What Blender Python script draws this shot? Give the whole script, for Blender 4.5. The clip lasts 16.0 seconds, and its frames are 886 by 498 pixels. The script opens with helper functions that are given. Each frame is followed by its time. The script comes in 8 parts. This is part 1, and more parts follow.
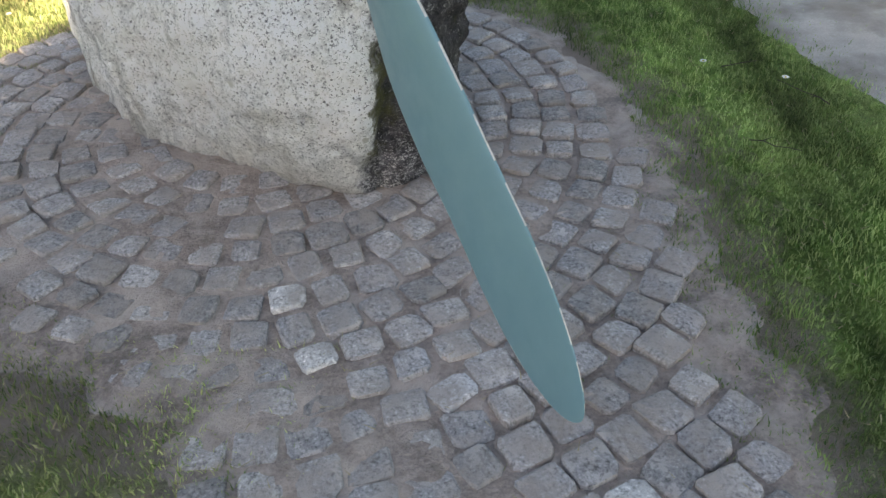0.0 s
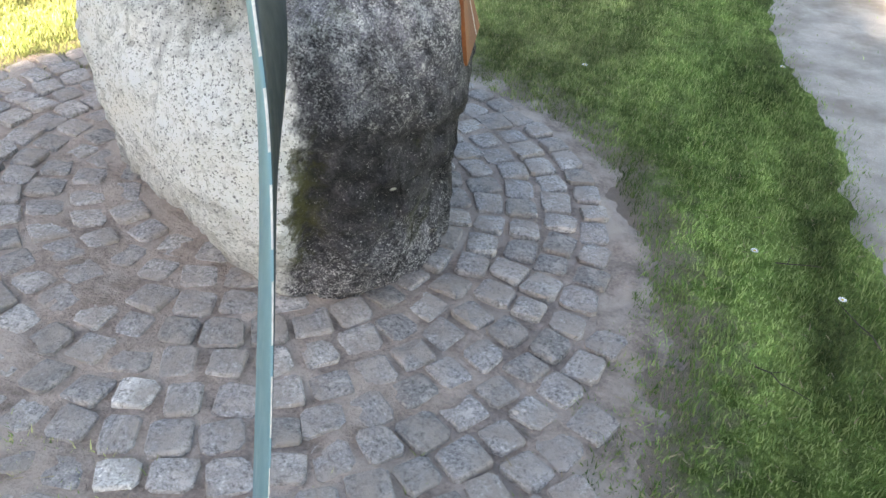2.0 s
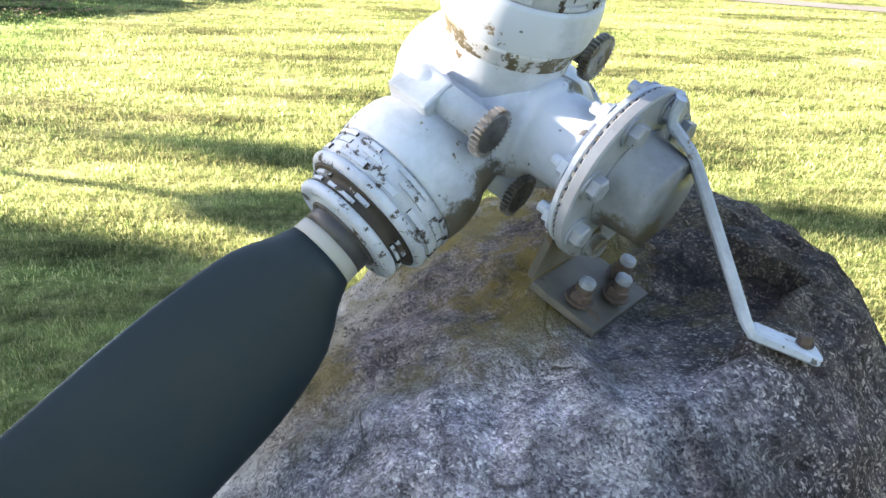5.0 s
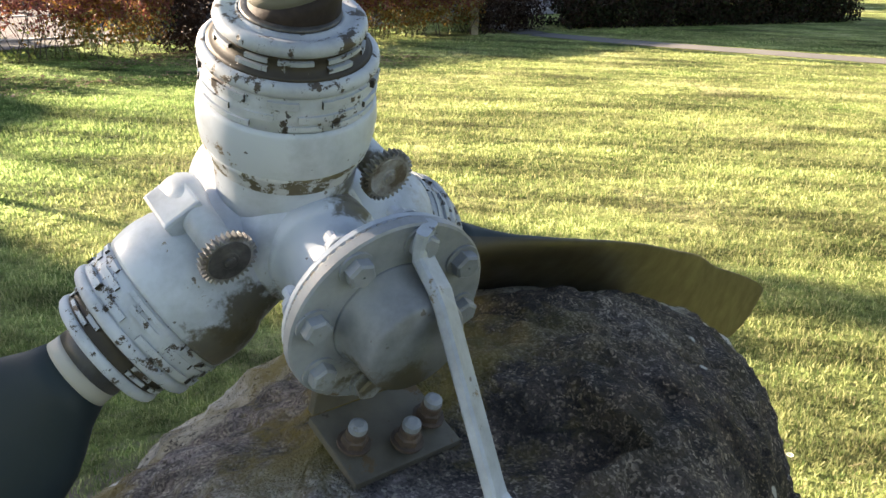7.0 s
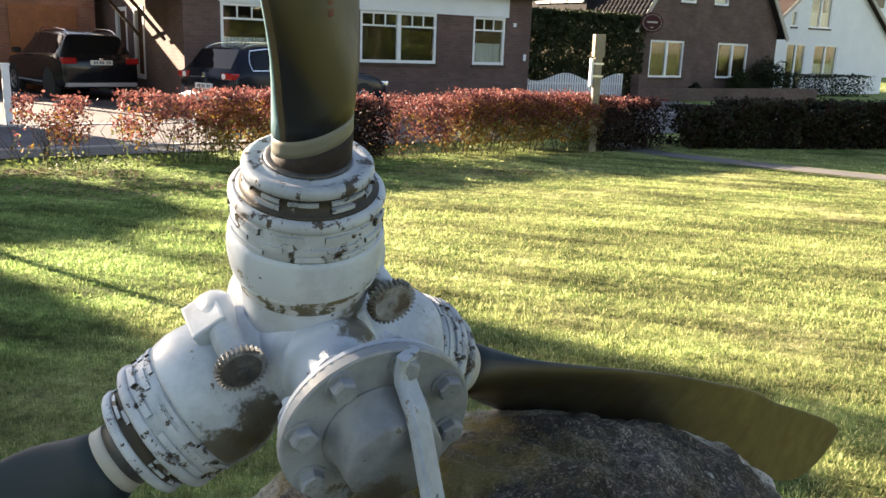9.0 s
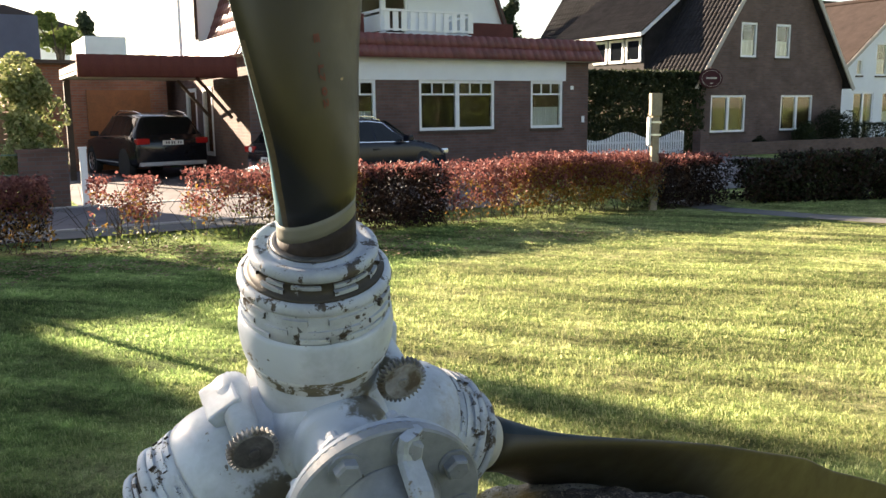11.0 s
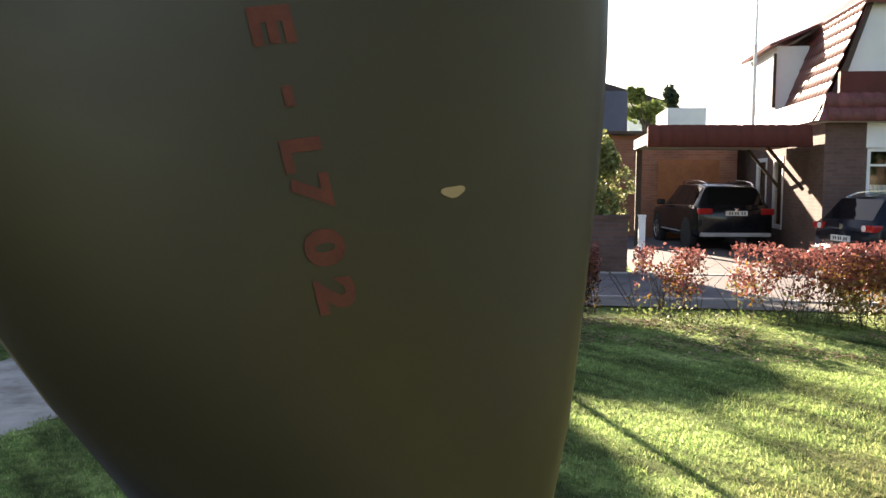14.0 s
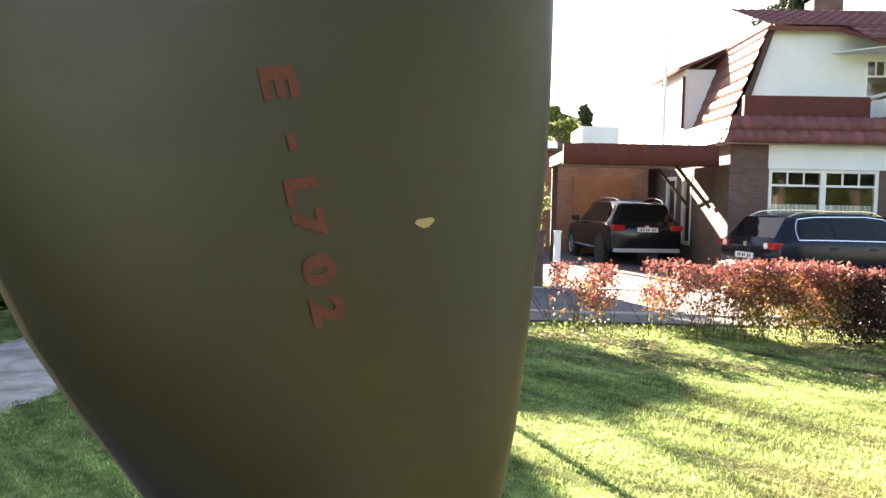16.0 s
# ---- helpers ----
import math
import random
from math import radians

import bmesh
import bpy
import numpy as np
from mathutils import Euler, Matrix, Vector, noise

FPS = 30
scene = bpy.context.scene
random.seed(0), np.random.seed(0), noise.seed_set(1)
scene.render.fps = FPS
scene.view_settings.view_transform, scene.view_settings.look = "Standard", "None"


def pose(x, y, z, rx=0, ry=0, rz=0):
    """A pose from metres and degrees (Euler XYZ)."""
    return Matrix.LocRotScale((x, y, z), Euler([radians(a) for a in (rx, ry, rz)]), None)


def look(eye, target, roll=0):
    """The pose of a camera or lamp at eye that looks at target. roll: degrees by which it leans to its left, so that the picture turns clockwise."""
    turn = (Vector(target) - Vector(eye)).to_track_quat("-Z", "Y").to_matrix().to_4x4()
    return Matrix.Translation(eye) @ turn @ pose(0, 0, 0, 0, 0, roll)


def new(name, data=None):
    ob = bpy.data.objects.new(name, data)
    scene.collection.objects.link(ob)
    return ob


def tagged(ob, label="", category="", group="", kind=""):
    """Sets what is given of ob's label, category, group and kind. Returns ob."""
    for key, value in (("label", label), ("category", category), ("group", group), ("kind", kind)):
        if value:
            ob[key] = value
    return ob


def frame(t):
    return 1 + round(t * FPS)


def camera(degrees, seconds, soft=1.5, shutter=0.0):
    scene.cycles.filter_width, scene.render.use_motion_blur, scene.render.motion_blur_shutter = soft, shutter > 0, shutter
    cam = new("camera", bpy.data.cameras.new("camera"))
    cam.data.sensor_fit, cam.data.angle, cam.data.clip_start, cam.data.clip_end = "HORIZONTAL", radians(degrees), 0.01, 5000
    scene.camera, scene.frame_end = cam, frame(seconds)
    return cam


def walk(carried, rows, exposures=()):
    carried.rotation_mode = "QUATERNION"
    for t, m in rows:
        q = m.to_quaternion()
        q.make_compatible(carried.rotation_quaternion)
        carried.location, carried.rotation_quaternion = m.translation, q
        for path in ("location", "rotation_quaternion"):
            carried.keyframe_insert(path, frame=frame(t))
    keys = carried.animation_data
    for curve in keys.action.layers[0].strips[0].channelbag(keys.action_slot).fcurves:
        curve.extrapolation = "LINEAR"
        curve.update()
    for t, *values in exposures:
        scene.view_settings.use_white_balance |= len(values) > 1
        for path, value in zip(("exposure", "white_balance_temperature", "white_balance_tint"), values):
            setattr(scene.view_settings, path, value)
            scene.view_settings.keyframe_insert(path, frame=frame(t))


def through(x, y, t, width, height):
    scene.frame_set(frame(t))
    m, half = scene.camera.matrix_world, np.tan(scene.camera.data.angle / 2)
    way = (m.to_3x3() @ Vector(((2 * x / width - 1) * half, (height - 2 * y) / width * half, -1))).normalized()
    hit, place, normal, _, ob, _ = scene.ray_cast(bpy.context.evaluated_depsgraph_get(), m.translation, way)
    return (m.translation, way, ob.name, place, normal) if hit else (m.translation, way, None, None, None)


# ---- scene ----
cam = camera(54.9, 16.0)
PATH = [
    (0, (-0.001, -0.001, 1.44), (-0.034, 1.581, 0.217), -3.7),
    (0.5, (0.111, -0.061, 1.441), (0.126, 1.508, 0.201), -2.3),
    (1, (0.329, -0.016, 1.474), (0.236, 1.58, 0.273), 1.1),
    (1.5, (0.46, 0.183, 1.442), (0.232, 1.797, 0.284), 3.6),
    (2, (0.588, 0.501, 1.478), (0.155, 2.079, 0.329), 4.6),
    (2.5, (0.789, 0.823, 1.488), (-0.006, 2.299, 0.397), 5.1),
    (3, (0.785, 1.145, 1.49), (-0.253, 2.526, 0.482), 8.4),
    (3.5, (0.684, 1.469, 1.495), (-0.543, 2.713, 0.521), 8.0),
    (4, (0.655, 1.748, 1.489), (-0.856, 2.665, 0.553), 5.7),
    (4.5, (0.684, 1.986, 1.511), (-1.011, 2.587, 0.637), 2.6),
    (5, (0.586, 2.214, 1.531), (-1.221, 2.492, 0.72), 3.3),
    (5.2, (0.558, 2.297, 1.551), (-1.269, 2.463, 0.755), 1.7),
    (7.3, (0.467, 2.722, 1.591), (-1.392, 2.526, 0.88), 2.1),
    (7.5, (0.467, 2.737, 1.594), (-1.383, 2.511, 0.87), 2.5),
    (8, (0.486, 2.794, 1.599), (-1.349, 2.439, 0.888), 1.9),
    (8.5, (0.506, 2.828, 1.639), (-1.362, 2.423, 1.049), 3.0),
    (8.7, (0.52, 2.838, 1.642), (-1.363, 2.419, 1.115), 2.9),
    (10.8, (0.546, 2.917, 1.665), (-1.345, 2.353, 1.342), -0.3),
    (11, (0.515, 2.924, 1.663), (-1.362, 2.313, 1.339), -0.6),
    (11.5, (0.426, 2.913, 1.66), (-1.431, 2.253, 1.32), -0.4),
    (12, (0.257, 2.846, 1.65), (-1.592, 2.114, 1.436), -0.4),
    (12.5, (0.076, 2.835, 1.657), (-1.694, 1.919, 1.496), -0.8),
    (13, (-0.099, 2.831, 1.68), (-1.598, 1.518, 1.502), -0.6),
    (13.5, (-0.175, 2.782, 1.687), (-1.43, 1.235, 1.507), 0.3),
    (14, (-0.234, 2.712, 1.701), (-1.375, 1.078, 1.536), 0.4),
    (14.5, (-0.262, 2.678, 1.721), (-1.444, 1.072, 1.573), 1.0),
    (15, (-0.285, 2.65, 1.729), (-1.473, 1.048, 1.58), 0.6),
    (15.5, (-0.269, 2.657, 1.734), (-1.452, 1.049, 1.607), 0.9),
    (16, (-0.196, 2.735, 1.707), (-1.491, 1.216, 1.577), 1.2),
]
walk(cam, [(t, look(eye, target, roll)) for t, eye, target, roll in PATH],
     exposures=[(0.0, 3.12, 7850, 15), (1.5, 3.63, 7900, 15), (2.5, 3.8, 7600, 16), (3.0, 3.8, 6850, 19), (4.0, 3.72, 6550, 21), (5.0, 3.4, 6750, 19), (7.4, 2.72, 7450, 17), (8.0, 2.74, 7450, 17), (11.0, 2.54, 7400, 17), (12.2, 2.7, 7250, 17), (13.5, 2.5, 7250, 19), (14.5, 2.75, 7300, 19), (15.5, 3.05, 7350, 19), (16.0, 3.4, 7450, 19)])

# ---- light ----
SUN_AZ, SUN_EL = math.atan2(-0.939, -0.345), radians(18.0)
sun_to = Vector((math.cos(SUN_AZ) * math.cos(SUN_EL), math.sin(SUN_AZ) * math.cos(SUN_EL), math.sin(SUN_EL)))
world = bpy.data.worlds.new("sky")
scene.world = world
world.use_nodes = True
sky = world.node_tree.nodes.new("ShaderNodeTexSky")
sky.sky_type, sky.sun_disc = "NISHITA", False
sky.sun_elevation, sky.sun_rotation = SUN_EL, math.pi / 2 - SUN_AZ
sky.air_density, sky.dust_density, sky.ozone_density = 1.0, 0.6, 1.0
back = world.node_tree.nodes["Background"]
world.node_tree.links.new(sky.outputs[0], back.inputs["Color"])
back.inputs["Strength"].default_value = 0.052
sun = new("sun", bpy.data.lights.new("sun", "SUN"))
sun.data.energy, sun.data.angle, sun.data.color = 5.0, radians(0.6), (1.0, 0.89, 0.72)
sun.matrix_world = look(sun_to * 50, (0, 0, 0))

# ---- materials ----
def material(name, base, rough=0.7, metal=0.0, spread=0.15, scale=8.0, fine=80.0, bump=0.2, second=None, patch=3.0, lo=0.45, hi=0.62, spec=0.5, by_object=0.0, depth=0.004):
    """A surface whose colour varies at two scales, with an optional second colour in patches and fine relief."""
    mat = bpy.data.materials.new(name)
    mat.use_nodes = True
    nt = mat.node_tree
    nd, ln = nt.nodes, nt.links.new
    bsdf = nd["Principled BSDF"]
    bsdf.inputs["Roughness"].default_value, bsdf.inputs["Metallic"].default_value = rough, metal
    bsdf.inputs["Specular IOR Level"].default_value = spec
    co = nd.new("ShaderNodeTexCoord")
    src = co.outputs["Object"]
    if by_object:
        info, add = nd.new("ShaderNodeObjectInfo"), nd.new("ShaderNodeVectorMath")
        mul = nd.new("ShaderNodeVectorMath")
        mul.operation = "MULTIPLY_ADD"
        comb = nd.new("ShaderNodeCombineXYZ")
        for n in range(3):
            ln(info.outputs["Random"], comb.inputs[n])
        ln(comb.outputs[0], mul.inputs[0])
        mul.inputs[1].default_value = (31, 57, 83)
        ln(src, mul.inputs[2])
        src = mul.outputs[0]
    def noise_tex(sc, detail):
        n = nd.new("ShaderNodeTexNoise")
        n.inputs["Scale"].default_value, n.inputs["Detail"].default_value = sc, detail
        n.inputs["Roughness"].default_value = 0.65
        ln(src, n.inputs["Vector"])
        return n.outputs["Fac"]
    def ramp(fac, a, b, ca, cb):
        r = nd.new("ShaderNodeValToRGB")
        r.color_ramp.elements[0].position, r.color_ramp.elements[1].position = a, b
        r.color_ramp.elements[0].color, r.color_ramp.elements[1].color = (*ca, 1), (*cb, 1)
        ln(fac, r.inputs[0])
        return r.outputs[0]
    big, small = noise_tex(scale, 5), noise_tex(fine, 6)
    dark = [c * (1 - spread) for c in base]
    light = [min(c * (1 + spread), 1) for c in base]
    col = ramp(big, 0.3, 0.7, dark, light)
    mix = nd.new("ShaderNodeMix")
    mix.data_type, mix.blend_type = "RGBA", "MULTIPLY"
    mix.inputs[0].default_value = 1.0
    ln(col, mix.inputs[6])
    ln(ramp(small, 0.25, 0.75, [1 - spread] * 3, [min(1 + spread, 1.3)] * 3), mix.inputs[7])
    col = mix.outputs[2]
    if second:
        m2 = nd.new("ShaderNodeMix")
        m2.data_type = "RGBA"
        ln(ramp(noise_tex(patch, 8), lo, hi, (0, 0, 0), (1, 1, 1)), m2.inputs[0])
        ln(col, m2.inputs[6])
        m2.inputs[7].default_value = (*second, 1)
        col = m2.outputs[2]
    if by_object:
        hsv, mr = nd.new("ShaderNodeHueSaturation"), nd.new("ShaderNodeMapRange")
        mr.inputs[3].default_value, mr.inputs[4].default_value = 1 - by_object, 1 + by_object
        ln(info.outputs["Random"], mr.inputs[0])
        ln(mr.outputs[0], hsv.inputs["Value"])
        ln(col, hsv.inputs["Color"])
        col = hsv.outputs[0]
    ln(col, bsdf.inputs["Base Color"])
    if bump:
        b = nd.new("ShaderNodeBump")
        b.inputs["Strength"].default_value, b.inputs["Distance"].default_value = bump, depth
        ln(small, b.inputs["Height"])
        ln(b.outputs[0], bsdf.inputs["Normal"])
    return mat


def nodes_of(name, rough=0.8, metal=0.0, spec=0.4):
    mat = bpy.data.materials.new(name)
    mat.use_nodes = True
    nd, ln = mat.node_tree.nodes, mat.node_tree.links.new
    bsdf = nd["Principled BSDF"]
    bsdf.inputs["Roughness"].default_value, bsdf.inputs["Metallic"].default_value, bsdf.inputs["Specular IOR Level"].default_value = rough, metal, spec
    co = nd.new("ShaderNodeTexCoord").outputs["Object"]
    return mat, nd, ln, bsdf, co


def tex(nd, ln, co, scale, detail=6, rough=0.6, stretch=None):
    n = nd.new("ShaderNodeTexNoise")
    n.inputs["Scale"].default_value, n.inputs["Detail"].default_value, n.inputs["Roughness"].default_value = scale, detail, rough
    if stretch:
        mp = nd.new("ShaderNodeMapping")
        mp.inputs["Scale"].default_value = stretch
        ln(co, mp.inputs["Vector"])
        co = mp.outputs[0]
    ln(co, n.inputs["Vector"])
    return n.outputs["Fac"]


def steps(nd, ln, fac, *stops):
    """A colour ramp through (position, colour) stops."""
    r = nd.new("ShaderNodeValToRGB")
    while len(r.color_ramp.elements) < len(stops):
        r.color_ramp.elements.new(0.5)
    for e, (p, c) in zip(r.color_ramp.elements, stops):
        e.position, e.color = p, ((*c, 1) if isinstance(c, tuple) else (c, c, c, 1))
    ln(fac, r.inputs[0])
    return r.outputs[0]


def blend(nd, ln, fac, a, b, how="MIX"):
    m = nd.new("ShaderNodeMix")
    m.data_type, m.blend_type = "RGBA", how
    for sock, v in ((m.inputs[0], fac), (m.inputs[6], a), (m.inputs[7], b)):
        if isinstance(v, (int, float)):
            sock.default_value = v
        elif isinstance(v, tuple):
            sock.default_value = (*v, 1)
        else:
            ln(v, sock)
    return m.outputs[2]


def sums(nd, ln, how, a, b):
    m = nd.new("ShaderNodeMath")
    m.operation = how
    for n, v in enumerate((a, b)):
        if isinstance(v, (int, float)):
            m.inputs[n].default_value = v
        else:
            ln(v, m.inputs[n])
    return m.outputs[0]


def relief(nd, ln, bsdf, height, strength, distance):
    b = nd.new("ShaderNodeBump")
    b.inputs["Strength"].default_value, b.inputs["Distance"].default_value = strength, distance
    ln(height, b.inputs["Height"])
    ln(b.outputs[0], bsdf.inputs["Normal"])


def granite_boulder():
    """Coarse pale granite with dark mica; a dark weathered film with open pale grains, lichen and moss."""
    mat, nd, ln, bsdf, co = nodes_of("boulder_granite", 0.8)
    warp = nd.new("ShaderNodeTexNoise")
    warp.inputs["Scale"].default_value, warp.inputs["Detail"].default_value = 90, 3
    ln(co, warp.inputs["Vector"])
    shift = nd.new("ShaderNodeVectorMath")
    shift.operation = "MULTIPLY_ADD"
    ln(warp.outputs["Color"], shift.inputs[0])
    shift.inputs[1].default_value = (0.01, 0.01, 0.01)
    ln(co, shift.inputs[2])
    def crystals(scale):
        v = nd.new("ShaderNodeTexVoronoi")
        v.inputs["Scale"].default_value = scale
        ln(shift.outputs[0], v.inputs["Vector"])
        c = nd.new("ShaderNodeSeparateColor")
        ln(v.outputs["Color"], c.inputs[0])
        return c.outputs[0], c.outputs[1], v.outputs["Distance"]
    small, tone, edge = crystals(310)
    large, _, _ = crystals(165)
    grain = sums(nd, ln, "ADD", sums(nd, ln, "MULTIPLY", small, 0.62), sums(nd, ln, "MULTIPLY", large, 0.38))
    pale = steps(nd, ln, grain, (0.12, (0.16, 0.16, 0.165)), (0.22, (0.6, 0.6, 0.6)), (0.34, (0.9, 0.9, 0.89)), (0.7, (0.98, 0.98, 0.97)))
    pale = blend(nd, ln, 1.0, pale, steps(nd, ln, tex(nd, ln, co, 2.2, 6, 0.65), (0.35, (0.88, 0.875, 0.86)), (0.65, (1.12, 1.12, 1.12))), "MULTIPLY")
    # coarse broken face and dark vertical runs of the pale flank
    pale = blend(nd, ln, 1.0, pale, steps(nd, ln, tex(nd, ln, co, 38, 7, 0.75), (0.36, (0.74, 0.735, 0.73)), (0.48, (1.04, 1.04, 1.04)), (0.6, (1.2, 1.2, 1.2))), "MULTIPLY")
    pale = blend(nd, ln, 1.0, pale, steps(nd, ln, tex(nd, ln, co, 3.4, 5, 0.6, (2.2, 2.2, 0.35)), (0.32, (0.6, 0.59, 0.57)), (0.42, (1.0, 1.0, 1.0))), "MULTIPLY")
    sep = nd.new("ShaderNodeSeparateXYZ")
    ln(co, sep.inputs[0])
    x, y, z = sep.outputs
    north = sums(nd, ln, "ADD", y, -2.0)
    # smooth buff foot of the pale flank
    pale = blend(nd, ln, steps(nd, ln, sums(nd, ln, "ADD", z, sums(nd, ln, "MULTIPLY", tex(nd, ln, co, 4, 5), 0.16)), (0.1, 0.55), (0.3, 0.0)), pale, blend(nd, ln, tex(nd, ln, co, 30, 6), (0.3, 0.27, 0.22), (0.6, 0.56, 0.5)))
    # the film: how much of the dark matrix shows pale grains differs from place to place
    lean = sums(nd, ln, "ADD", sums(nd, ln, "MULTIPLY", x, 3.0), sums(nd, ln, "MULTIPLY", y, 2.2))
    side = sums(nd, ln, "ADD", lean, sums(nd, ln, "ADD", sums(nd, ln, "MULTIPLY", tex(nd, ln, co, 3.0, 8, 0.72), 0.7), -4.14))
    side = sums(nd, ln, "ADD", side, sums(nd, ln, "MULTIPLY", sums(nd, ln, "SUBTRACT", tex(nd, ln, co, 13, 7, 0.7), 0.5), 0.75))
    side = sums(nd, ln, "ADD", side, steps(nd, ln, z, (0.76, 0.0), (0.96, 0.42)))
    film = steps(nd, ln, side, (0.0, 0.0), (0.14, 1.0))
    share = steps(nd, ln, tex(nd, ln, co, 5.0, 6, 0.68), (0.34, 0.14), (0.5, 0.3), (0.66, 0.5))
    share = sums(nd, ln, "ADD", share, sums(nd, ln, "MULTIPLY", sums(nd, ln, "SUBTRACT", tex(nd, ln, co, 26, 6, 0.75), 0.5), 0.9))
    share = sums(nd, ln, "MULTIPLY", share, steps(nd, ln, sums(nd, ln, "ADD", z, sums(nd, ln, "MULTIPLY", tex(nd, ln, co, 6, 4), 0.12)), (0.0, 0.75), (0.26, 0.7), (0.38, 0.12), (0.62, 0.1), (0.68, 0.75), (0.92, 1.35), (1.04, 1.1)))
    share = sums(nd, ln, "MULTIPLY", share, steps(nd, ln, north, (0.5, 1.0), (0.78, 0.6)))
    open_grain = sums(nd, ln, "MULTIPLY", sums(nd, ln, "SUBTRACT", grain, sums(nd, ln, "SUBTRACT", 0.82, share)), 7.0)
    clamped = nd.new("ShaderNodeClamp")
    ln(open_grain, clamped.inputs[0])
    matrix = blend(nd, ln, tone, (0.04, 0.039, 0.043), (0.12, 0.117, 0.128))
    matrix = blend(nd, ln, 1.0, matrix, steps(nd, ln, tex(nd, ln, co, 11, 8, 0.75), (0.36, (0.42, 0.40, 0.39)), (0.62, (1.7, 1.65, 1.7))), "MULTIPLY")
    # worn pale crown with soft sunlight painted in, and shade on the north slope
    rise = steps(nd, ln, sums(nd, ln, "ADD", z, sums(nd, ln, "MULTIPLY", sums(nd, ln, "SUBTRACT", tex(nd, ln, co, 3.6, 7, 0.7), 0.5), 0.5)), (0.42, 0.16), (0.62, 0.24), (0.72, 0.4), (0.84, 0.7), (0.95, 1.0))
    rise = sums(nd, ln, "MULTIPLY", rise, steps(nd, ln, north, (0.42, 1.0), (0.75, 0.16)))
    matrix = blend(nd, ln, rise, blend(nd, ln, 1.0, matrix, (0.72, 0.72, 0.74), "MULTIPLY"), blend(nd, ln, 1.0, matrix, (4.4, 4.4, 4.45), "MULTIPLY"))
    bright = blend(nd, ln, tone, (0.3, 0.295, 0.305), (0.82, 0.81, 0.82))
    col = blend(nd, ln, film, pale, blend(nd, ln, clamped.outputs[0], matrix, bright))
    # brown weathering on the shoulder beyond the bracket
    brown = sums(nd, ln, "MULTIPLY", steps(nd, ln, north, (0.55, 0.0), (0.8, 0.7)), steps(nd, ln, tex(nd, ln, co, 4.4, 7, 0.7), (0.35, 0.3), (0.6, 1.0)))
    col = blend(nd, ln, sums(nd, ln, "MULTIPLY", brown, film), col, blend(nd, ln, 1.0, col, (0.82, 0.62, 0.47), "MULTIPLY"))
    # dark runs down the sides
    # clusters of open and closed grain, a darker belt under the ledge, and a darker east end
    cluster = steps(nd, ln, tex(nd, ln, co, 24, 7, 0.72), (0.36, (0.42, 0.41, 0.41)), (0.5, (1.0, 1.0, 1.0)), (0.62, (1.55, 1.53, 1.5)))
    col = blend(nd, ln, film, col, blend(nd, ln, 1.0, col, cluster, "MULTIPLY"))
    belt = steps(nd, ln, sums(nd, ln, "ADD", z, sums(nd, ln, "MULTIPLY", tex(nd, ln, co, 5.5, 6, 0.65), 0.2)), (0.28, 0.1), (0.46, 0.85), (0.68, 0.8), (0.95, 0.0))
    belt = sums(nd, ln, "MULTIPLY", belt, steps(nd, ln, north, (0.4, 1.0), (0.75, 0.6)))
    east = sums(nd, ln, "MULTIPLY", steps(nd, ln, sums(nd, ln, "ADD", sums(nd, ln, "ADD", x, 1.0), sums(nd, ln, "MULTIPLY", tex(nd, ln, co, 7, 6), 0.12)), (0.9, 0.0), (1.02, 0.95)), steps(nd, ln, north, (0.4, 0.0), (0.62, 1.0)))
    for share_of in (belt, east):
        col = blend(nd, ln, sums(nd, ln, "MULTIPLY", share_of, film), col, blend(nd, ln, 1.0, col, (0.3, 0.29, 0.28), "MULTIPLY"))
    # fine fractures
    line = nd.new("ShaderNodeTexVoronoi")
    line.feature = "DISTANCE_TO_EDGE"
    line.inputs["Scale"].default_value = 5.5
    bent = nd.new("ShaderNodeVectorMath")
    bent.operation = "MULTIPLY_ADD"
    wavy = nd.new("ShaderNodeTexNoise")
    wavy.inputs["Scale"].default_value, wavy.inputs["Detail"].default_value = 6, 6
    ln(co, wavy.inputs["Vector"])
    ln(wavy.outputs["Color"], bent.inputs[0])
    bent.inputs[1].default_value = (0.16, 0.16, 0.16)
    ln(co, bent.inputs[2])
    ln(bent.outputs[0], line.inputs["Vector"])
    split = sums(nd, ln, "MULTIPLY", steps(nd, ln, line.outputs["Distance"], (0.008, 1.0), (0.024, 0.0)), steps(nd, ln, tex(nd, ln, co, 4.2, 4), (0.5, 0.0), (0.58, 0.8)))
    split = sums(nd, ln, "MULTIPLY", split, film)
    col = blend(nd, ln, split, col, blend(nd, ln, 1.0, col, (0.25, 0.25, 0.25), "MULTIPLY"))
    streak = steps(nd, ln, tex(nd, ln, co, 3.2, 6, 0.6, (2.6, 2.6, 0.45)), (0.55, 0.0), (0.66, 0.7))
    col = blend(nd, ln, streak, col, blend(nd, ln, 1.0, col, (0.36, 0.36, 0.37), "MULTIPLY"))
    # lichen and moss on the crown beside the hub
    west = steps(nd, ln, sums(nd, ln, "ADD", x, 1.0), (0.64, 1.0), (0.82, 0.0))
    crown = sums(nd, ln, "MULTIPLY", steps(nd, ln, z, (0.8, 0.0), (0.96, 1.0)), steps(nd, ln, tex(nd, ln, co, 5.0, 8, 0.7), (0.45, 0.0), (0.56, 1.0)))
    crown = sums(nd, ln, "MULTIPLY", sums(nd, ln, "MULTIPLY", crown, west), steps(nd, ln, north, (0.6, 1.0), (0.85, 0.1)))
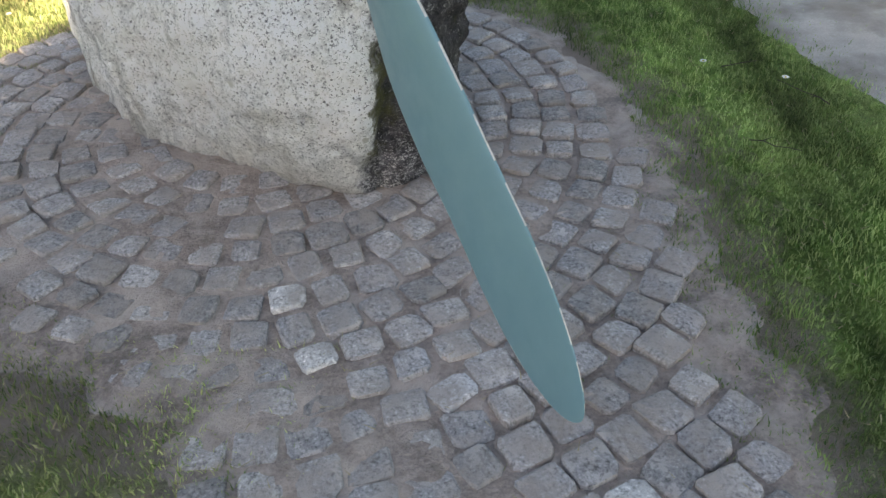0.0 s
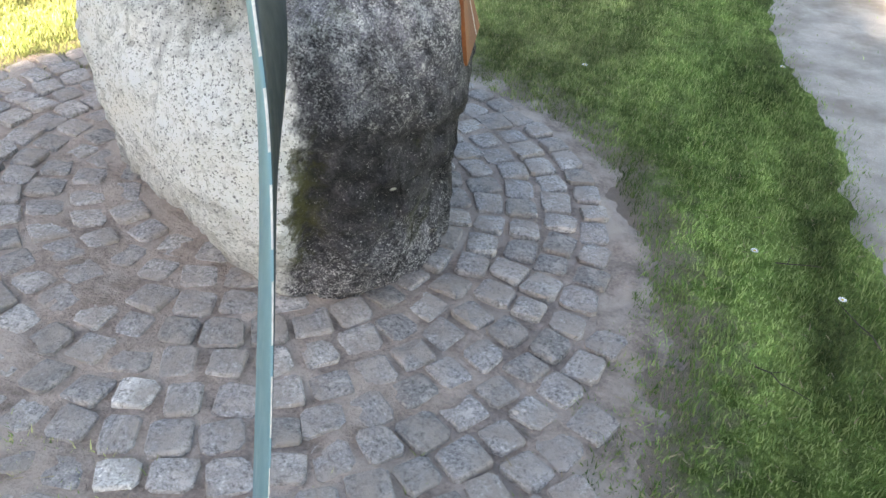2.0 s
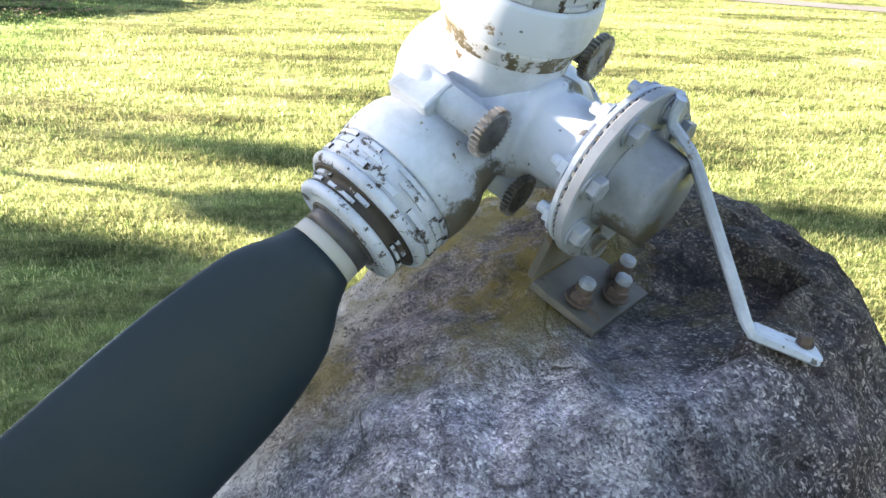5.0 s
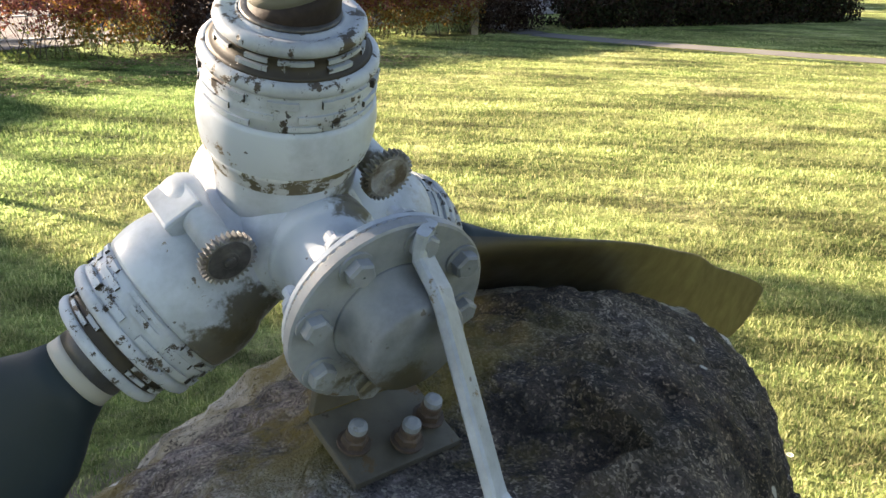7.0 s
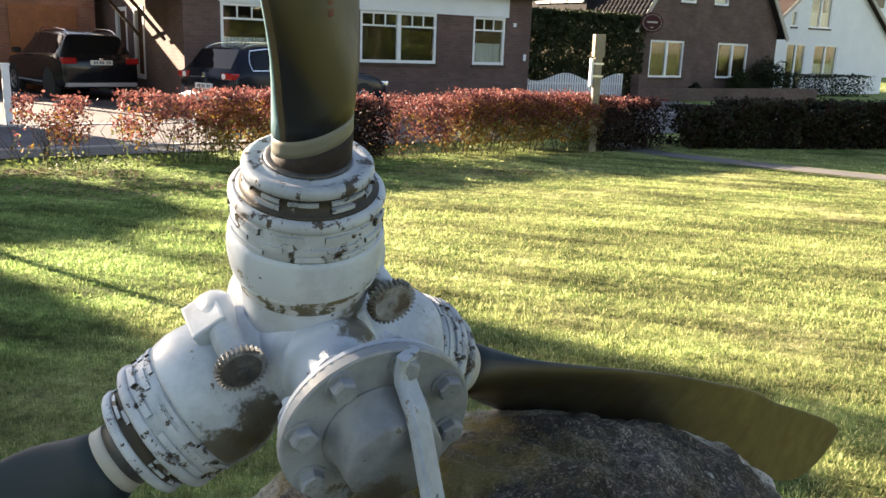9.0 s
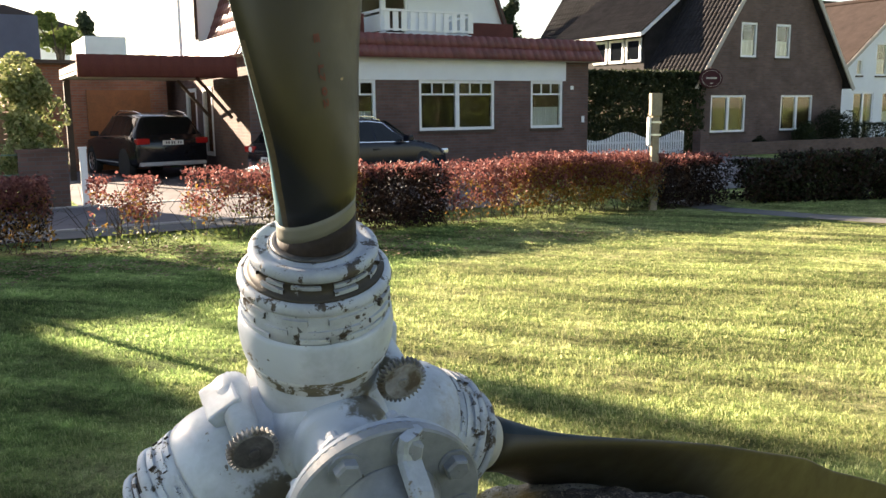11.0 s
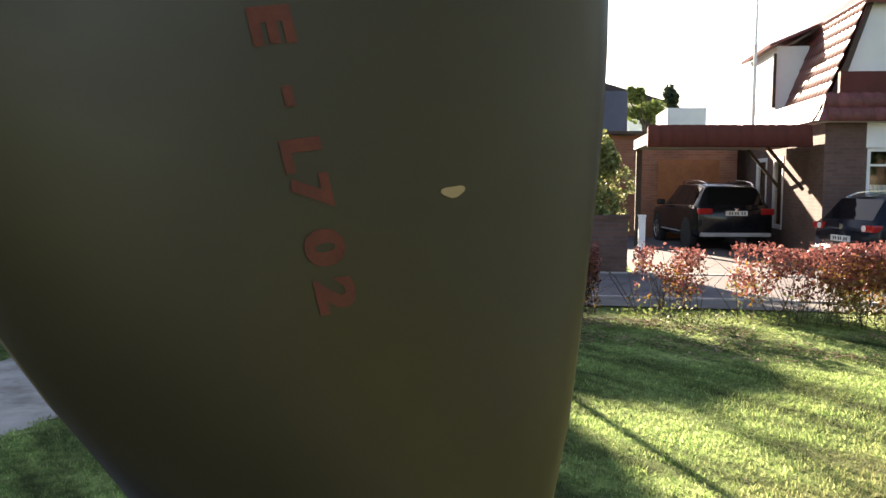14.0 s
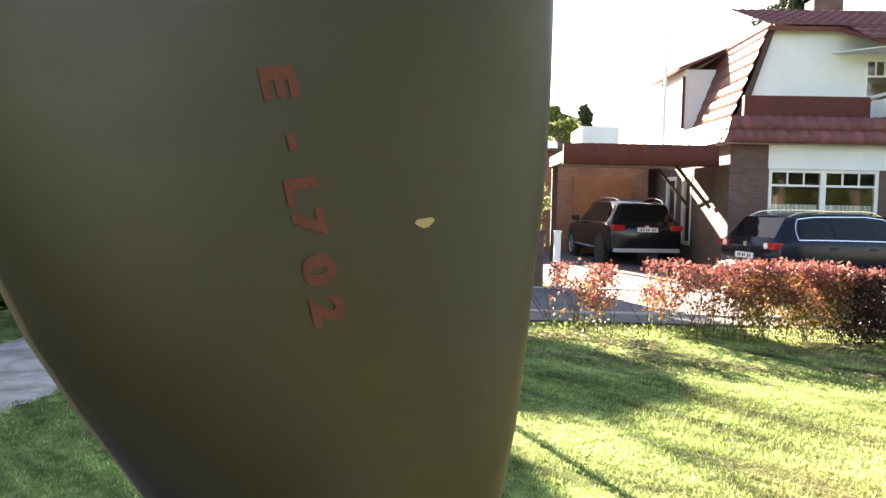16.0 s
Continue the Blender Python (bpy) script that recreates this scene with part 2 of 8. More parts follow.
    algae = sums(nd, ln, "MULTIPLY", sums(nd, ln, "MULTIPLY", steps(nd, ln, z, (0.72, 0.0), (0.92, 0.85)), west), steps(nd, ln, tex(nd, ln, co, 6.0, 8, 0.75), (0.34, 0.35), (0.5, 1.0)))
    col = blend(nd, ln, algae, col, blend(nd, ln, 1.0, col, (0.34, 0.29, 0.2), "MULTIPLY"))
    col = blend(nd, ln, sums(nd, ln, "MULTIPLY", crown, 0.88), col, blend(nd, ln, tex(nd, ln, co, 25), (0.10, 0.085, 0.025), (0.40, 0.30, 0.06)))
    moss = steps(nd, ln, tex(nd, ln, co, 3.4, 8, 0.7, (1.5, 1.5, 0.6)), (0.60, 0.0), (0.70, 0.6))
    col = blend(nd, ln, moss, col, (0.085, 0.09, 0.03))
    # mossy strip down the cleft between the pale flank and the dark front
    cleft = sums(nd, ln, "MULTIPLY", steps(nd, ln, side, (-0.02, 0.0), (0.03, 1.0), (0.22, 0.8), (0.4, 0.0)), steps(nd, ln, z, (0.12, 0.0), (0.2, 1.0), (0.5, 1.0), (0.62, 0.0)))
    col = blend(nd, ln, sums(nd, ln, "MULTIPLY", cleft, steps(nd, ln, tex(nd, ln, co, 16, 7, 0.7), (0.42, 0.0), (0.56, 0.9))), col, blend(nd, ln, tex(nd, ln, co, 50), (0.06, 0.065, 0.02), (0.17, 0.16, 0.05)))
    # small round pale lichens, few and far between
    cell = nd.new("ShaderNodeTexVoronoi")
    cell.inputs["Scale"].default_value = 9
    ln(co, cell.inputs["Vector"])
    few = nd.new("ShaderNodeSeparateColor")
    ln(cell.outputs["Color"], few.inputs[0])
    ring = sums(nd, ln, "MULTIPLY", steps(nd, ln, sums(nd, ln, "ADD", cell.outputs["Distance"], sums(nd, ln, "MULTIPLY", tex(nd, ln, co, 60), 0.1)), (0.13, 1.0), (0.15, 0.0)), steps(nd, ln, few.outputs[0], (0.74, 0.0), (0.76, 0.9)))
    col = blend(nd, ln, ring, col, (0.66, 0.65, 0.60))
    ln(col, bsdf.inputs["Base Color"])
    hgt = sums(nd, ln, "ADD", sums(nd, ln, "ADD", sums(nd, ln, "MULTIPLY", tex(nd, ln, co, 18, 8, 0.72), 1.7), sums(nd, ln, "MULTIPLY", split, -0.5)), sums(nd, ln, "ADD", sums(nd, ln, "MULTIPLY", grain, 0.55), sums(nd, ln, "MULTIPLY", edge, -0.3)))
    relief(nd, ln, bsdf, hgt, 1.0, 0.016)
    return mat


def chipped_paint(name, paint, under, rust, amount=0.55, rough=0.4, scale=14.0, blots=()):
    """Old brushed paint with flaked spots, grime and rust runs."""
    mat, nd, ln, bsdf, co = nodes_of(name, rough)
    wear = tex(nd, ln, co, scale, 9, 0.72)
    dirt = steps(nd, ln, tex(nd, ln, co, 5.5, 7, 0.65), (0.42, 1.0), (0.68, 0.42))
    col = blend(nd, ln, 1.0, paint, dirt, "MULTIPLY")
    col = blend(nd, ln, steps(nd, ln, tex(nd, ln, co, 62, 3, 0.5), (0.70, 0.0), (0.715, 0.85)), col, under)
    col = blend(nd, ln, steps(nd, ln, tex(nd, ln, co, 3.3, 8, 0.75), (0.62, 0.0), (0.70, 0.55)), col, rust)
    for place, reach in blots:
        # a dark olive-brown patch round one spot, ragged at the edge
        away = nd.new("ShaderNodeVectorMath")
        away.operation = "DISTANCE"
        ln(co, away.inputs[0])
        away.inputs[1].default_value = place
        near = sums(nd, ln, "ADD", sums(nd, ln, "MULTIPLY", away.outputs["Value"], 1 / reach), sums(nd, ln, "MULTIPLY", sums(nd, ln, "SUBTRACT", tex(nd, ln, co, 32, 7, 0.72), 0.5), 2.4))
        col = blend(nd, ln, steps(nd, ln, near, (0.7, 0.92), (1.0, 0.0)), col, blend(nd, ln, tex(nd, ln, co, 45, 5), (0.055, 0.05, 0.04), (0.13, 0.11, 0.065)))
    flake = steps(nd, ln, wear, (amount + 0.085, 0.0), (amount + 0.1, 1.0))
    col = blend(nd, ln, flake, col, blend(nd, ln, tex(nd, ln, co, 60), under, rust))
    ln(col, bsdf.inputs["Base Color"])
    relief(nd, ln, bsdf, sums(nd, ln, "ADD", sums(nd, ln, "MULTIPLY", flake, -0.6), sums(nd, ln, "MULTIPLY", tex(nd, ln, co, 120), 0.35)), 0.5, 0.002)
    return mat


ROOT_WAY, ROOT_EDGE = (-0.5267, 0.4937, 0.692), 2.500


def blade_paint(name, colour, worn, rough, root=None, spec=0.5):
    mat, nd, ln, bsdf, co = nodes_of(name, rough, spec=spec)
    col = blend(nd, ln, steps(nd, ln, tex(nd, ln, co, 3.0, 6), (0.3, 0.0), (0.75, 1.0)), colour, worn)
    col = blend(nd, ln, steps(nd, ln, tex(nd, ln, co, 9, 9, 0.75), (0.7, 0.0), (0.76, 0.6)), col, tuple(c * 0.5 for c in colour))
    if root:
        # shade of the concave root, painted on one side with a slanting edge
        cut = nd.new("ShaderNodeVectorMath")
        cut.operation = "DOT_PRODUCT"
        ln(co, cut.inputs[0])
        cut.inputs[1].default_value = ROOT_WAY
        over = sums(nd, ln, "ADD", sums(nd, ln, "ADD", cut.outputs["Value"], -ROOT_EDGE), sums(nd, ln, "MULTIPLY", tex(nd, ln, co, 6, 3), 0.03))
        col = blend(nd, ln, steps(nd, ln, over, (0.013, 1.0), (0.022, 0.0)), col, root)
    ln(col, bsdf.inputs["Base Color"])
    ln(steps(nd, ln, tex(nd, ln, co, 14, 6), (0.3, rough - 0.08), (0.7, rough + 0.14)), bsdf.inputs["Roughness"])
    relief(nd, ln, bsdf, tex(nd, ln, co, 40, 5), 0.12, 0.002)
    return mat


def leaf_material(name, a, b, through=0.4, rough=0.55):
    """Leaves: two tones by leaf, with light passing through."""
    mat, nd, ln, bsdf, co = nodes_of(name, rough, spec=0.18)
    geo = nd.new("ShaderNodeNewGeometry")
    col = blend(nd, ln, geo.outputs["Random Per Island"], a, b)
    col = blend(nd, ln, steps(nd, ln, tex(nd, ln, co, 1.7, 4), (0.35, 0.0), (0.7, 0.6)), col, tuple(c * 0.6 for c in a))
    ln(col, bsdf.inputs["Base Color"])
    tr = nd.new("ShaderNodeBsdfTranslucent")
    ln(col, tr.inputs["Color"])
    mx = nd.new("ShaderNodeMixShader")
    mx.inputs[0].default_value = through
    ln(bsdf.outputs[0], mx.inputs[1])
    ln(tr.outputs[0], mx.inputs[2])
    ln(mx.outputs[0], nd["Material Output"].inputs["Surface"])
    return mat


def streaks(nd, ln, co):
    """Light and dark runs left by the mower, with tufts in them."""
    run = steps(nd, ln, tex(nd, ln, co, 1.0, 6, 0.65, (2.4, 0.55, 1)), (0.36, 0.38), (0.64, 1.55))
    tuft = steps(nd, ln, tex(nd, ln, co, 9, 7, 0.8), (0.36, 0.55), (0.64, 1.35))
    mown = blend(nd, ln, 1.0, run, tuft, "MULTIPLY")
    # lusher towards the path, drier on open lawn; the shade's darker green painted in
    sep = nd.new("ShaderNodeSeparateXYZ")
    ln(co, sep.inputs[0])
    near = sums(nd, ln, "MAXIMUM", sep.outputs["X"], sums(nd, ln, "SUBTRACT", 0.3, sep.outputs["Y"]))
    near = sums(nd, ln, "ADD", near, sums(nd, ln, "MULTIPLY", tex(nd, ln, co, 1.6, 4), 0.5))
    return blend(nd, ln, 1.0, mown, steps(nd, ln, near, (0.3, (1.0, 1.0, 1.0)), (0.95, (0.74, 0.9, 0.76))), "MULTIPLY")


def grass_material(name, a, b, through):
    mat, nd, ln, bsdf, co = nodes_of(name, 0.6, spec=0.2)
    geo = nd.new("ShaderNodeNewGeometry")
    col = blend(nd, ln, geo.outputs["Random Per Island"], a, b)
    col = blend(nd, ln, 1.0, col, streaks(nd, ln, co), "MULTIPLY")
    ln(col, bsdf.inputs["Base Color"])
    tr = nd.new("ShaderNodeBsdfTranslucent")
    ln(col, tr.inputs["Color"])
    mx = nd.new("ShaderNodeMixShader")
    mx.inputs[0].default_value = through
    ln(bsdf.outputs[0], mx.inputs[1])
    ln(tr.outputs[0], mx.inputs[2])
    ln(mx.outputs[0], nd["Material Output"].inputs["Surface"])
    return mat


def lawn_material():
    mat, nd, ln, bsdf, co = nodes_of("lawn", 0.95, spec=0.1)
    col = steps(nd, ln, tex(nd, ln, co, 0.9, 8, 0.7), (0.35, (0.135, 0.20, 0.052)), (0.55, (0.305, 0.345, 0.125)), (0.72, (0.53, 0.50, 0.26)))
    fine = steps(nd, ln, tex(nd, ln, co, 55, 8, 0.8), (0.3, 0.45), (0.7, 1.45))
    col = blend(nd, ln, 1.0, col, fine, "MULTIPLY")
    col = blend(nd, ln, 1.0, col, streaks(nd, ln, co), "MULTIPLY")
    bare = steps(nd, ln, tex(nd, ln, co, 3.5, 8, 0.7), (0.66, 0.0), (0.78, 0.6))
    col = blend(nd, ln, bare, col, (0.24, 0.20, 0.11))
    # trodden earth along the cobbled apron and the strip that leads to it
    sep = nd.new("ShaderNodeSeparateXYZ")
    ln(co, sep.inputs[0])
    away = nd.new("ShaderNodeVectorMath")
    away.operation = "DISTANCE"
    ln(co, away.inputs[0])
    away.inputs[1].default_value = (-0.66, 2.55, 0)
    off = lambda v, mid, half: sums(nd, ln, "SUBTRACT", sums(nd, ln, "ABSOLUTE", sums(nd, ln, "ADD", v, -mid), 0.0), half)
    edge = sums(nd, ln, "MINIMUM", sums(nd, ln, "ADD", away.outputs["Value"], -1.25), sums(nd, ln, "MAXIMUM", off(sep.outputs[0], 0.04, 0.62), off(sep.outputs[1], 0.9, 1.5)))
    edge = sums(nd, ln, "ADD", edge, sums(nd, ln, "MULTIPLY", sums(nd, ln, "SUBTRACT", tex(nd, ln, co, 7, 8, 0.75), 0.5), 0.7))
    earth = blend(nd, ln, tex(nd, ln, co, 60, 6, 0.8), (0.28, 0.222, 0.185), (0.52, 0.42, 0.365))
    col = blend(nd, ln, steps(nd, ln, edge, (0.07, 1.0), (0.26, 0.0)), col, earth)
    ln(col, bsdf.inputs["Base Color"])
    relief(nd, ln, bsdf, tex(nd, ln, co, 45, 8, 0.8), 1.0, 0.05)
    return mat


def brick_wall_material(name, a, b, joint):
    """Courses of 24 x 7 cm bricks, for walls far from the camera."""
    mat, nd, ln, bsdf, co = nodes_of(name, 0.85)
    sep = nd.new("ShaderNodeSeparateXYZ")
    ln(co, sep.inputs[0])
    com = nd.new("ShaderNodeCombineXYZ")
    ln(sums(nd, ln, "ADD", sep.outputs["X"], sep.outputs["Y"]), com.inputs[0])
    ln(sep.outputs["Z"], com.inputs[1])
    br = nd.new("ShaderNodeTexBrick")
    br.inputs["Scale"].default_value = 1.0
    br.inputs["Brick Width"].default_value, br.inputs["Row Height"].default_value, br.inputs["Mortar Size"].default_value = 0.25, 0.075, 0.008
    br.inputs["Color1"].default_value, br.inputs["Color2"].default_value, br.inputs["Mortar"].default_value = (*a, 1), (*b, 1), (*joint, 1)
    ln(com.outputs[0], br.inputs["Vector"])
    col = blend(nd, ln, 0.8, br.outputs["Color"], steps(nd, ln, tex(nd, ln, co, 1.3, 6), (0.3, 0.65), (0.7, 1.3)), "MULTIPLY")
    ln(col, bsdf.inputs["Base Color"])
    relief(nd, ln, bsdf, br.outputs["Fac"], -0.6, 0.01)
    return mat


def sett_granite(name, base, vary):
    """Grey granite with pale chips and dark mica, dusted with soil in patches; each stone a little different."""
    mat, nd, ln, bsdf, co = nodes_of(name, 0.86)
    info = nd.new("ShaderNodeObjectInfo")
    off = nd.new("ShaderNodeVectorMath")
    off.operation = "SCALE"
    off.inputs[0].default_value = (31, 57, 83)
    ln(info.outputs["Random"], off.inputs["Scale"])
    add = nd.new("ShaderNodeVectorMath")
    ln(co, add.inputs[0])
    ln(off.outputs[0], add.inputs[1])
    co = add.outputs[0]
    grain = tex(nd, ln, co, 95, 5, 0.75)
    col = steps(nd, ln, grain, (0.36, tuple(c * 0.35 for c in base)), (0.48, base), (0.58, tuple(c * 1.25 for c in base)), (0.66, tuple(c * 2.0 for c in base)))
    chip = steps(nd, ln, tex(nd, ln, co, 22, 7, 0.75), (0.53, 0.0), (0.58, 0.85))
    col = blend(nd, ln, chip, col, tuple(min(c * 2.1, 0.8) for c in base))
    geo = nd.new("ShaderNodeNewGeometry")
    rnd = sums(nd, ln, "FRACT", sums(nd, ln, "ADD", info.outputs["Random"], geo.outputs["Random Per Island"]), 0)
    col = blend(nd, ln, 1.0, col, steps(nd, ln, rnd, (0.0, (1 - vary, 1 - vary, 1 - vary)), (0.5, (1.0, 1.0, 1.03)), (1.0, (1 + vary, 1 + vary * 0.95, 1 + vary * 0.9))), "MULTIPLY")
    dust = steps(nd, ln, tex(nd, ln, co, 11, 7, 0.7), (0.40, 0.0), (0.60, 0.85))
    col = blend(nd, ln, dust, col, (0.29, 0.245, 0.215))
    ln(col, bsdf.inputs["Base Color"])
    relief(nd, ln, bsdf, sums(nd, ln, "ADD", sums(nd, ln, "MULTIPLY", tex(nd, ln, co, 28, 7, 0.7), 1.5), grain), 0.8, 0.006)
    return mat


M_GRASS = lawn_material()
M_GRANITE = granite_boulder()
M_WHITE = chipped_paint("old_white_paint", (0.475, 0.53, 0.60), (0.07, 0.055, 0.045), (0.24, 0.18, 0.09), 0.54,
                        blots=(((-0.372, 2.415, 1.178), 0.05), ((-0.345, 2.385, 1.135), 0.055), ((-0.437, 2.526, 1.331), 0.036), ((-0.415, 2.52, 1.30), 0.03), ((-0.385, 2.50, 1.235), 0.03)))
M_GREYPAINT = chipped_paint("old_grey_paint", (0.30, 0.325, 0.36), (0.07, 0.06, 0.05), (0.2, 0.14, 0.07), 0.57, blots=(((-0.30, 2.575, 1.125), 0.06),))
M_CHIPPED = chipped_paint("flaking_white_paint", (0.47, 0.515, 0.575), (0.035, 0.032, 0.03), (0.09, 0.07, 0.05), 0.475, 0.5, 46)
M_SEAL = chipped_paint("stained_seam", (0.50, 0.53, 0.56), (0.075, 0.066, 0.04), (0.15, 0.125, 0.07), 0.40, 0.6, 13)
M_BRACKET = chipped_paint("stained_steel", (0.15, 0.135, 0.105), (0.08, 0.06, 0.04), (0.16, 0.10, 0.04), 0.5, 0.6)
# dark blade paint with the lawn's olive reflection put into the colour
M_BLADE = blade_paint("lawn_tinted_blade_paint", (0.0235, 0.0185, 0.0092), (0.0375, 0.029, 0.0125), 0.42)
# raised blade's paint, with the shade at its root put into the colour
M_ROOTSHADEBLADE = blade_paint("root_shaded_blade_paint", (0.0235, 0.0185, 0.0092), (0.0375, 0.029, 0.0125), 0.42, (0.012, 0.0125, 0.0145))
# worn outer edge; near the root it is a painted sun glint
M_TANEDGE = material("tan_edge_wear_and_glint", (0.10, 0.07, 0.036), 0.5, spread=0.3, scale=12, fine=150)
M_TEAL = blade_paint("teal_blade_paint", (0.115, 0.23, 0.262), (0.15, 0.27, 0.295), 0.45)
M_BAND = blade_paint("band_paint", (0.37, 0.365, 0.33), (0.43, 0.42, 0.38), 0.5)
# flaked paint, with the black of the recess put into its colour
M_GROOVE = chipped_paint("dark_flaked_groove", (0.36, 0.37, 0.38), (0.022, 0.02, 0.018), (0.06, 0.048, 0.032), 0.27, 0.6, 34)
M_DULLBAND = blade_paint("dull_band_paint", (0.155, 0.15, 0.12), (0.20, 0.19, 0.15), 0.55)
M_DARKSHANK = material("dark_shank", (0.030, 0.022, 0.020), 0.65, spread=0.3, scale=20, spec=0.2)
M_SHANK = material("worn_shank", (0.062, 0.066, 0.078), 0.42, spread=0.2, scale=20, second=(0.05, 0.048, 0.048), patch=12)
M_DARKSTEEL = material("dark_steel", (0.085, 0.082, 0.08), 0.5, metal=0.3, spread=0.3, scale=40)
# same paint as M_BLADE, its slate tone holding the sky's reflection
M_SLATEBLADE = blade_paint("sky_tinted_blade_paint", (0.0145, 0.025, 0.030), (0.020, 0.032, 0.037), 0.5, spec=0.3)
M_EDGE = material("bare_edge", (0.56, 0.52, 0.46), 0.42, metal=0.5, spread=0.25)
M_GEAR = material("dull_zinc", (0.27, 0.27, 0.265), 0.55, metal=0.4, spread=0.3, scale=40, second=(0.12, 0.10, 0.075), patch=25)
M_GEARFACE = material("grey_gear_face", (0.27, 0.275, 0.285), 0.6, spread=0.25, scale=60, second=(0.09, 0.07, 0.05), patch=40)
M_RUST = material("corten_plate", (0.25, 0.078, 0.024), 0.75, spread=0.22, scale=6, fine=90, second=(0.15, 0.045, 0.018), patch=5, bump=0.3)
M_RUSTBOLT = material("rusty_bolt", (0.085, 0.06, 0.045), 0.7, spread=0.3, scale=50)
M_SETT = sett_granite("sett_granite", (0.287, 0.27, 0.262), 0.34)
M_SETT_PALE = sett_granite("pale_sett_granite", (0.50, 0.48, 0.46), 0.1)
M_SOIL = material("trodden_soil", (0.29, 0.23, 0.198), 0.95, spread=0.4, scale=14, fine=90, second=(0.43, 0.355, 0.31), patch=5, bump=1.0, depth=0.012)
M_GRAVEL = material("sandy_gravel", (0.42, 0.385, 0.35), 0.95, spread=0.2, scale=5, fine=140, second=(0.25, 0.22, 0.19), patch=2.2, bump=0.9, depth=0.01)
M_BLADES_OF_GRASS = grass_material("grass_blades", (0.135, 0.215, 0.062), (0.50, 0.50, 0.235), 0.5)
M_STRAW = material("straw", (0.32, 0.26, 0.15), 0.9, spread=0.2)
M_DAISY = material("white_petal", (0.8, 0.8, 0.78), 0.7, spread=0.05)
M_RED = material("faded_red_marking", (0.115, 0.024, 0.010), 0.7, spread=0.25, scale=60, fine=200)
M_TAN = material("primer_spot", (0.36, 0.25, 0.12), 0.7, spread=0.1)

M_BRICK = brick_wall_material("dark_brick", (0.108, 0.06, 0.052), (0.145, 0.082, 0.068), (0.11, 0.094, 0.088))
M_BROWNBRICK = brick_wall_material("brown_brick", (0.105, 0.062, 0.052), (0.14, 0.085, 0.07), (0.10, 0.085, 0.08))
M_RENDER = material("white_render", (0.74, 0.76, 0.79), 0.85, spread=0.05, scale=1.2, fine=60)
M_TRIM = material("white_window_frame", (0.78, 0.79, 0.80), 0.4, spread=0.03)
M_CLADDING = material("dark_red_cladding", (0.105, 0.032, 0.028), 0.7, spec=0.2, spread=0.15, scale=2, fine=30)
M_TILE = material("red_roof_tile", (0.145, 0.044, 0.042), 0.45, spec=0.35, spread=0.3, scale=3, fine=40, by_object=0.15)
M_SLATE = material("dark_roof_tile", (0.030, 0.027, 0.028), 0.75, spec=0.12, spread=0.35, scale=2, fine=30, by_object=0.1)
M_BROWNROOF = material("brown_roof", (0.042, 0.03, 0.026), 0.9, spec=0.15, spread=0.25, scale=2, fine=30)
M_SOFFIT = material("pale_soffit", (0.42, 0.38, 0.33), 0.7, spread=0.08)
M_ORANGEDOOR = material("orange_wood_door", (0.26, 0.09, 0.028), 0.55, spread=0.2, scale=4, fine=30)
M_DARKWOOD = material("dark_wood", (0.055, 0.035, 0.025), 0.7, spread=0.25)
M_WOOD = material("weathered_post_wood", (0.27, 0.225, 0.16), 0.85, spread=0.25, scale=6, fine=60)
M_FENCEWOOD = material("brown_fence_wood", (0.22, 0.13, 0.07), 0.8, spread=0.3, scale=3)
M_ASPHALT = material("mauve_paving", (0.105, 0.093, 0.10), 0.9, spread=0.2, scale=1.2, fine=80, second=(0.16, 0.14, 0.145), patch=0.8)
M_WALKWAY = material("pale_concrete_slabs", (0.125, 0.12, 0.11), 0.9, spread=0.15, scale=1.5, fine=60)
M_KERB = material("kerb_stone", (0.40, 0.38, 0.36), 0.85, spread=0.15)
M_CARPAINT = material("black_car_paint", (0.010, 0.011, 0.015), 0.16, spread=0.1, bump=0.0, spec=0.4)
M_CARBLUE = material("dark_blue_car_paint", (0.008, 0.010, 0.018), 0.2, spread=0.1, bump=0.0, spec=0.25)
M_TYRE = material("tyre_rubber", (0.02, 0.02, 0.02), 0.85, spread=0.2)
M_RIM = material("alloy_rim", (0.55, 0.55, 0.56), 0.3, metal=0.9, spread=0.1)
M_CHROME = material("chrome_strip", (0.70, 0.70, 0.72), 0.2, metal=1.0, spread=0.03)
M_GREYPLASTIC = material("silver_bumper", (0.42, 0.42, 0.43), 0.45, spread=0.05)
M_LAMP = material("red_lamp_glass", (0.38, 0.015, 0.015), 0.15, spread=0.1, bump=0.0)
M_NUMBER = material("number_plate_white", (0.75, 0.75, 0.74), 0.4, spread=0.03)
M_INK = material("dark_lettering", (0.03, 0.03, 0.035), 0.6, spread=0.1)
M_SIGN = material("maroon_sign", (0.055, 0.016, 0.019), 0.75, spread=0.1, spec=0.15)
M_BLUEGREY = material("blue_grey_cladding", (0.17, 0.185, 0.23), 0.6, spread=0.12, scale=0.7)
M_SLATEBLUE = material("slate_blue_cladding", (0.085, 0.095, 0.15), 0.7, spread=0.12, scale=0.7)
M_GREYDOOR = material("grey_garage_door", (0.42, 0.42, 0.45), 0.6, spread=0.08)
M_REDBRICK = brick_wall_material("red_brick", (0.24, 0.085, 0.05), (0.30, 0.12, 0.07), (0.2, 0.16, 0.13))
M_CURTAIN = material("net_curtain", (0.62, 0.62, 0.58), 0.9, spread=0.12, scale=9)
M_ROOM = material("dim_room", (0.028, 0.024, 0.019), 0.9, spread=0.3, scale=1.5)
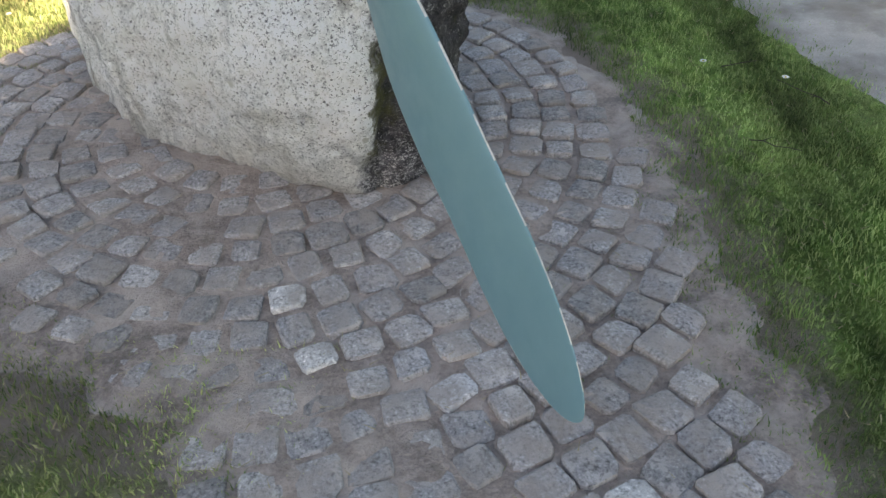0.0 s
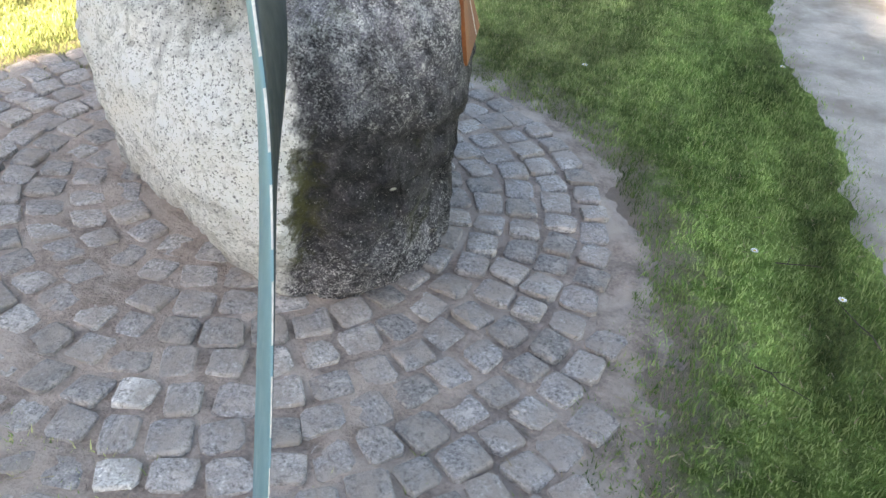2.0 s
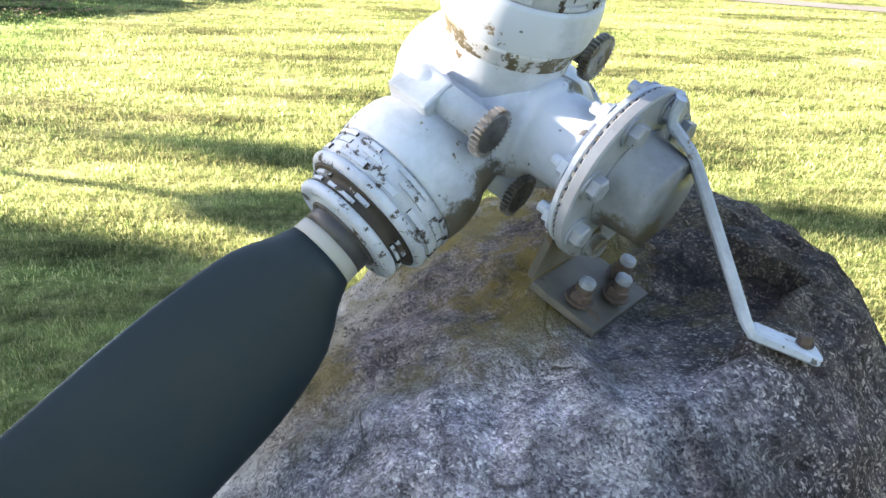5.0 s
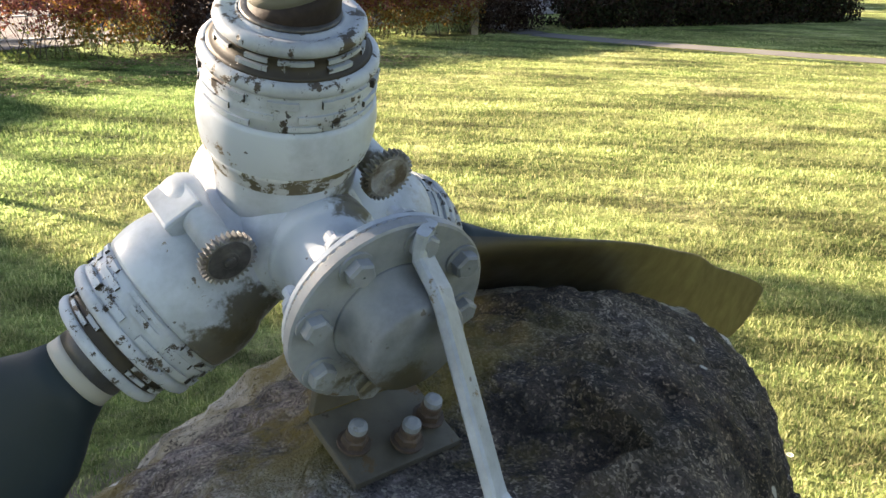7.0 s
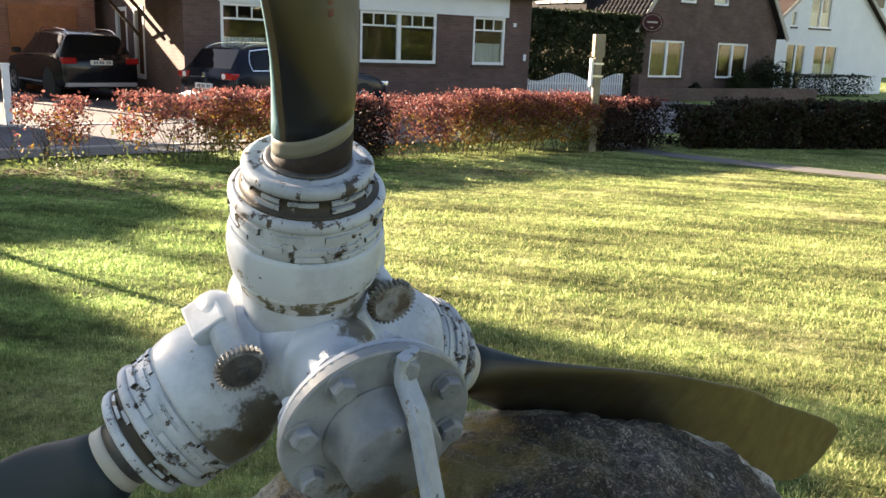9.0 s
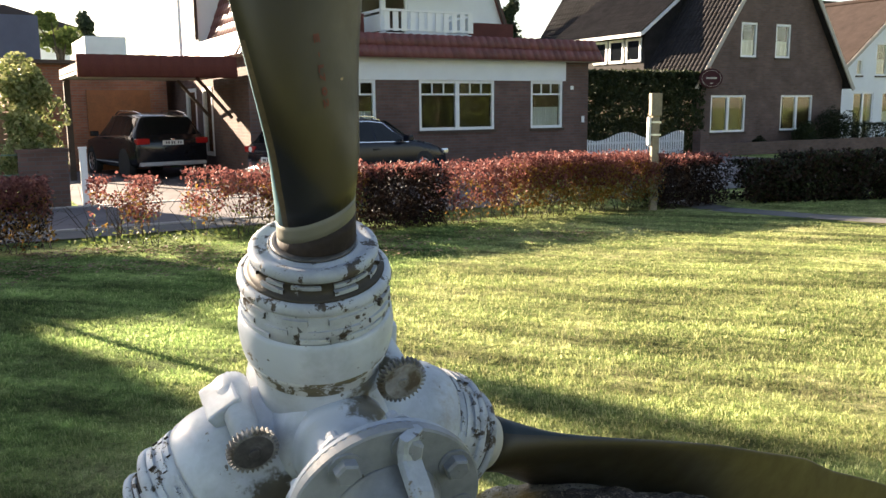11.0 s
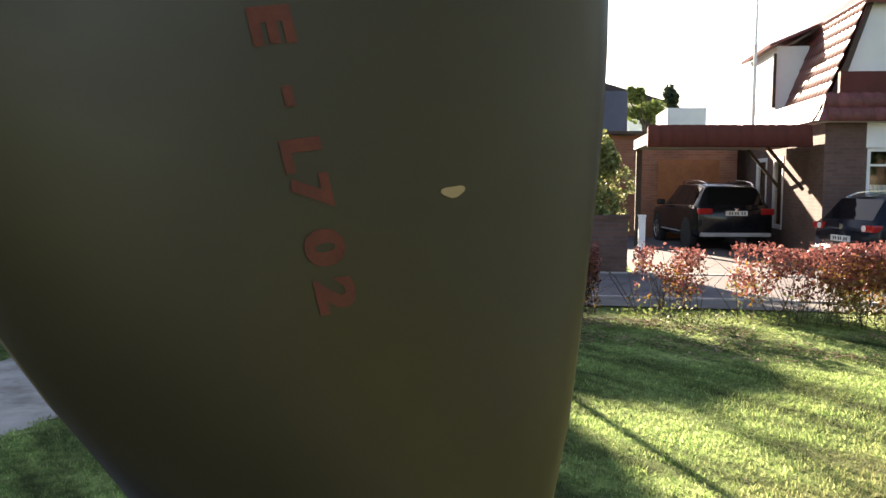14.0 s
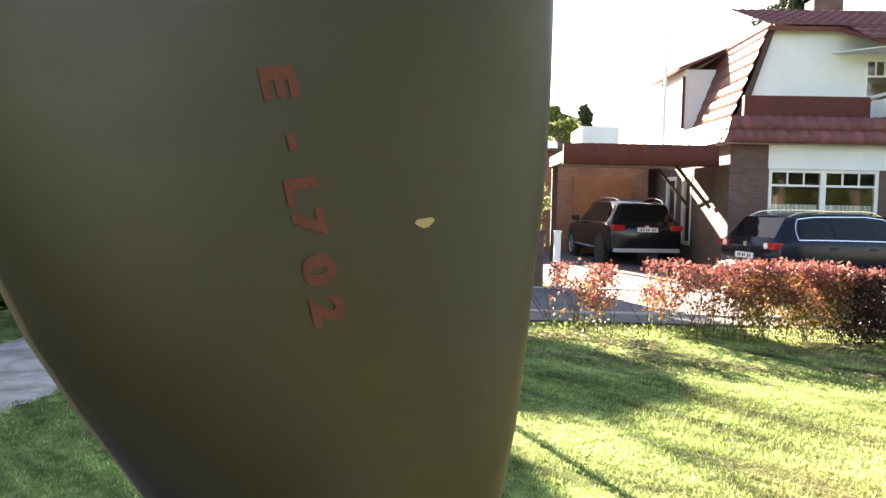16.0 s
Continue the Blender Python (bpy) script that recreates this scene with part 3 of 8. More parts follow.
M_BARK = material("bark", (0.075, 0.058, 0.045), 0.95, spread=0.35, scale=12, fine=70, bump=0.9, depth=0.02)
M_YELLOW = material("yellow_centre", (0.62, 0.42, 0.03), 0.8, spread=0.1)
M_MESH = material("green_fence_wire", (0.10, 0.17, 0.12), 0.6, spread=0.1)
M_REDLEAF = leaf_material("red_barberry_leaves", (0.115, 0.036, 0.038), (0.36, 0.15, 0.125), 0.42)
M_OCHRELEAF = leaf_material("ochre_leaves", (0.22, 0.10, 0.03), (0.36, 0.24, 0.06), 0.45)
M_LIMELEAF = leaf_material("lime_leaves", (0.12, 0.16, 0.04), (0.50, 0.50, 0.25), 0.35)
M_DARKLEAF = leaf_material("dark_glossy_leaves", (0.018, 0.04, 0.014), (0.045, 0.085, 0.025), 0.2, 0.35)
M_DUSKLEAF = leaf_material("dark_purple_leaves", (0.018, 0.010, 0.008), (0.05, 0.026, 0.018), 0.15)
M_HEDGELEAF = leaf_material("dark_hedge_leaves", (0.013, 0.02, 0.009), (0.032, 0.042, 0.016), 0.15)
M_THUJA = leaf_material("thuja_sprays", (0.02, 0.034, 0.015), (0.055, 0.065, 0.024), 0.2)
M_CONIFER = leaf_material("conifer_sprays", (0.03, 0.05, 0.03), (0.06, 0.08, 0.045), 0.2)
M_LITTER = leaf_material("dry_leaf_litter", (0.14, 0.08, 0.04), (0.46, 0.34, 0.2), 0.15)
M_TREELEAF = leaf_material("tree_leaves", (0.10, 0.16, 0.04), (0.26, 0.30, 0.10), 0.4)


def glass_material():
    mat = bpy.data.materials.new("window_glass")
    mat.use_nodes = True
    b = mat.node_tree.nodes["Principled BSDF"]
    b.inputs["Base Color"].default_value = (0.9, 0.95, 0.93, 1)
    b.inputs["Roughness"].default_value, b.inputs["Transmission Weight"].default_value, b.inputs["IOR"].default_value = 0.02, 1.0, 1.5
    return mat


def dark_glass_material():
    mat = bpy.data.materials.new("tinted_car_glass")
    mat.use_nodes = True
    b = mat.node_tree.nodes["Principled BSDF"]
    b.inputs["Base Color"].default_value = (0.008, 0.01, 0.012, 1)
    b.inputs["Roughness"].default_value, b.inputs["Specular IOR Level"].default_value = 0.03, 0.28
    return mat


M_GLASS, M_CARGLASS = glass_material(), dark_glass_material()

# ---- mesh helpers ----
def mesh_of(name, bm, mats, smooth=False):
    me = bpy.data.meshes.new(name)
    bm.normal_update()
    bm.to_mesh(me)
    bm.free()
    for m in (mats if isinstance(mats, (list, tuple)) else [mats]):
        me.materials.append(m)
    if smooth:
        me.polygons.foreach_set("use_smooth", [True] * len(me.polygons))
    return me


def part(name, bm, mat, parent=None, label="", at=None, smooth=False):
    ob = new(name, mesh_of(name, bm, mat, smooth))
    if parent:
        ob.parent = parent
    if at is not None:
        ob.matrix_local = at
    return tagged(ob, label)


def empty(name, m, label, category, group="", kind=""):
    ob = new(name)
    ob.matrix_world = m
    ob.empty_display_size = 0.1
    return tagged(ob, label, category, group, kind)


def box(bm, x0, x1, y0, y1, z0, z1, bevel=0.0, m=None):
    vs = [bm.verts.new((x, y, z)) for z in (z0, z1) for y in (y0, y1) for x in (x0, x1)]
    fs = [bm.faces.new([vs[i] for i in f]) for f in ((0, 2, 3, 1), (4, 5, 7, 6), (0, 1, 5, 4), (2, 6, 7, 3), (0, 4, 6, 2), (1, 3, 7, 5))]
    if bevel:
        es = list({e for f in fs for e in f.edges})
        out = bmesh.ops.bevel(bm, geom=es, offset=bevel, segments=2, affect="EDGES", profile=0.6)
        vs = list({v for v in out["verts"]} | {v for v in vs if v.is_valid})
    if m is not None:
        bmesh.ops.transform(bm, matrix=m, verts=[v for v in vs if v.is_valid])
    return vs


def boxed(*a, **k):
    bm = bmesh.new()
    box(bm, *a, **k)
    return bm


def prism(bm, pts, y0, y1):
    """A polygon in x and z, drawn out along y."""
    a = [bm.verts.new((x, y0, z)) for x, z in pts]
    b = [bm.verts.new((x, y1, z)) for x, z in pts]
    n = len(pts)
    bm.faces.new(a)
    bm.faces.new(b[::-1])
    for i in range(n):
        bm.faces.new((a[(i + 1) % n], a[i], b[i], b[(i + 1) % n]))


def lathe(bm, profile, segs=48, m=Matrix(), close=True, jag=None):
    """Turns (radius, height) pairs round the z axis of m."""
    rings = []
    for r, z in profile:
        rings.append([bm.verts.new(m @ Vector(((r + (jag(i, z) if jag else 0)) * math.cos(2 * math.pi * i / segs), (r + (jag(i, z) if jag else 0)) * math.sin(2 * math.pi * i / segs), z))) for i in range(segs)])
    for a, b in zip(rings, rings[1:]):
        for i in range(segs):
            bm.faces.new((a[i], a[(i + 1) % segs], b[(i + 1) % segs], b[i]))
    if close:
        bm.faces.new(rings[0][::-1])
        bm.faces.new(rings[-1])
    return rings


def axis_frame(origin, along, toward):
    """A frame whose z runs along the first direction and whose x lies near the second."""
    z = Vector(along).normalized()
    y = z.cross(Vector(toward)).normalized()
    x = y.cross(z)
    return Matrix((x, y, z)).transposed().to_4x4().copy() if origin is None else Matrix.Translation(origin) @ Matrix((x, y, z)).transposed().to_4x4()


def smooth_at(r, ks, vs):
    """A smooth curve through knots."""
    if r <= ks[0]:
        return vs[0]
    if r >= ks[-1]:
        return vs[-1]
    i = max(n for n in range(len(ks) - 1) if ks[n] <= r)
    def slope(n):
        lo, hi = max(n - 1, 0), min(n + 1, len(ks) - 1)
        return (vs[hi] - vs[lo]) / (ks[hi] - ks[lo]) if 0 < n < len(ks) - 1 else 0.0
    h = ks[i + 1] - ks[i]
    t = (r - ks[i]) / h
    return ((1 + 2 * t) * (1 - t) ** 2 * vs[i] + t * (1 - t) ** 2 * h * slope(i) + t * t * (3 - 2 * t) * vs[i + 1] + t * t * (t - 1) * h * slope(i + 1))

# ---- ground ----
def ground_z(x, y):
    """The ground: level, but gently tilted round the stone."""
    w = math.exp(-(((x + 0.4) / 1.9) ** 2 + ((y - 2.2) / 1.9) ** 2))
    return w * (-0.047 - 0.0377 * x + 0.0256 * y)


def make_ground():
    bm = bmesh.new()
    def axis(fine_lo, fine_hi, step, far):
        a = list(np.arange(fine_lo, fine_hi + 1e-6, step))
        lo, hi, d = fine_lo, fine_hi, step
        left, right = [], []
        while hi < far:
            d *= 1.35
            lo, hi = lo - d, hi + d
            left.append(lo)
            right.append(hi)
        return left[::-1] + a + right
    xs, ys = axis(-4, 3, 0.14, 700), axis(-1, 6, 0.14, 700)
    grid = [[bm.verts.new((x, y, ground_z(x, y) - 0.014)) for x in xs] for y in ys]
    for a, b in zip(grid, grid[1:]):
        for i in range(len(xs) - 1):
            bm.faces.new((a[i], a[i + 1], b[i + 1], b[i]))
    return tagged(part("ground", bm, M_GRASS, smooth=True), "mown green lawn with yellow straw and moss", "ground", kind="structure")


ground = make_ground()
APRON = (-0.66, 2.55)


def off_paving(x, y):
    """How far a spot lies outside the cobbled apron round the stone and the strip that leads up to it."""
    wob = 0.05 * noise.noise(Vector((x * 2.3, y * 2.3, 3.1)))
    way = math.degrees(math.atan2(y - APRON[1], x - APRON[0]))
    ring = math.hypot(x - APRON[0], y - APRON[1]) - 1.25 + 0.06 * math.exp(-((way - 38) / 34) ** 2)
    turn = way + 115
    ring += 0.2 * math.exp(-(turn / 26) ** 2)
    left = -0.56 + 0.25 * max(0, y - 1.2) - x
    strip = max(left, x - 0.64 - 0.06 * max(0.0, 1.7 - y), -0.6 - y, y - 2.4)
    return min(ring, strip) - wob


def paved(x, y, more=0.0):
    return off_paving(x, y) < more


def sheet(name, off, lo, hi, step, lift, mat, label, category, rough=0.006):
    """A thin sheet on the ground that dips under the turf where off(x, y) grows past zero."""
    bm = bmesh.new()
    seen = {}
    def vert(i, j):
        if (i, j) not in seen:
            x, y = lo[0] + i * step, lo[1] + j * step
            d = off(x, y) + 0.05 * noise.noise(Vector((x * 5.1, y * 5.1, 1.7))) + 0.03 * noise.noise(Vector((x * 14, y * 14, 8)))
            z = lift + rough * noise.noise(Vector((x * 7, y * 7, 0))) + 0.5 * rough * noise.noise(Vector((x * 19, y * 19, 0)))
            seen[i, j] = bm.verts.new((x, y, ground_z(x, y) + z - max(0.0, min(0.05, 0.14 * d))))
        return seen[i, j]
    for i in range(int((hi[0] - lo[0]) / step)):
        for j in range(int((hi[1] - lo[1]) / step)):
            if off(lo[0] + (i + 0.5) * step, lo[1] + (j + 0.5) * step) < 0.3:
                bm.faces.new((vert(i, j), vert(i + 1, j), vert(i + 1, j + 1), vert(i, j + 1)))
    return tagged(part(name, bm, mat, smooth=True), label, category, kind="structure")


pavement = sheet("pavement", off_paving, (-2.5, -1.0), (1.3, 4.6), 0.03, -0.002, M_SOIL, "worn cobbled apron of granite setts in trodden soil", "pavement", 0.012)
PATH_LINE = ((0.9, 12.0), (1.6, 6.5), (1.95, 4.4), (2.1, 3.3), (2.45, 1.6), (2.3, -0.6), (1.2, -2.6), (-0.9, -4.4), (-3.1, -6.7), (-5.0, -9.2))


def off_line(x, y, line):
    best = 1e9
    for (ax, ay), (bx, by) in zip(line, line[1:]):
        dx, dy = bx - ax, by - ay
        t = max(0, min(1, ((x - ax) * dx + (y - ay) * dy) / (dx * dx + dy * dy)))
        best = min(best, math.hypot(x - ax - t * dx, y - ay - t * dy))
    return best


def off_path(x, y):
    return off_line(x, y, PATH_LINE) - 0.74 - 0.10 * noise.noise(Vector((x * 1.4, y * 1.4, 7))) - 0.05 * noise.noise(Vector((x * 6, y * 6, 2)))


def on_path(x, y, more=0.0):
    return off_path(x, y) < more


gravel_path = sheet("gravel_path", off_path, (-5.9, -9.9), (4.0, 12.0), 0.07, -0.006, M_GRAVEL, "pale trodden sandy gravel path through the lawn", "path")

# ---- the boulder ----
ROCK_AT = Vector((-0.62, 2.86, 0.45))
ROCK_FORM = (
    2.316, 0.479, -0.24, 0.035, -0.3, 0.026, 0.226, -0.03, 0.158, -0.068, 0.038, -0.014, -0.129, 0.006,
    -0.047, 0.103, -0.035, 0.026, -0.017, -0.036, 0.05, -0.013, 0.077, -0.018, -0.024, -0.073, -0.001, -0.006,
    0.015, -0.017, -0.014, -0.004, -0.017, -0.004, 0.013, -0.036, -0.004, 0.017, -0.02, 0.01, 0.013, 0.002,
    -0.002, 0.001, -0.001, -0.02, -0.014, 0.017, -0.032,
)


def harmonics(d, top=6):
    """Real spherical harmonics of a direction, up to the sixth degree."""
    phi, ct = math.atan2(d.y, d.x), max(-1, min(1, d.z))
    st = math.sqrt(1 - ct * ct)
    leg = {(0, 0): 1.0}
    for m in range(top + 1):
        if m:
            leg[m, m] = -(2 * m - 1) * st * leg[m - 1, m - 1]
        if m < top:
            leg[m + 1, m] = (2 * m + 1) * ct * leg[m, m]
        for l in range(m + 2, top + 1):
            leg[l, m] = ((2 * l - 1) * ct * leg[l - 1, m] - (l + m - 1) * leg[l - 2, m]) / (l - m)
    for l in range(top + 1):
        for m in range(-l, l + 1):
            a = abs(m)
            k = math.sqrt((2 * l + 1) / (4 * math.pi) * math.factorial(l - a) / math.factorial(l + a)) * (1 if m == 0 else math.sqrt(2))
            yield k * leg[l, a] * (math.cos(a * phi) if m >= 0 else math.sin(a * phi))


def rock_reach(d):
    return sum(c * h for c, h in zip(ROCK_FORM, harmonics(d)))


PLATE_CORNERS = [Vector(p) for p in ((0.063, 2.376, 0.867), (-0.048, 2.738, 0.825), (0.075, 2.447, 0.629), (0.029, 2.720, 0.634))]
PLATE_AT = sum(PLATE_CORNERS, Vector()) / 4
PLATE_X = (PLATE_CORNERS[1] + PLATE_CORNERS[3] - PLATE_CORNERS[0] - PLATE_CORNERS[2]).normalized()
PLATE_Z = PLATE_X.cross(PLATE_CORNERS[0] + PLATE_CORNERS[1] - PLATE_CORNERS[2] - PLATE_CORNERS[3]).normalized()
PLATE_Z = PLATE_Z if PLATE_Z.x > 0 else -PLATE_Z
PLATE_Y = PLATE_Z.cross(PLATE_X)


def plate_height(u, v):
    """How far the gently twisted plate stands off its mean plane."""
    u, v = max(0.0, min(1.0, u)), max(0.0, min(1.0, v))
    tl, tr, bl, br = ((c - PLATE_AT).dot(PLATE_Z) for c in PLATE_CORNERS)
    return (tl + (tr - tl) * u) * (1 - v) + (bl + (br - bl) * u) * v


def make_rock():
    bm = bmesh.new()
    bmesh.ops.create_icosphere(bm, subdivisions=7, radius=1)
    for v in bm.verts:
        d = v.co.normalized()
        r = rock_reach(d)
        p = ROCK_AT + d * r
        r += 0.018 * noise.noise(p * 4.0) + 0.02 * noise.noise(p * 11.0) + 0.011 * noise.noise(p * 30.0) - 0.009 * max(0.0, 0.1 - abs(noise.noise(p * 7.3 + Vector((1, 9, 2))))) / 0.1 + 0.004 * noise.noise(p * 75.0) - 0.012 * max(0.0, 0.12 - abs(noise.noise(p * 3.1 + Vector((4, 1, 7))))) / 0.12
        # the upper half of the front overhangs a broken, rougher foot; a cleft parts it from the pale flank
        front = max(0.0, min(1.0, (d.x * 0.62 - d.y * 0.78 - 0.35) * 3.0)) * max(0.0, min(1.0, (p.x * 3.0 + p.y * 2.2 - 3.75) * 5.0))
        under = max(0.0, min(1.0, (0.585 + 0.05 * noise.noise(p * 3.7) - p.z) * 22.0)) * max(0.0, min(1.0, p.z * 4.0 + 0.2))
        r -= front * under * (0.026 + 0.028 * abs(noise.noise(p * 7.0)) + 0.016 * noise.noise(p * 19.0))
        cleft = p.x * 3.0 + p.y * 2.2 - 4.02 + 0.2 * noise.noise(p * 2.4)
        r -= 0.02 * math.exp(-(cleft / 0.09) ** 2) * max(0.0, min(1.0, (0.95 - p.z) * 3.0))
        crack = (p.z - 0.72) - 0.9 * (p.y - 2.19) + 0.06 * noise.noise(p * 8.0)
        r -= 0.012 * math.exp(-(crack / 0.014) ** 2) * math.exp(-((p.y - 2.19) / 0.14) ** 2) * front
        v.co = ROCK_AT + d * r
        # dressed to the plate's back
        q = v.co - PLATE_AT
        out = max(abs(q.dot(PLATE_X)) - 0.15, abs(q.dot(PLATE_Y)) - 0.11, 0.0)
        if out < 0.09:
            over = q.dot(PLATE_Z) - plate_height(q.dot(PLATE_X) / 0.31 + 0.5, 0.5 - q.dot(PLATE_Y) / 0.215) + 0.006
            if abs(over) < 0.12:
                v.co -= PLATE_Z * over * (1 - out / 0.09)
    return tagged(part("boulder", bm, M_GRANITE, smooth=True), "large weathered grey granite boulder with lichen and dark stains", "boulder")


boulder = make_rock()

# rusty steel plate let into the boulder's side
def make_plate():
    tl, tr, bl, br = PLATE_CORNERS
    n = ((tr - tl).cross(bl - tl)).normalized()
    n = n if n.x > 0 else -n
    hold = empty("memorial_plate", Matrix(), "rust-orange steel plate let into the side of the boulder", "plate")
    # the upper edge climbs towards one end, the lower edge follows the stone
    def at(u, v):
        return (tl.lerp(tr, u)).lerp(bl.lerp(br, u), v)
    bm = bmesh.new()
    crest = lambda u: 0.035 * math.exp(-((u - 0.42) / 0.25) ** 2)
    front, rear = ([[bm.verts.new(at(i / 10, crest(i / 10) + (1 - crest(i / 10)) * j / 8) + n * off) for i in range(11)] for j in range(9)] for off in (0.004, -0.012))
    for grid, flip in ((front, 1), (rear, -1)):
        for p, q in zip(grid, grid[1:]):
            for i in range(10):
                bm.faces.new((p[i], p[i + 1], q[i + 1], q[i])[::flip])
    rim = lambda g: g[0][:] + [row[-1] for row in g[1:]] + g[-1][-2::-1] + [row[0] for row in g[-2:0:-1]]
    f, r = rim(front), rim(rear)
    for i in range(len(f)):
        j = (i + 1) % len(f)
        bm.faces.new((f[j], f[i], r[i], r[j]))
    bmesh.ops.recalc_face_normals(bm, faces=bm.faces[:])
    part("sheet", bm, M_RUST, hold)
    bm = bmesh.new()
    c = [at(0.655, 0.33), at(0.665, 0.26), at(0.69, 0.3), at(0.68, 0.45), at(0.695, 0.5), at(0.68, 0.7), at(0.672, 0.95), at(0.655, 0.97), at(0.66, 0.6), at(0.645, 0.5)]
    f = bm.faces.new([bm.verts.new(p + n * 0.0065) for p in c])
    part("streak", bm, M_DAISY, hold, "pale vertical drip mark")
    return hold


make_plate()

# ---- the propeller ----
HUB = Vector((-0.4759, 2.4246, 1.2673))
AXIS = Vector((0.6735, 0.6548, -0.3429)).normalized()
RAISED = (Vector((0, 0, 1)) - AXIS * AXIS.z).normalized()
ASIDE = AXIS.cross(RAISED)
TURN0 = radians(6.16)
SPAN_KNOTS = (0.29, 0.37, 0.46, 0.6, 0.8, 1.0, 1.2, 1.4)
TWIST_KNOTS = (0.29, 0.45, 0.7, 1.0, 1.45)
FORM = dict(reach=1.865, ahead=(0.046, 0.093, 0.119, 0.133, 0.165, 0.19, 0.19, 0.176), behind=(-0.046, -0.075, -0.088, -0.095, -0.096, -0.087, -0.074, -0.065),
            twist=(48.9, 42.3, 36.0, 22.1, 16.4), bend=-0.04, tip=(0.368, 0.371, 0.034))
FORM_UP = dict(reach=1.867, ahead=(0.043, 0.057, 0.079, 0.084, 0.094, 0.106, 0.115, 0.116), behind=(-0.053, -0.081, -0.117, -0.131, -0.149, -0.153, -0.14, -0.114),
               twist=(22.5, 38.9, 20.0, 30.9, 20.0), bend=-0.358, tip=(0.36, 0.3, 0.03))
FORM_BACK = dict(reach=1.863, ahead=(0.046, 0.067, 0.083, 0.095, 0.104, 0.103, 0.102, 0.088), behind=(-0.046, -0.079, -0.102, -0.115, -0.12, -0.121, -0.115, -0.107),
                 twist=(34.2, 30.0, 16.9, 4.5, -15.9), bend=-0.026, tip=(0.372, 0.241, 0.061))


def blade_way(k):
    a = TURN0 + k * 2 * math.pi / 3
    return math.cos(a) * RAISED + math.sin(a) * ASIDE


def blade_ring(k, form, r, count=32):
    u = blade_way(k)
    slant = 0.3 * smooth_at(r, (0.2, 0.27, 0.31, 0.5), (0.0, 1.0, 1.0, 0.0)) if k == 0 else 0.0
    w = AXIS.cross(u)
    reach = form["reach"]
    # both edges close in on the tip, each over its own length
    front, rear, point = form["tip"]
    close = lambda length: max(0.02, math.sqrt(max(0.0, 1 - (max(0.0, r - (reach - length)) / length) ** 2)))
    rnd = close(0.16)
    a = point + (smooth_at(r, SPAN_KNOTS, form["ahead"]) - point) * close(front)
    b = point + (smooth_at(r, SPAN_KNOTS, form["behind"]) - point) * close(rear)
    mid, half = (a + b) / 2, (a - b) / 2
    th = radians(smooth_at(r, TWIST_KNOTS, form["twist"]))
    c, m = math.cos(th) * w + math.sin(th) * AXIS, -math.sin(th) * w + math.cos(th) * AXIS
    thick = smooth_at(r, (0.24, 0.3, 0.4, 0.6, 1.0, 1.855), (0.046, 0.044, 0.032, 0.019, 0.011, 0.003)) * max(rnd, 0.15)
    q = HUB + u * r + m * form["bend"] * max(0.0, r - 0.3) ** 2
    flat = smooth_at(r, (0.3, 0.42), (1.0, 0.0))
    pts = []
    for i in range(count):
        t = 2 * math.pi * i / count
        s = math.sin(t)
        foil = (1.0 if s >= 0 else 0.55) * (0.9 + 0.25 * math.cos(t)) if k != 1 or s >= 0 else 1.5 * (1 - 0.45 * math.cos(t)) * smooth_at(r, (0.4, 0.55), (0.5, 1.0))
        if k == 1 and s >= 0:
            foil *= smooth_at(r, (0.45, 0.7, 1.3, 1.7), (1.0, 1.7, 1.7, 1.0))
        side = c * (mid + half * math.cos(t)) + m * thick * s * (flat + (1 - flat) * foil)
        pts.append(q + side + u * slant * side.dot(Vector((-0.3, 0.95, 0))))
    return pts


def make_blade(k, form, parent):
    def loft(r0, r1, n, mats, name, label, side=False, parent=parent, grow=0.0):
        bm = bmesh.new()
        rings = [[bm.verts.new(p) for p in blade_ring(k, form, r0 + (r1 - r0) * (1 - (1 - i / n) ** 1.5 if side else i / n))] for i in range(n + 1)]
        cnt = len(rings[0])
        for n_ring, (a, b) in enumerate(zip(rings, rings[1:])):
            for i in range(cnt):
                f = bm.faces.new((a[i], a[(i + 1) % cnt], b[(i + 1) % cnt], b[i]))
                f.material_index = 0 if not side else 2 if (i in (cnt // 2, cnt - 1) and n_ring > 16 and (i + n_ring // 3) % 3) or (k == 0 and i == 0 and n_ring < 9) else 1 if i >= cnt // 2 else 0
        bm.faces.new(rings[-1])
        bm.faces.new(rings[0][::-1])
        bmesh.ops.recalc_face_normals(bm, faces=bm.faces[:])
        return part(name, bm, mats, parent, label, smooth=True)
    low, high = (0.280, 0.298) if k else (0.282, 0.3035)
    blade = loft(high, form["reach"], 96, [(M_ROOTSHADEBLADE, M_SLATEBLADE, M_BLADE)[k], M_SLATEBLADE if k == 2 else M_TEAL, M_EDGE if k else M_TANEDGE], "blade", ("twisted metal blade, dark olive in front and teal behind", "twisted metal blade, dark slate in front and teal behind", "twisted metal blade, dark olive in front and slate behind")[k], side=True)
    loft(0.2, low, 6, [M_SHANK if k else M_DARKSHANK], "shank", "worn dark metal blade shank", parent=blade)
    loft(low + 0.0002, high - 0.0002, 3, [M_BAND if k else M_DULLBAND], "band", "cream painted band" if k else "dull beige painted band", parent=blade)
    return blade


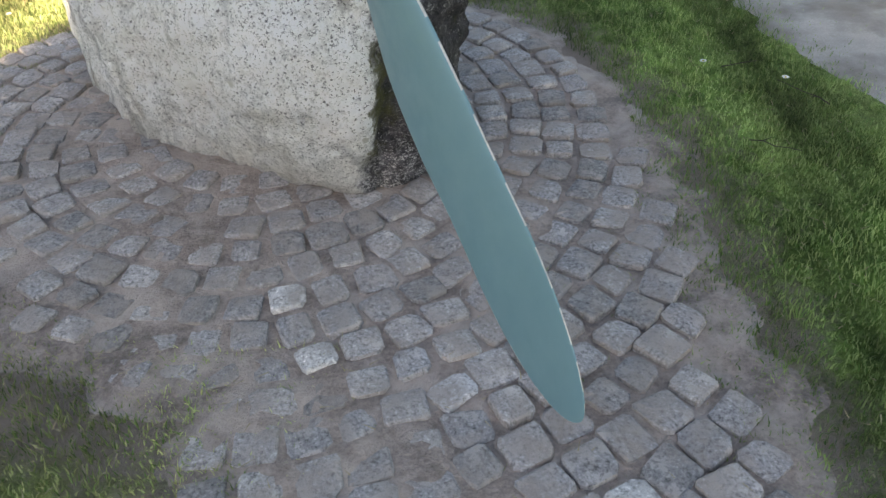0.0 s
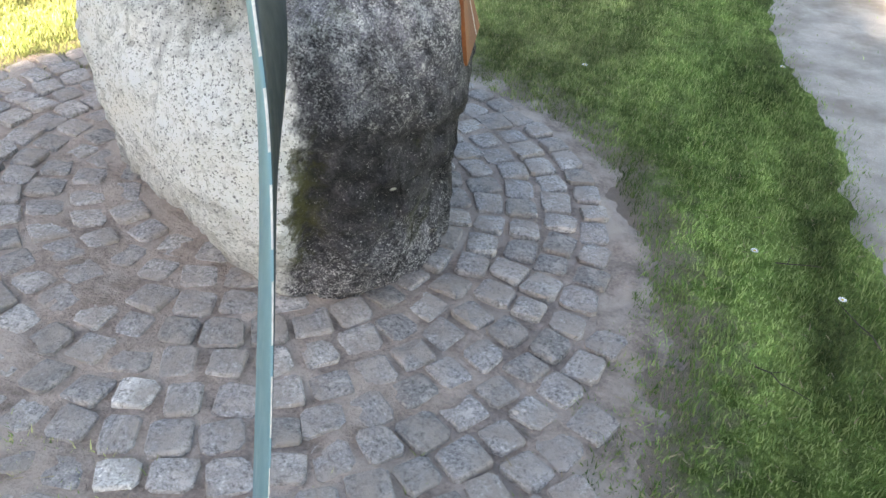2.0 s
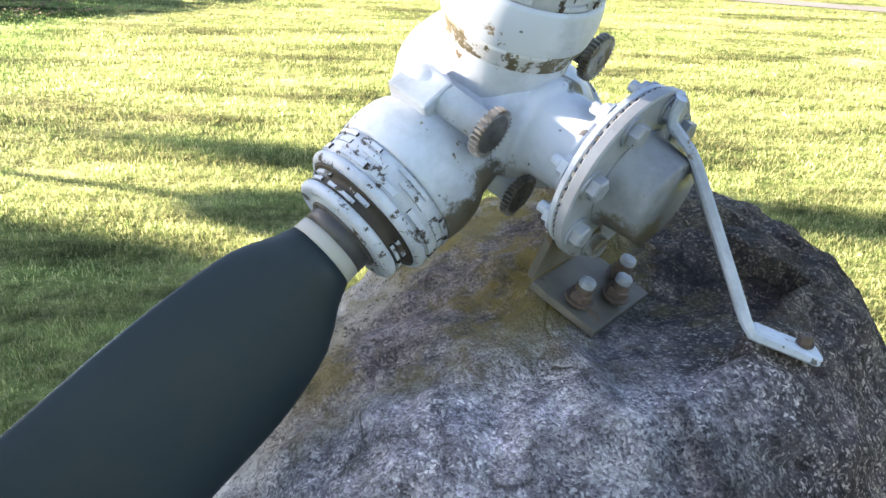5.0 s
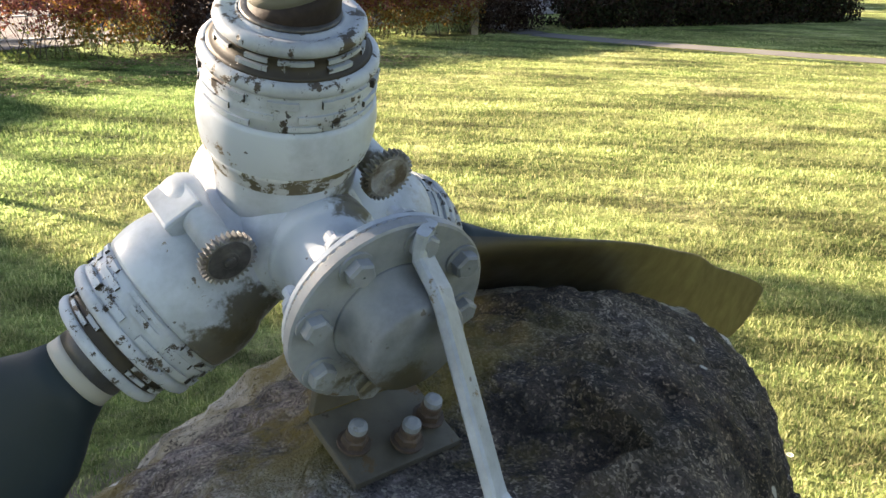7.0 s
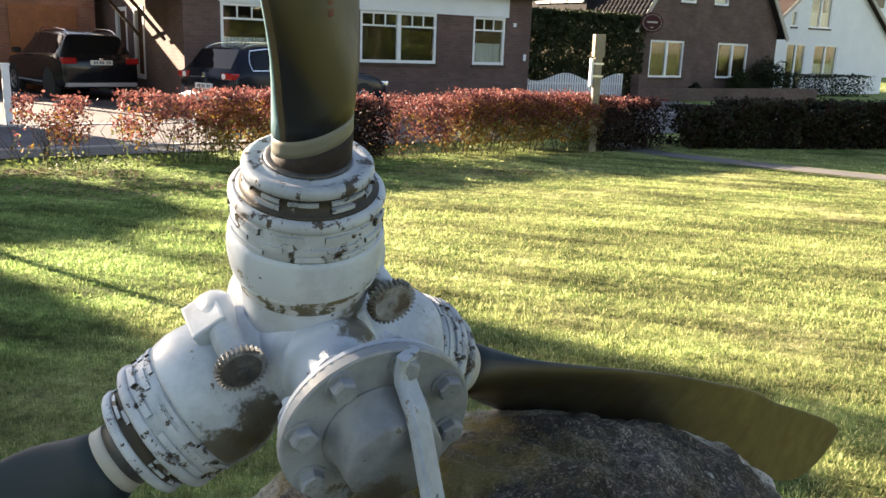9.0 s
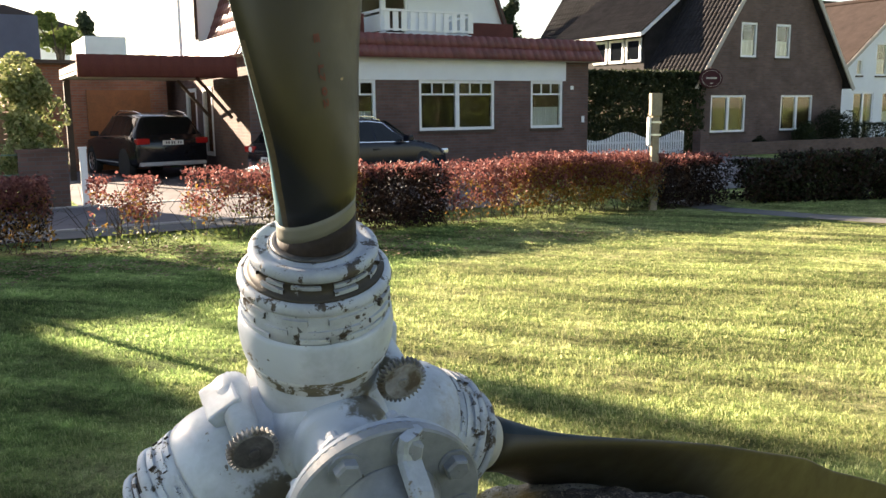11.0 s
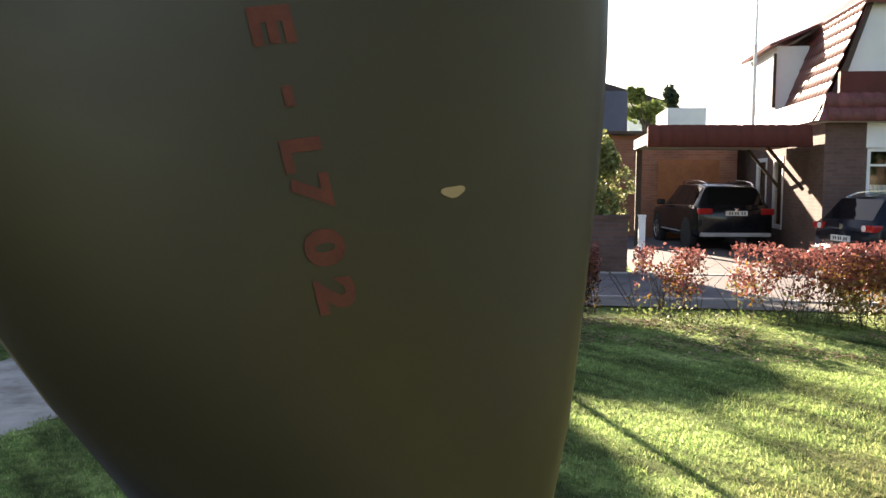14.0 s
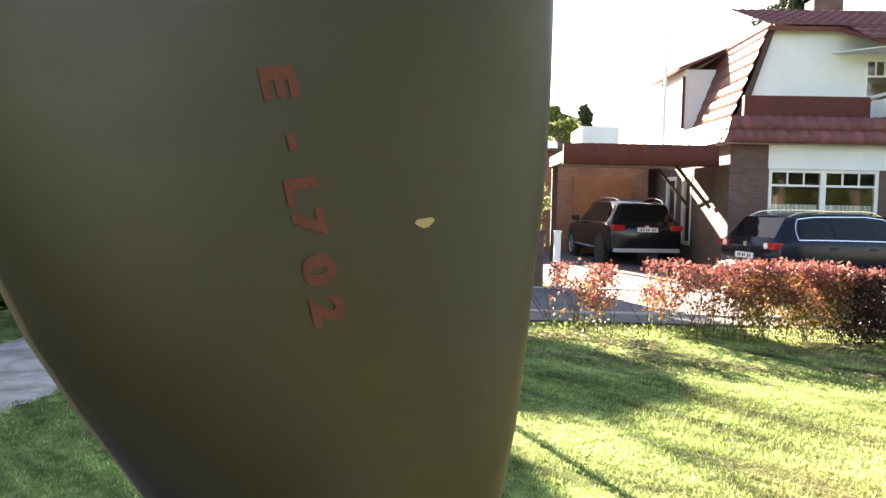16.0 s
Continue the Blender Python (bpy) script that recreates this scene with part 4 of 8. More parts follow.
def ring_with_notches(bm, m, z0, z1, r_in, r_out, segs, cut):
    """A ring whose rim is broken by notches; cut(i) tells how much of the depth is gone."""
    cols = []
    for i in range(segs):
        r = r_out - (r_out - r_in) * cut(i)
        for a in (2 * math.pi * i / segs, 2 * math.pi * (i + 0.998) / segs):
            cols.append([bm.verts.new(m @ Vector((rr * math.cos(a), rr * math.sin(a), z))) for rr, z in ((r_in - 0.01, z0), (r, z0), (r, z1), (r_in - 0.01, z1))])
    for n, (p, q) in enumerate(zip(cols, cols[1:] + cols[:1])):
        for s in range(3):
            f = bm.faces.new((p[s], q[s], q[s + 1], p[s + 1]))
            f.material_index = 1 if n % 2 or cut(n // 2) > 0.9 else 0


def hexagon(bm, m, radius, height, washer=True):
    if washer:
        lathe(bm, [(radius * 1.25, 0), (radius * 1.25, 0.003), (radius * 0.5, 0.003)], 20, m)
    lathe(bm, [(radius, 0.003), (radius, height * 0.85), (radius * 0.82, height), (0.001, height)], 6, m, close=False)


propeller = empty("aircraft_propeller", Matrix(), "old three-bladed aircraft propeller with white hub, bolted onto a boulder", "propeller")
blades = [make_blade(k, form, propeller) for k, form in enumerate((FORM_UP, FORM, FORM_BACK))]
rng = random.Random(11)
hub = part("hub", boxed(-0.01, 0.01, -0.01, 0.01, -0.01, 0.01, m=Matrix.Translation(HUB)), M_WHITE, propeller, "flaking white painted hub casting")
for k in range(3):
    m = axis_frame(HUB, blade_way(k), AXIS)
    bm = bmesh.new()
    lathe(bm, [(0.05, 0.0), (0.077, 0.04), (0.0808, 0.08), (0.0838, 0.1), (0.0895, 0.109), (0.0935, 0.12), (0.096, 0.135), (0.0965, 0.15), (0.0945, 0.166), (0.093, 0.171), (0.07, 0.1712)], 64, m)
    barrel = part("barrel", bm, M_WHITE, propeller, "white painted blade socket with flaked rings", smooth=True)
    # two thick lips, each over a dark neck with broken tabs
    bm = bmesh.new()
    lathe(bm, [(0.07, 0.2095), (0.0893, 0.2097), (0.0922, 0.2118), (0.0932, 0.216), (0.0922, 0.2212), (0.0885, 0.2245), (0.0855, 0.2255), (0.0825, 0.2245), (0.068, 0.2245)], 64, m)
    part("collar", bm, M_CHIPPED, barrel, "flaking thick lower lip of the collar", smooth=True)
    bm = bmesh.new()
    lathe(bm, [(0.06, 0.2442), (0.0735, 0.2444), (0.0762, 0.2462), (0.0775, 0.2505), (0.0765, 0.2552), (0.0735, 0.258), (0.068, 0.259), (0.063, 0.2575), (0.058, 0.2562), (0.0545, 0.2585), (0.0515, 0.259), (0.049, 0.256)], 64, m)
    part("collar", bm, M_CHIPPED, barrel, "flaking upper lip of the collar", smooth=True)
    bm = bmesh.new()
    lathe(bm, [(0.06, 0.225), (0.0845, 0.2252), (0.0795, 0.2268), (0.0745, 0.2295), (0.0725, 0.233), (0.0722, 0.242), (0.074, 0.2442), (0.06, 0.2444)], 64, m)
    part("groove", bm, M_GROOVE, barrel, "dark groove with scraps of paint", smooth=True)
    bm = bmesh.new()
    lathe(bm, [(0.07, 0.1713), (0.0908, 0.1715), (0.0905, 0.19), (0.0895, 0.194), (0.0892, 0.2098), (0.07, 0.21)], 64, m)
    part("neck", bm, M_CHIPPED, barrel, "flaking neck under the lip", smooth=True)
    bm = bmesh.new()
    lathe(bm, [(0.045, 0.2575), (0.0505, 0.258), (0.0512, 0.2605), (0.0495, 0.262), (0.045, 0.262)], 48, m)
    part("retainer", bm, M_DARKSTEEL, barrel, "dark dirty ring round the shank", smooth=True)
    if k == 0:
        bm = bmesh.new()
        lathe(bm, [(0.07, 0.082), (0.0812, 0.084), (0.0834, 0.0955), (0.0855, 0.1005), (0.0908, 0.1095), (0.0924, 0.1145), (0.08, 0.117)], 64, m)
        part("seam", bm, M_SEAL, barrel, "brown stained seam", smooth=True)
    for z0, z1, ri, ro, most in ((0.1745, 0.180, 0.0898, 0.0938, 6), (0.1845, 0.191, 0.0895, 0.0935, 4), (0.1985, 0.2065, 0.0885, 0.0938, 6), (0.2285, 0.2335, 0.0715, 0.0785, 14), (0.237, 0.2415, 0.0715, 0.0762, 16)):
        cuts = []
        while len(cuts) < 96:
            cuts += [rng.choice((0.0, 0.15, 0.3))] * rng.randint(4, 11) + [1.0] * rng.randint(2, most)
        bm = bmesh.new()
        ring_with_notches(bm, m, z0, z1, ri, ro, 96, lambda i: cuts[i] if i < 96 else 0)
        part("clamp_ring", bm, [M_CHIPPED, M_GROOVE], barrel, "broken ring of metal tabs with flaking paint")
    # pitch gear beside each socket, on its own short shaft under a bolted cap
    g = Matrix.Translation(m @ Vector((0.0, -(0.084, 0.084, 0.088)[k] * (1 if (m.to_3x3() @ Vector((0, 1, 0))).dot(AXIS.cross(blade_way(k))) > 0 else -1), 0.0765 if k else 0.085))) @ axis_frame(None, AXIS, blade_way(k))
    unit = part("pitch_gear", boxed(-0.012, 0.012, -0.012, 0.012, -0.03, 0.0, m=g), M_WHITE, propeller, "toothed pitch adjusting gear on a short white shaft")
    bm = bmesh.new()
    lathe(bm, [(0.026, -0.045), (0.024, -0.02), (0.0195, 0.0), (0.0185, 0.068), (0.012, 0.07)], 28, g)
    part("shaft", bm, M_WHITE, unit, smooth=True)
    bm = bmesh.new()
    teeth = 30
    prof = []
    for i in range(teeth):
        for rr, f in ((0.0268, 0.0), (0.0268, 0.22), (0.0318, 0.4), (0.0318, 0.66), (0.0268, 0.84)):
            a = 2 * math.pi * (i + f) / teeth
            prof.append((rr * math.cos(a), rr * math.sin(a)))
    lo = [bm.verts.new(g @ Vector((x, y, 0.0745))) for x, y in prof]
    hi = [bm.verts.new(g @ Vector((x, y, 0.0855))) for x, y in prof]
    bm.faces.new(lo[::-1])
    bm.faces.new(hi)
    for i in range(len(prof)):
        bm.faces.new((lo[i], lo[(i + 1) % len(prof)], hi[(i + 1) % len(prof)], hi[i]))
    wheel = part("gear_wheel", bm, M_GEAR, unit, "dull metal gear wheel with pale worn teeth")
    bm = bmesh.new()
    lathe(bm, [(0.0245, 0.0857), (0.0238, 0.0864), (0.0225, 0.0861), (0.0105, 0.0862), (0.0095, 0.0868), (0.0062, 0.0869), (0.006, 0.0898), (0.0025, 0.0902)], 28, g)
    part("gear_cap", bm, M_DARKSTEEL if k else M_GEARFACE, wheel, "dull disc with a centre nut")
    bm = bmesh.new()
    box(bm, -0.026, 0.022, -0.022, 0.022, -0.05, 0.012, bevel=0.004, m=g @ pose(0.012, 0.0, 0.0))
    part("bearing_cap", bm, M_WHITE, unit)
    for s in (-1, 1):
        bm = bmesh.new()
        hexagon(bm, g @ pose(0.01 + 0.017 * s, 0.016, 0.011), 0.0048, 0.009)
        part("cap_bolt", bm, M_RUSTBOLT, unit)
# shaft, double flange and end cap
fm = axis_frame(HUB, AXIS, RAISED)
bm = bmesh.new()
lathe(bm, [(0.05, -0.12), (0.075, -0.1), (0.085, -0.05), (0.085, 0.0), (0.078, 0.06), (0.068, 0.085)], 56, fm)
part("hub_body", bm, M_WHITE, hub, smooth=True)
bm = bmesh.new()
lathe(bm, [(0.066, 0.07), (0.0665, 0.094), (0.063, 0.098), (0.057, 0.1), (0.056, 0.155), (0.0585, 0.157), (0.0585, 0.165), (0.056, 0.167), (0.058, 0.176), (0.08, 0.18)], 56, fm @ pose(0.007, -0.006, 0.0, -3.0, 2.6, 0))
part("sleeve", bm, M_WHITE, hub, "white painted shaft sleeve", smooth=True)
stand = fm
fm = fm @ Matrix.Translation((0.0134, -0.0116, 0.0)) @ Matrix.Translation((0, 0, 0.2225)) @ pose(0, 0, 0, -3.0, 1.35, 0) @ Matrix.Translation((0, 0, -0.234))
flange = part("flange", boxed(-0.01, 0.01, -0.01, 0.01, 0.19, 0.2, m=fm), M_GREYPAINT, propeller, "bolted round flange in grey white paint")
for z0, z1, r, mat in ((0.194, 0.2035, 0.112, M_WHITE), (0.2075, 0.2225, 0.1165, M_GREYPAINT)):
    bm = bmesh.new()
    lathe(bm, [(0.04, z0), (r - 0.002, z0), (r, z0 + 0.002), (r, z1 - 0.002), (r - 0.0025, z1), (0.04, z1)], 72, fm)
    part("disc", bm, mat, flange)
bm = bmesh.new()
ring_with_notches(bm, fm, 0.2035, 0.2075, 0.106, 0.1125, 120, lambda i: 1.0 if i % 2 else 0.0)
part("serration", bm, [M_GEAR, M_SHANK], flange, "fine serrated seam between the discs")
bm = bmesh.new()
lathe(bm, [(0.068, 0.222), (0.0655, 0.225), (0.062, 0.229), (0.0575, 0.274), (0.0545, 0.279), (0.002, 0.281)], 48, fm)
part("end_cap", bm, M_GREYPAINT, flange, "blunt round end cap", smooth=True)
for i in range(8):
    a = radians(-8.4 + 45 * i)
    bm = bmesh.new()
    hexagon(bm, fm @ pose(0.0945 * math.cos(a), 0.0945 * math.sin(a), 0.2225, 0, 0, 20 * i), 0.0155, 0.0165)
    part("flange_bolt", bm, M_GREYPAINT, flange)
    bm = bmesh.new()
    mm = fm @ pose(0.0945 * math.cos(a), 0.0945 * math.sin(a), 0.194, 180, 0, 20 * i)
    hexagon(bm, mm, 0.0145, 0.014)
    lathe(bm, [(0.0075, 0.01), (0.0075, 0.026), (0.006, 0.027)], 12, mm)
    part("flange_nut", bm, M_WHITE, flange)


def bar(points, width, thick, side, bevel=0.003):
    """A flat bar swept along points."""
    bm = bmesh.new()
    rings = []
    side = Vector(side).normalized()
    for i, p in enumerate(points):
        d = (points[min(i + 1, len(points) - 1)] - points[max(i - 1, 0)]).normalized()
        s = (side - d * side.dot(d)).normalized()
        n = d.cross(s)
        w, t, b = width / 2, thick / 2, bevel
        rings.append([bm.verts.new(p + s * x + n * y) for x, y in ((w - b, t), (w, t - b), (w, b - t), (w - b, -t), (b - w, -t), (-w, b - t), (-w, t - b), (b - w, t))])
    for a, c in zip(rings, rings[1:]):
        for i in range(8):
            bm.faces.new((a[i], a[(i + 1) % 8], c[(i + 1) % 8], c[i]))
    bm.faces.new(rings[0][::-1])
    bm.faces.new(rings[-1])
    bmesh.ops.recalc_face_normals(bm, faces=bm.faces[:])
    return bm


# strut from the top flange bolt down to the stone
top = fm @ Vector((0.0945 * math.cos(radians(-8.4)), 0.0945 * math.sin(radians(-8.4)), 0.2275))
foot = Vector((-0.207, 2.765, 1.043))
knee, shoulder = Vector((-0.221, 2.699, 1.066)), top + AXIS * 0.05 - RAISED * 0.034
line = [top + RAISED * 0.021, top, top - RAISED * 0.014 + AXIS * 0.008, shoulder - AXIS * 0.008 + RAISED * 0.006, shoulder + (knee - shoulder) * 0.03, shoulder + (knee - shoulder) * 0.08]
line += [shoulder + (knee - shoulder) * f for f in (0.3, 0.6, 0.9, 0.96)] + [knee + (foot - knee) * f for f in (0.06, 0.15, 0.6, 1.25)]
strut = part("strut", bar(line, 0.033, 0.013, (foot - knee).cross(Vector((0, 0, 1)))), M_WHITE, propeller, "bent flat steel strut painted white")
bm = bmesh.new()
hexagon(bm, Matrix.Translation(foot + Vector((0, 0, 0.008))), 0.0085, 0.014)
part("foot_bolt", bm, M_RUSTBOLT, strut, "rusty foot bolt")
# bracket on the stone
bracket = part("bracket", boxed(-0.168, -0.157, -0.108, 0.04, 0.18, 0.284, bevel=0.002, m=stand @ pose(0, 0, 0, 0, 0, 0)), M_BRACKET, propeller, "stained steel foot bracket bolted to the stone")
bm = bmesh.new()
box(bm, -0.158, -0.04, -0.07, 0.035, 0.168, 0.179, bevel=0.002, m=stand)
part("web", bm, M_BRACKET, bracket)
for n_, s_ in ((0.239, 0.017), (0.262, -0.041), (0.243, -0.0855)):
    bm = bmesh.new()
    mm = stand @ pose(-0.155, s_, n_, 0, 90, 0)
    lathe(bm, [(0.012, 0.0), (0.012, 0.028), (0.011, 0.029)], 16, mm)
    hexagon(bm, mm @ pose(0, 0, 0.006), 0.0155, 0.014)
    part("anchor_bolt", bm, M_RUSTBOLT, bracket)
    bm = bmesh.new()
    lathe(bm, [(0.0105, 0.0), (0.0112, 0.003), (0.0105, 0.008), (0.006, 0.0105)], 14, mm @ pose(0, 0, 0.029))
    part("bolt_tip", bm, M_GREYPAINT, bracket, "white painted bolt end")
# the stone is dressed flat under the bracket
to_hub = stand.inverted()
for v in boulder.data.vertices:
    p = to_hub @ v.co
    out = max(-0.13 - p.y, p.y - 0.06, 0.17 - p.z, p.z - 0.305, 0.0)
    over = p.x + 0.171 - 0.5 * out
    if over > 0 and out < 0.12 and p.x < -0.05:
        v.co -= stand.to_3x3() @ Vector((over, 0, 0))


# red stencil on the raised blade, and its bare spot
def on_blade(p, way):
    """The spot on the raised blade's skin that a line from p along way meets."""
    hit, place, normal, _ = blades[0].ray_cast(p - way * 0.3, way)
    return (place - way * 0.0006) if hit else None


def make_marking():
    t3, t2 = Vector((-0.324, 2.501, 1.739)), Vector((-0.341, 2.503, 1.669))
    along = (t2 - t3).normalized()
    view = (Vector((-0.37, 2.49, 1.69)) - Vector((-0.22, 2.70, 1.71))).normalized()
    across = along.cross(view).normalized()
    span = (t2 - t3).length * 0.96
    up = across if across.dot(Vector((0.6, -0.7, 0))) < 0 else -across
    start = t3 + along * 0.0032 + up * 0.0045
    bm = bmesh.new()
    # each character: place along the line, length along it, height across it
    for letter, at, wide, high in (("E", 0.0, 0.0094, 0.0100), ("-", 0.25, 0.0052, 0.0023), ("L", 0.465, 0.0084, 0.0096), ("7", 0.605, 0.0092, 0.0096), ("0", 0.815, 0.0098, 0.0098), ("2", 1.0, 0.0094, 0.0098)):
        cur = bpy.data.curves.new("marking", "FONT")
        cur.body, cur.size, cur.offset = letter, 1.0, 0.055
        tmp = bpy.data.objects.new("marking", cur)
        scene.collection.objects.link(tmp)
        bpy.context.view_layer.update()
        me = bpy.data.meshes.new_from_object(tmp.evaluated_get(bpy.context.evaluated_depsgraph_get()))
        bpy.data.objects.remove(tmp)
        one = bmesh.new()
        one.from_mesh(me)
        bmesh.ops.triangulate(one, faces=one.faces[:])
        bmesh.ops.subdivide_edges(one, edges=one.edges[:], cuts=1)
        xs, ys = [v.co.x for v in one.verts], [v.co.y for v in one.verts]
        x0, x1, y0, y1 = min(xs), max(xs), min(ys), max(ys)
        for v in one.verts:
            fx, fy = (v.co.x - x0) / (x1 - x0) - 0.5, (v.co.y - y0) / (y1 - y0) - 0.5
            p = start + along * (at * span + fx * wide) + up * fy * high
            q = on_blade(p, view)
            v.co = q if q is not None else p
        one.to_mesh(me)
        one.free()
        bm.from_mesh(me)
    me2 = mesh_of("marking", bm, M_RED)
    ob = new("marking", me2)
    ob.parent = blades[0]
    tagged(ob, "faded red stencilled serial marking")
    bm = bmesh.new()
    c = Vector((-0.379, 2.510, 1.695))
    ring = []
    for i in range(14):
        a = 2 * math.pi * i / 14
        r = (0.0042 if math.sin(a) < 0.2 else 0.0026) * (1 + 0.2 * math.sin(3 * a))
        q = on_blade(c - along * 0.002 + up * (0.0035 * math.cos(a)) + along * (-r * math.sin(a) * 0.45), view)
        if q is not None:
            ring.append(bm.verts.new(q))
    if len(ring) > 2:
        bm.faces.new(ring)
    spot = new("bare_spot", mesh_of("bare_spot", bm, M_TAN))
    spot.parent = blades[0]
    tagged(spot, "tan spot of bared primer")


make_marking()

# ---- plants ----
def raw_object(name, verts, faces, mat, parent=None, label=""):
    me = bpy.data.meshes.new(name)
    me.from_pydata(verts, [], faces)
    me.materials.append(mat)
    ob = new(name, me)
    if parent:
        ob.parent = parent
    return tagged(ob, label)


def leaf_quads(points, size, seed, droop=0.5):
    """One small folded leaf at each point, turned at random. Returns verts and faces."""
    r = np.random.default_rng(seed)
    n = len(points)
    d = r.normal(size=(n, 3))
    d /= np.linalg.norm(d, axis=1, keepdims=True)
    e = np.cross(d, r.normal(size=(n, 3)))
    e /= np.linalg.norm(e, axis=1, keepdims=True)
    s = size * r.uniform(0.6, 1.35, (n, 1))
    p = np.asarray(points)
    v = np.stack([p - d * s * 0.5, p + e * s * 0.32 + d * s * 0.05, p + d * s * 0.55, p - e * s * 0.32 + d * s * 0.05], 1).reshape(-1, 3)
    f = np.arange(4 * n).reshape(-1, 4)
    return v.tolist(), f.tolist()


def clump_points(n, centre, radii, seed, shell=0.55, lumps=9):
    """Points in a lumpy crown: several overlapping balls, thicker towards their skins."""
    r = np.random.default_rng(seed)
    c, radii = np.array(centre), np.array(radii)
    balls = r.normal(size=(lumps, 3))
    balls = balls / np.linalg.norm(balls, axis=1, keepdims=True) * r.uniform(0.2, 0.72, (lumps, 1))
    size = r.uniform(0.28, 0.5, lumps)
    k = r.integers(0, lumps, n)
    d = r.normal(size=(n, 3))
    d /= np.linalg.norm(d, axis=1, keepdims=True)
    rad = size[k][:, None] * (shell + (1 - shell) * r.uniform(0, 1, (n, 1)) ** 0.5)
    return c + (balls[k] + d * rad) * radii


def box_points(n, lo, hi, seed, skin=0.6, rag=0.06):
    """Points in a clipped hedge: mostly near its sides and top, with a ragged skin."""
    r = np.random.default_rng(seed)
    lo, hi = np.array(lo), np.array(hi)
    p = r.uniform(0, 1, (n, 3))
    side = r.uniform(size=n) < skin
    ax = r.integers(0, 4, n)
    p[side & (ax == 0), 1] = 0.02
    p[side & (ax == 1), 1] = 0.98
    p[side & (ax == 2), 2] = 0.98
    p = lo + p * (hi - lo)
    return p + r.normal(size=(n, 3)) * rag


def stems(n, lo, hi, height, seed, thick=0.006, spread=0.18, twigs=2):
    """Many thin upright stems with a few twigs, as one tangle."""
    r = random.Random(seed)
    verts, faces = [], []
    def rod(a, b, t0, t1):
        d = (b - a).normalized()
        s = d.cross(Vector((0.3, 0.5, 0.1))).normalized()
        q = d.cross(s)
        i = len(verts)
        for p, t in ((a, t0), (b, t1)):
            for k in range(3):
                an = 2 * math.pi * k / 3
                verts.append(tuple(p + (s * math.cos(an) + q * math.sin(an)) * t))
        for k in range(3):
            faces.append((i + k, i + (k + 1) % 3, i + 3 + (k + 1) % 3, i + 3 + k))
    for _ in range(n):
        a = Vector((r.uniform(lo[0], hi[0]), r.uniform(lo[1], hi[1]), -0.03))
        b = a + Vector((r.gauss(0, spread), r.gauss(0, spread), height * r.uniform(0.45, 0.7)))
        c = b + Vector((r.gauss(0, spread), r.gauss(0, spread), height * r.uniform(0.2, 0.42)))
        rod(a, b, thick, thick * 0.7)
        rod(b, c, thick * 0.7, thick * 0.3)
        for _ in range(twigs):
            f = r.uniform(0.3, 1)
            s = a.lerp(b, f)
            rod(s, s + Vector((r.gauss(0, spread), r.gauss(0, spread), height * r.uniform(0.1, 0.3))), thick * 0.5, thick * 0.2)
    return verts, faces


def make_shrub(name, m, label, category, group, size, leaves, leaf, mats, seed, stem_count=26, bare=0.06, gap=-0.28, thin_foot=0.0):
    """A hedge shrub of size (x, y, z), bare at the foot, with mixed leaf colours."""
    ob = empty(name, m, label, category, group)
    x, y, z = size
    raw_object("brushwood", *stems(stem_count, (-x / 2, -y / 3), (x / 2, y / 3), z, seed), M_BARK, ob, "thin brown stems")
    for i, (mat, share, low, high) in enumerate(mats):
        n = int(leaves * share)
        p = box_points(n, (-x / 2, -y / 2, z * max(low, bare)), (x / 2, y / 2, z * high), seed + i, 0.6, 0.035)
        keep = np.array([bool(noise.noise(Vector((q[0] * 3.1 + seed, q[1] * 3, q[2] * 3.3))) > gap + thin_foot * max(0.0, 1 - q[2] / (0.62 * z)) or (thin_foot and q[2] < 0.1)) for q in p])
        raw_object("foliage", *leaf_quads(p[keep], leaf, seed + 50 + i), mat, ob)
    return ob


def make_tree(name, x, y, label, crowns, trunk, leaves, leaf, mat, seed, limbs=6, category="tree"):
    """A tapered trunk with limbs, and a crown of many small leaves in clumps."""
    ob = empty(name, Matrix.Translation((x, y, 0)), label, category)
    bm = bmesh.new()
    r = random.Random(seed)
    top = max(c[2] for c, _ in crowns)
    lathe(bm, [(trunk * 1.4, -0.05), (trunk, 0.3), (trunk * 0.8, top * 0.5), (trunk * 0.35, top)], 10)
    for i in range(limbs):
        c = Vector(crowns[i % len(crowns)][0])
        a = Vector((0, 0, top * r.uniform(0.3, 0.7)))
        b = c + Vector((r.uniform(-0.5, 0.5), r.uniform(-0.5, 0.5), r.uniform(-0.3, 0.4)))
        lathe(bm, [(trunk * 0.4, 0), (trunk * 0.12, (b - a).length)], 6, axis_frame(a, b - a, Vector((1, 0.2, 0))))
    part("trunk", bm, M_BARK, ob, smooth=True)
    for i, (c, rad) in enumerate(crowns):
        raw_object("crown", *leaf_quads(clump_points(leaves // len(crowns), c, rad, seed + i), leaf, seed + 9 + i), mat, ob)
    return ob


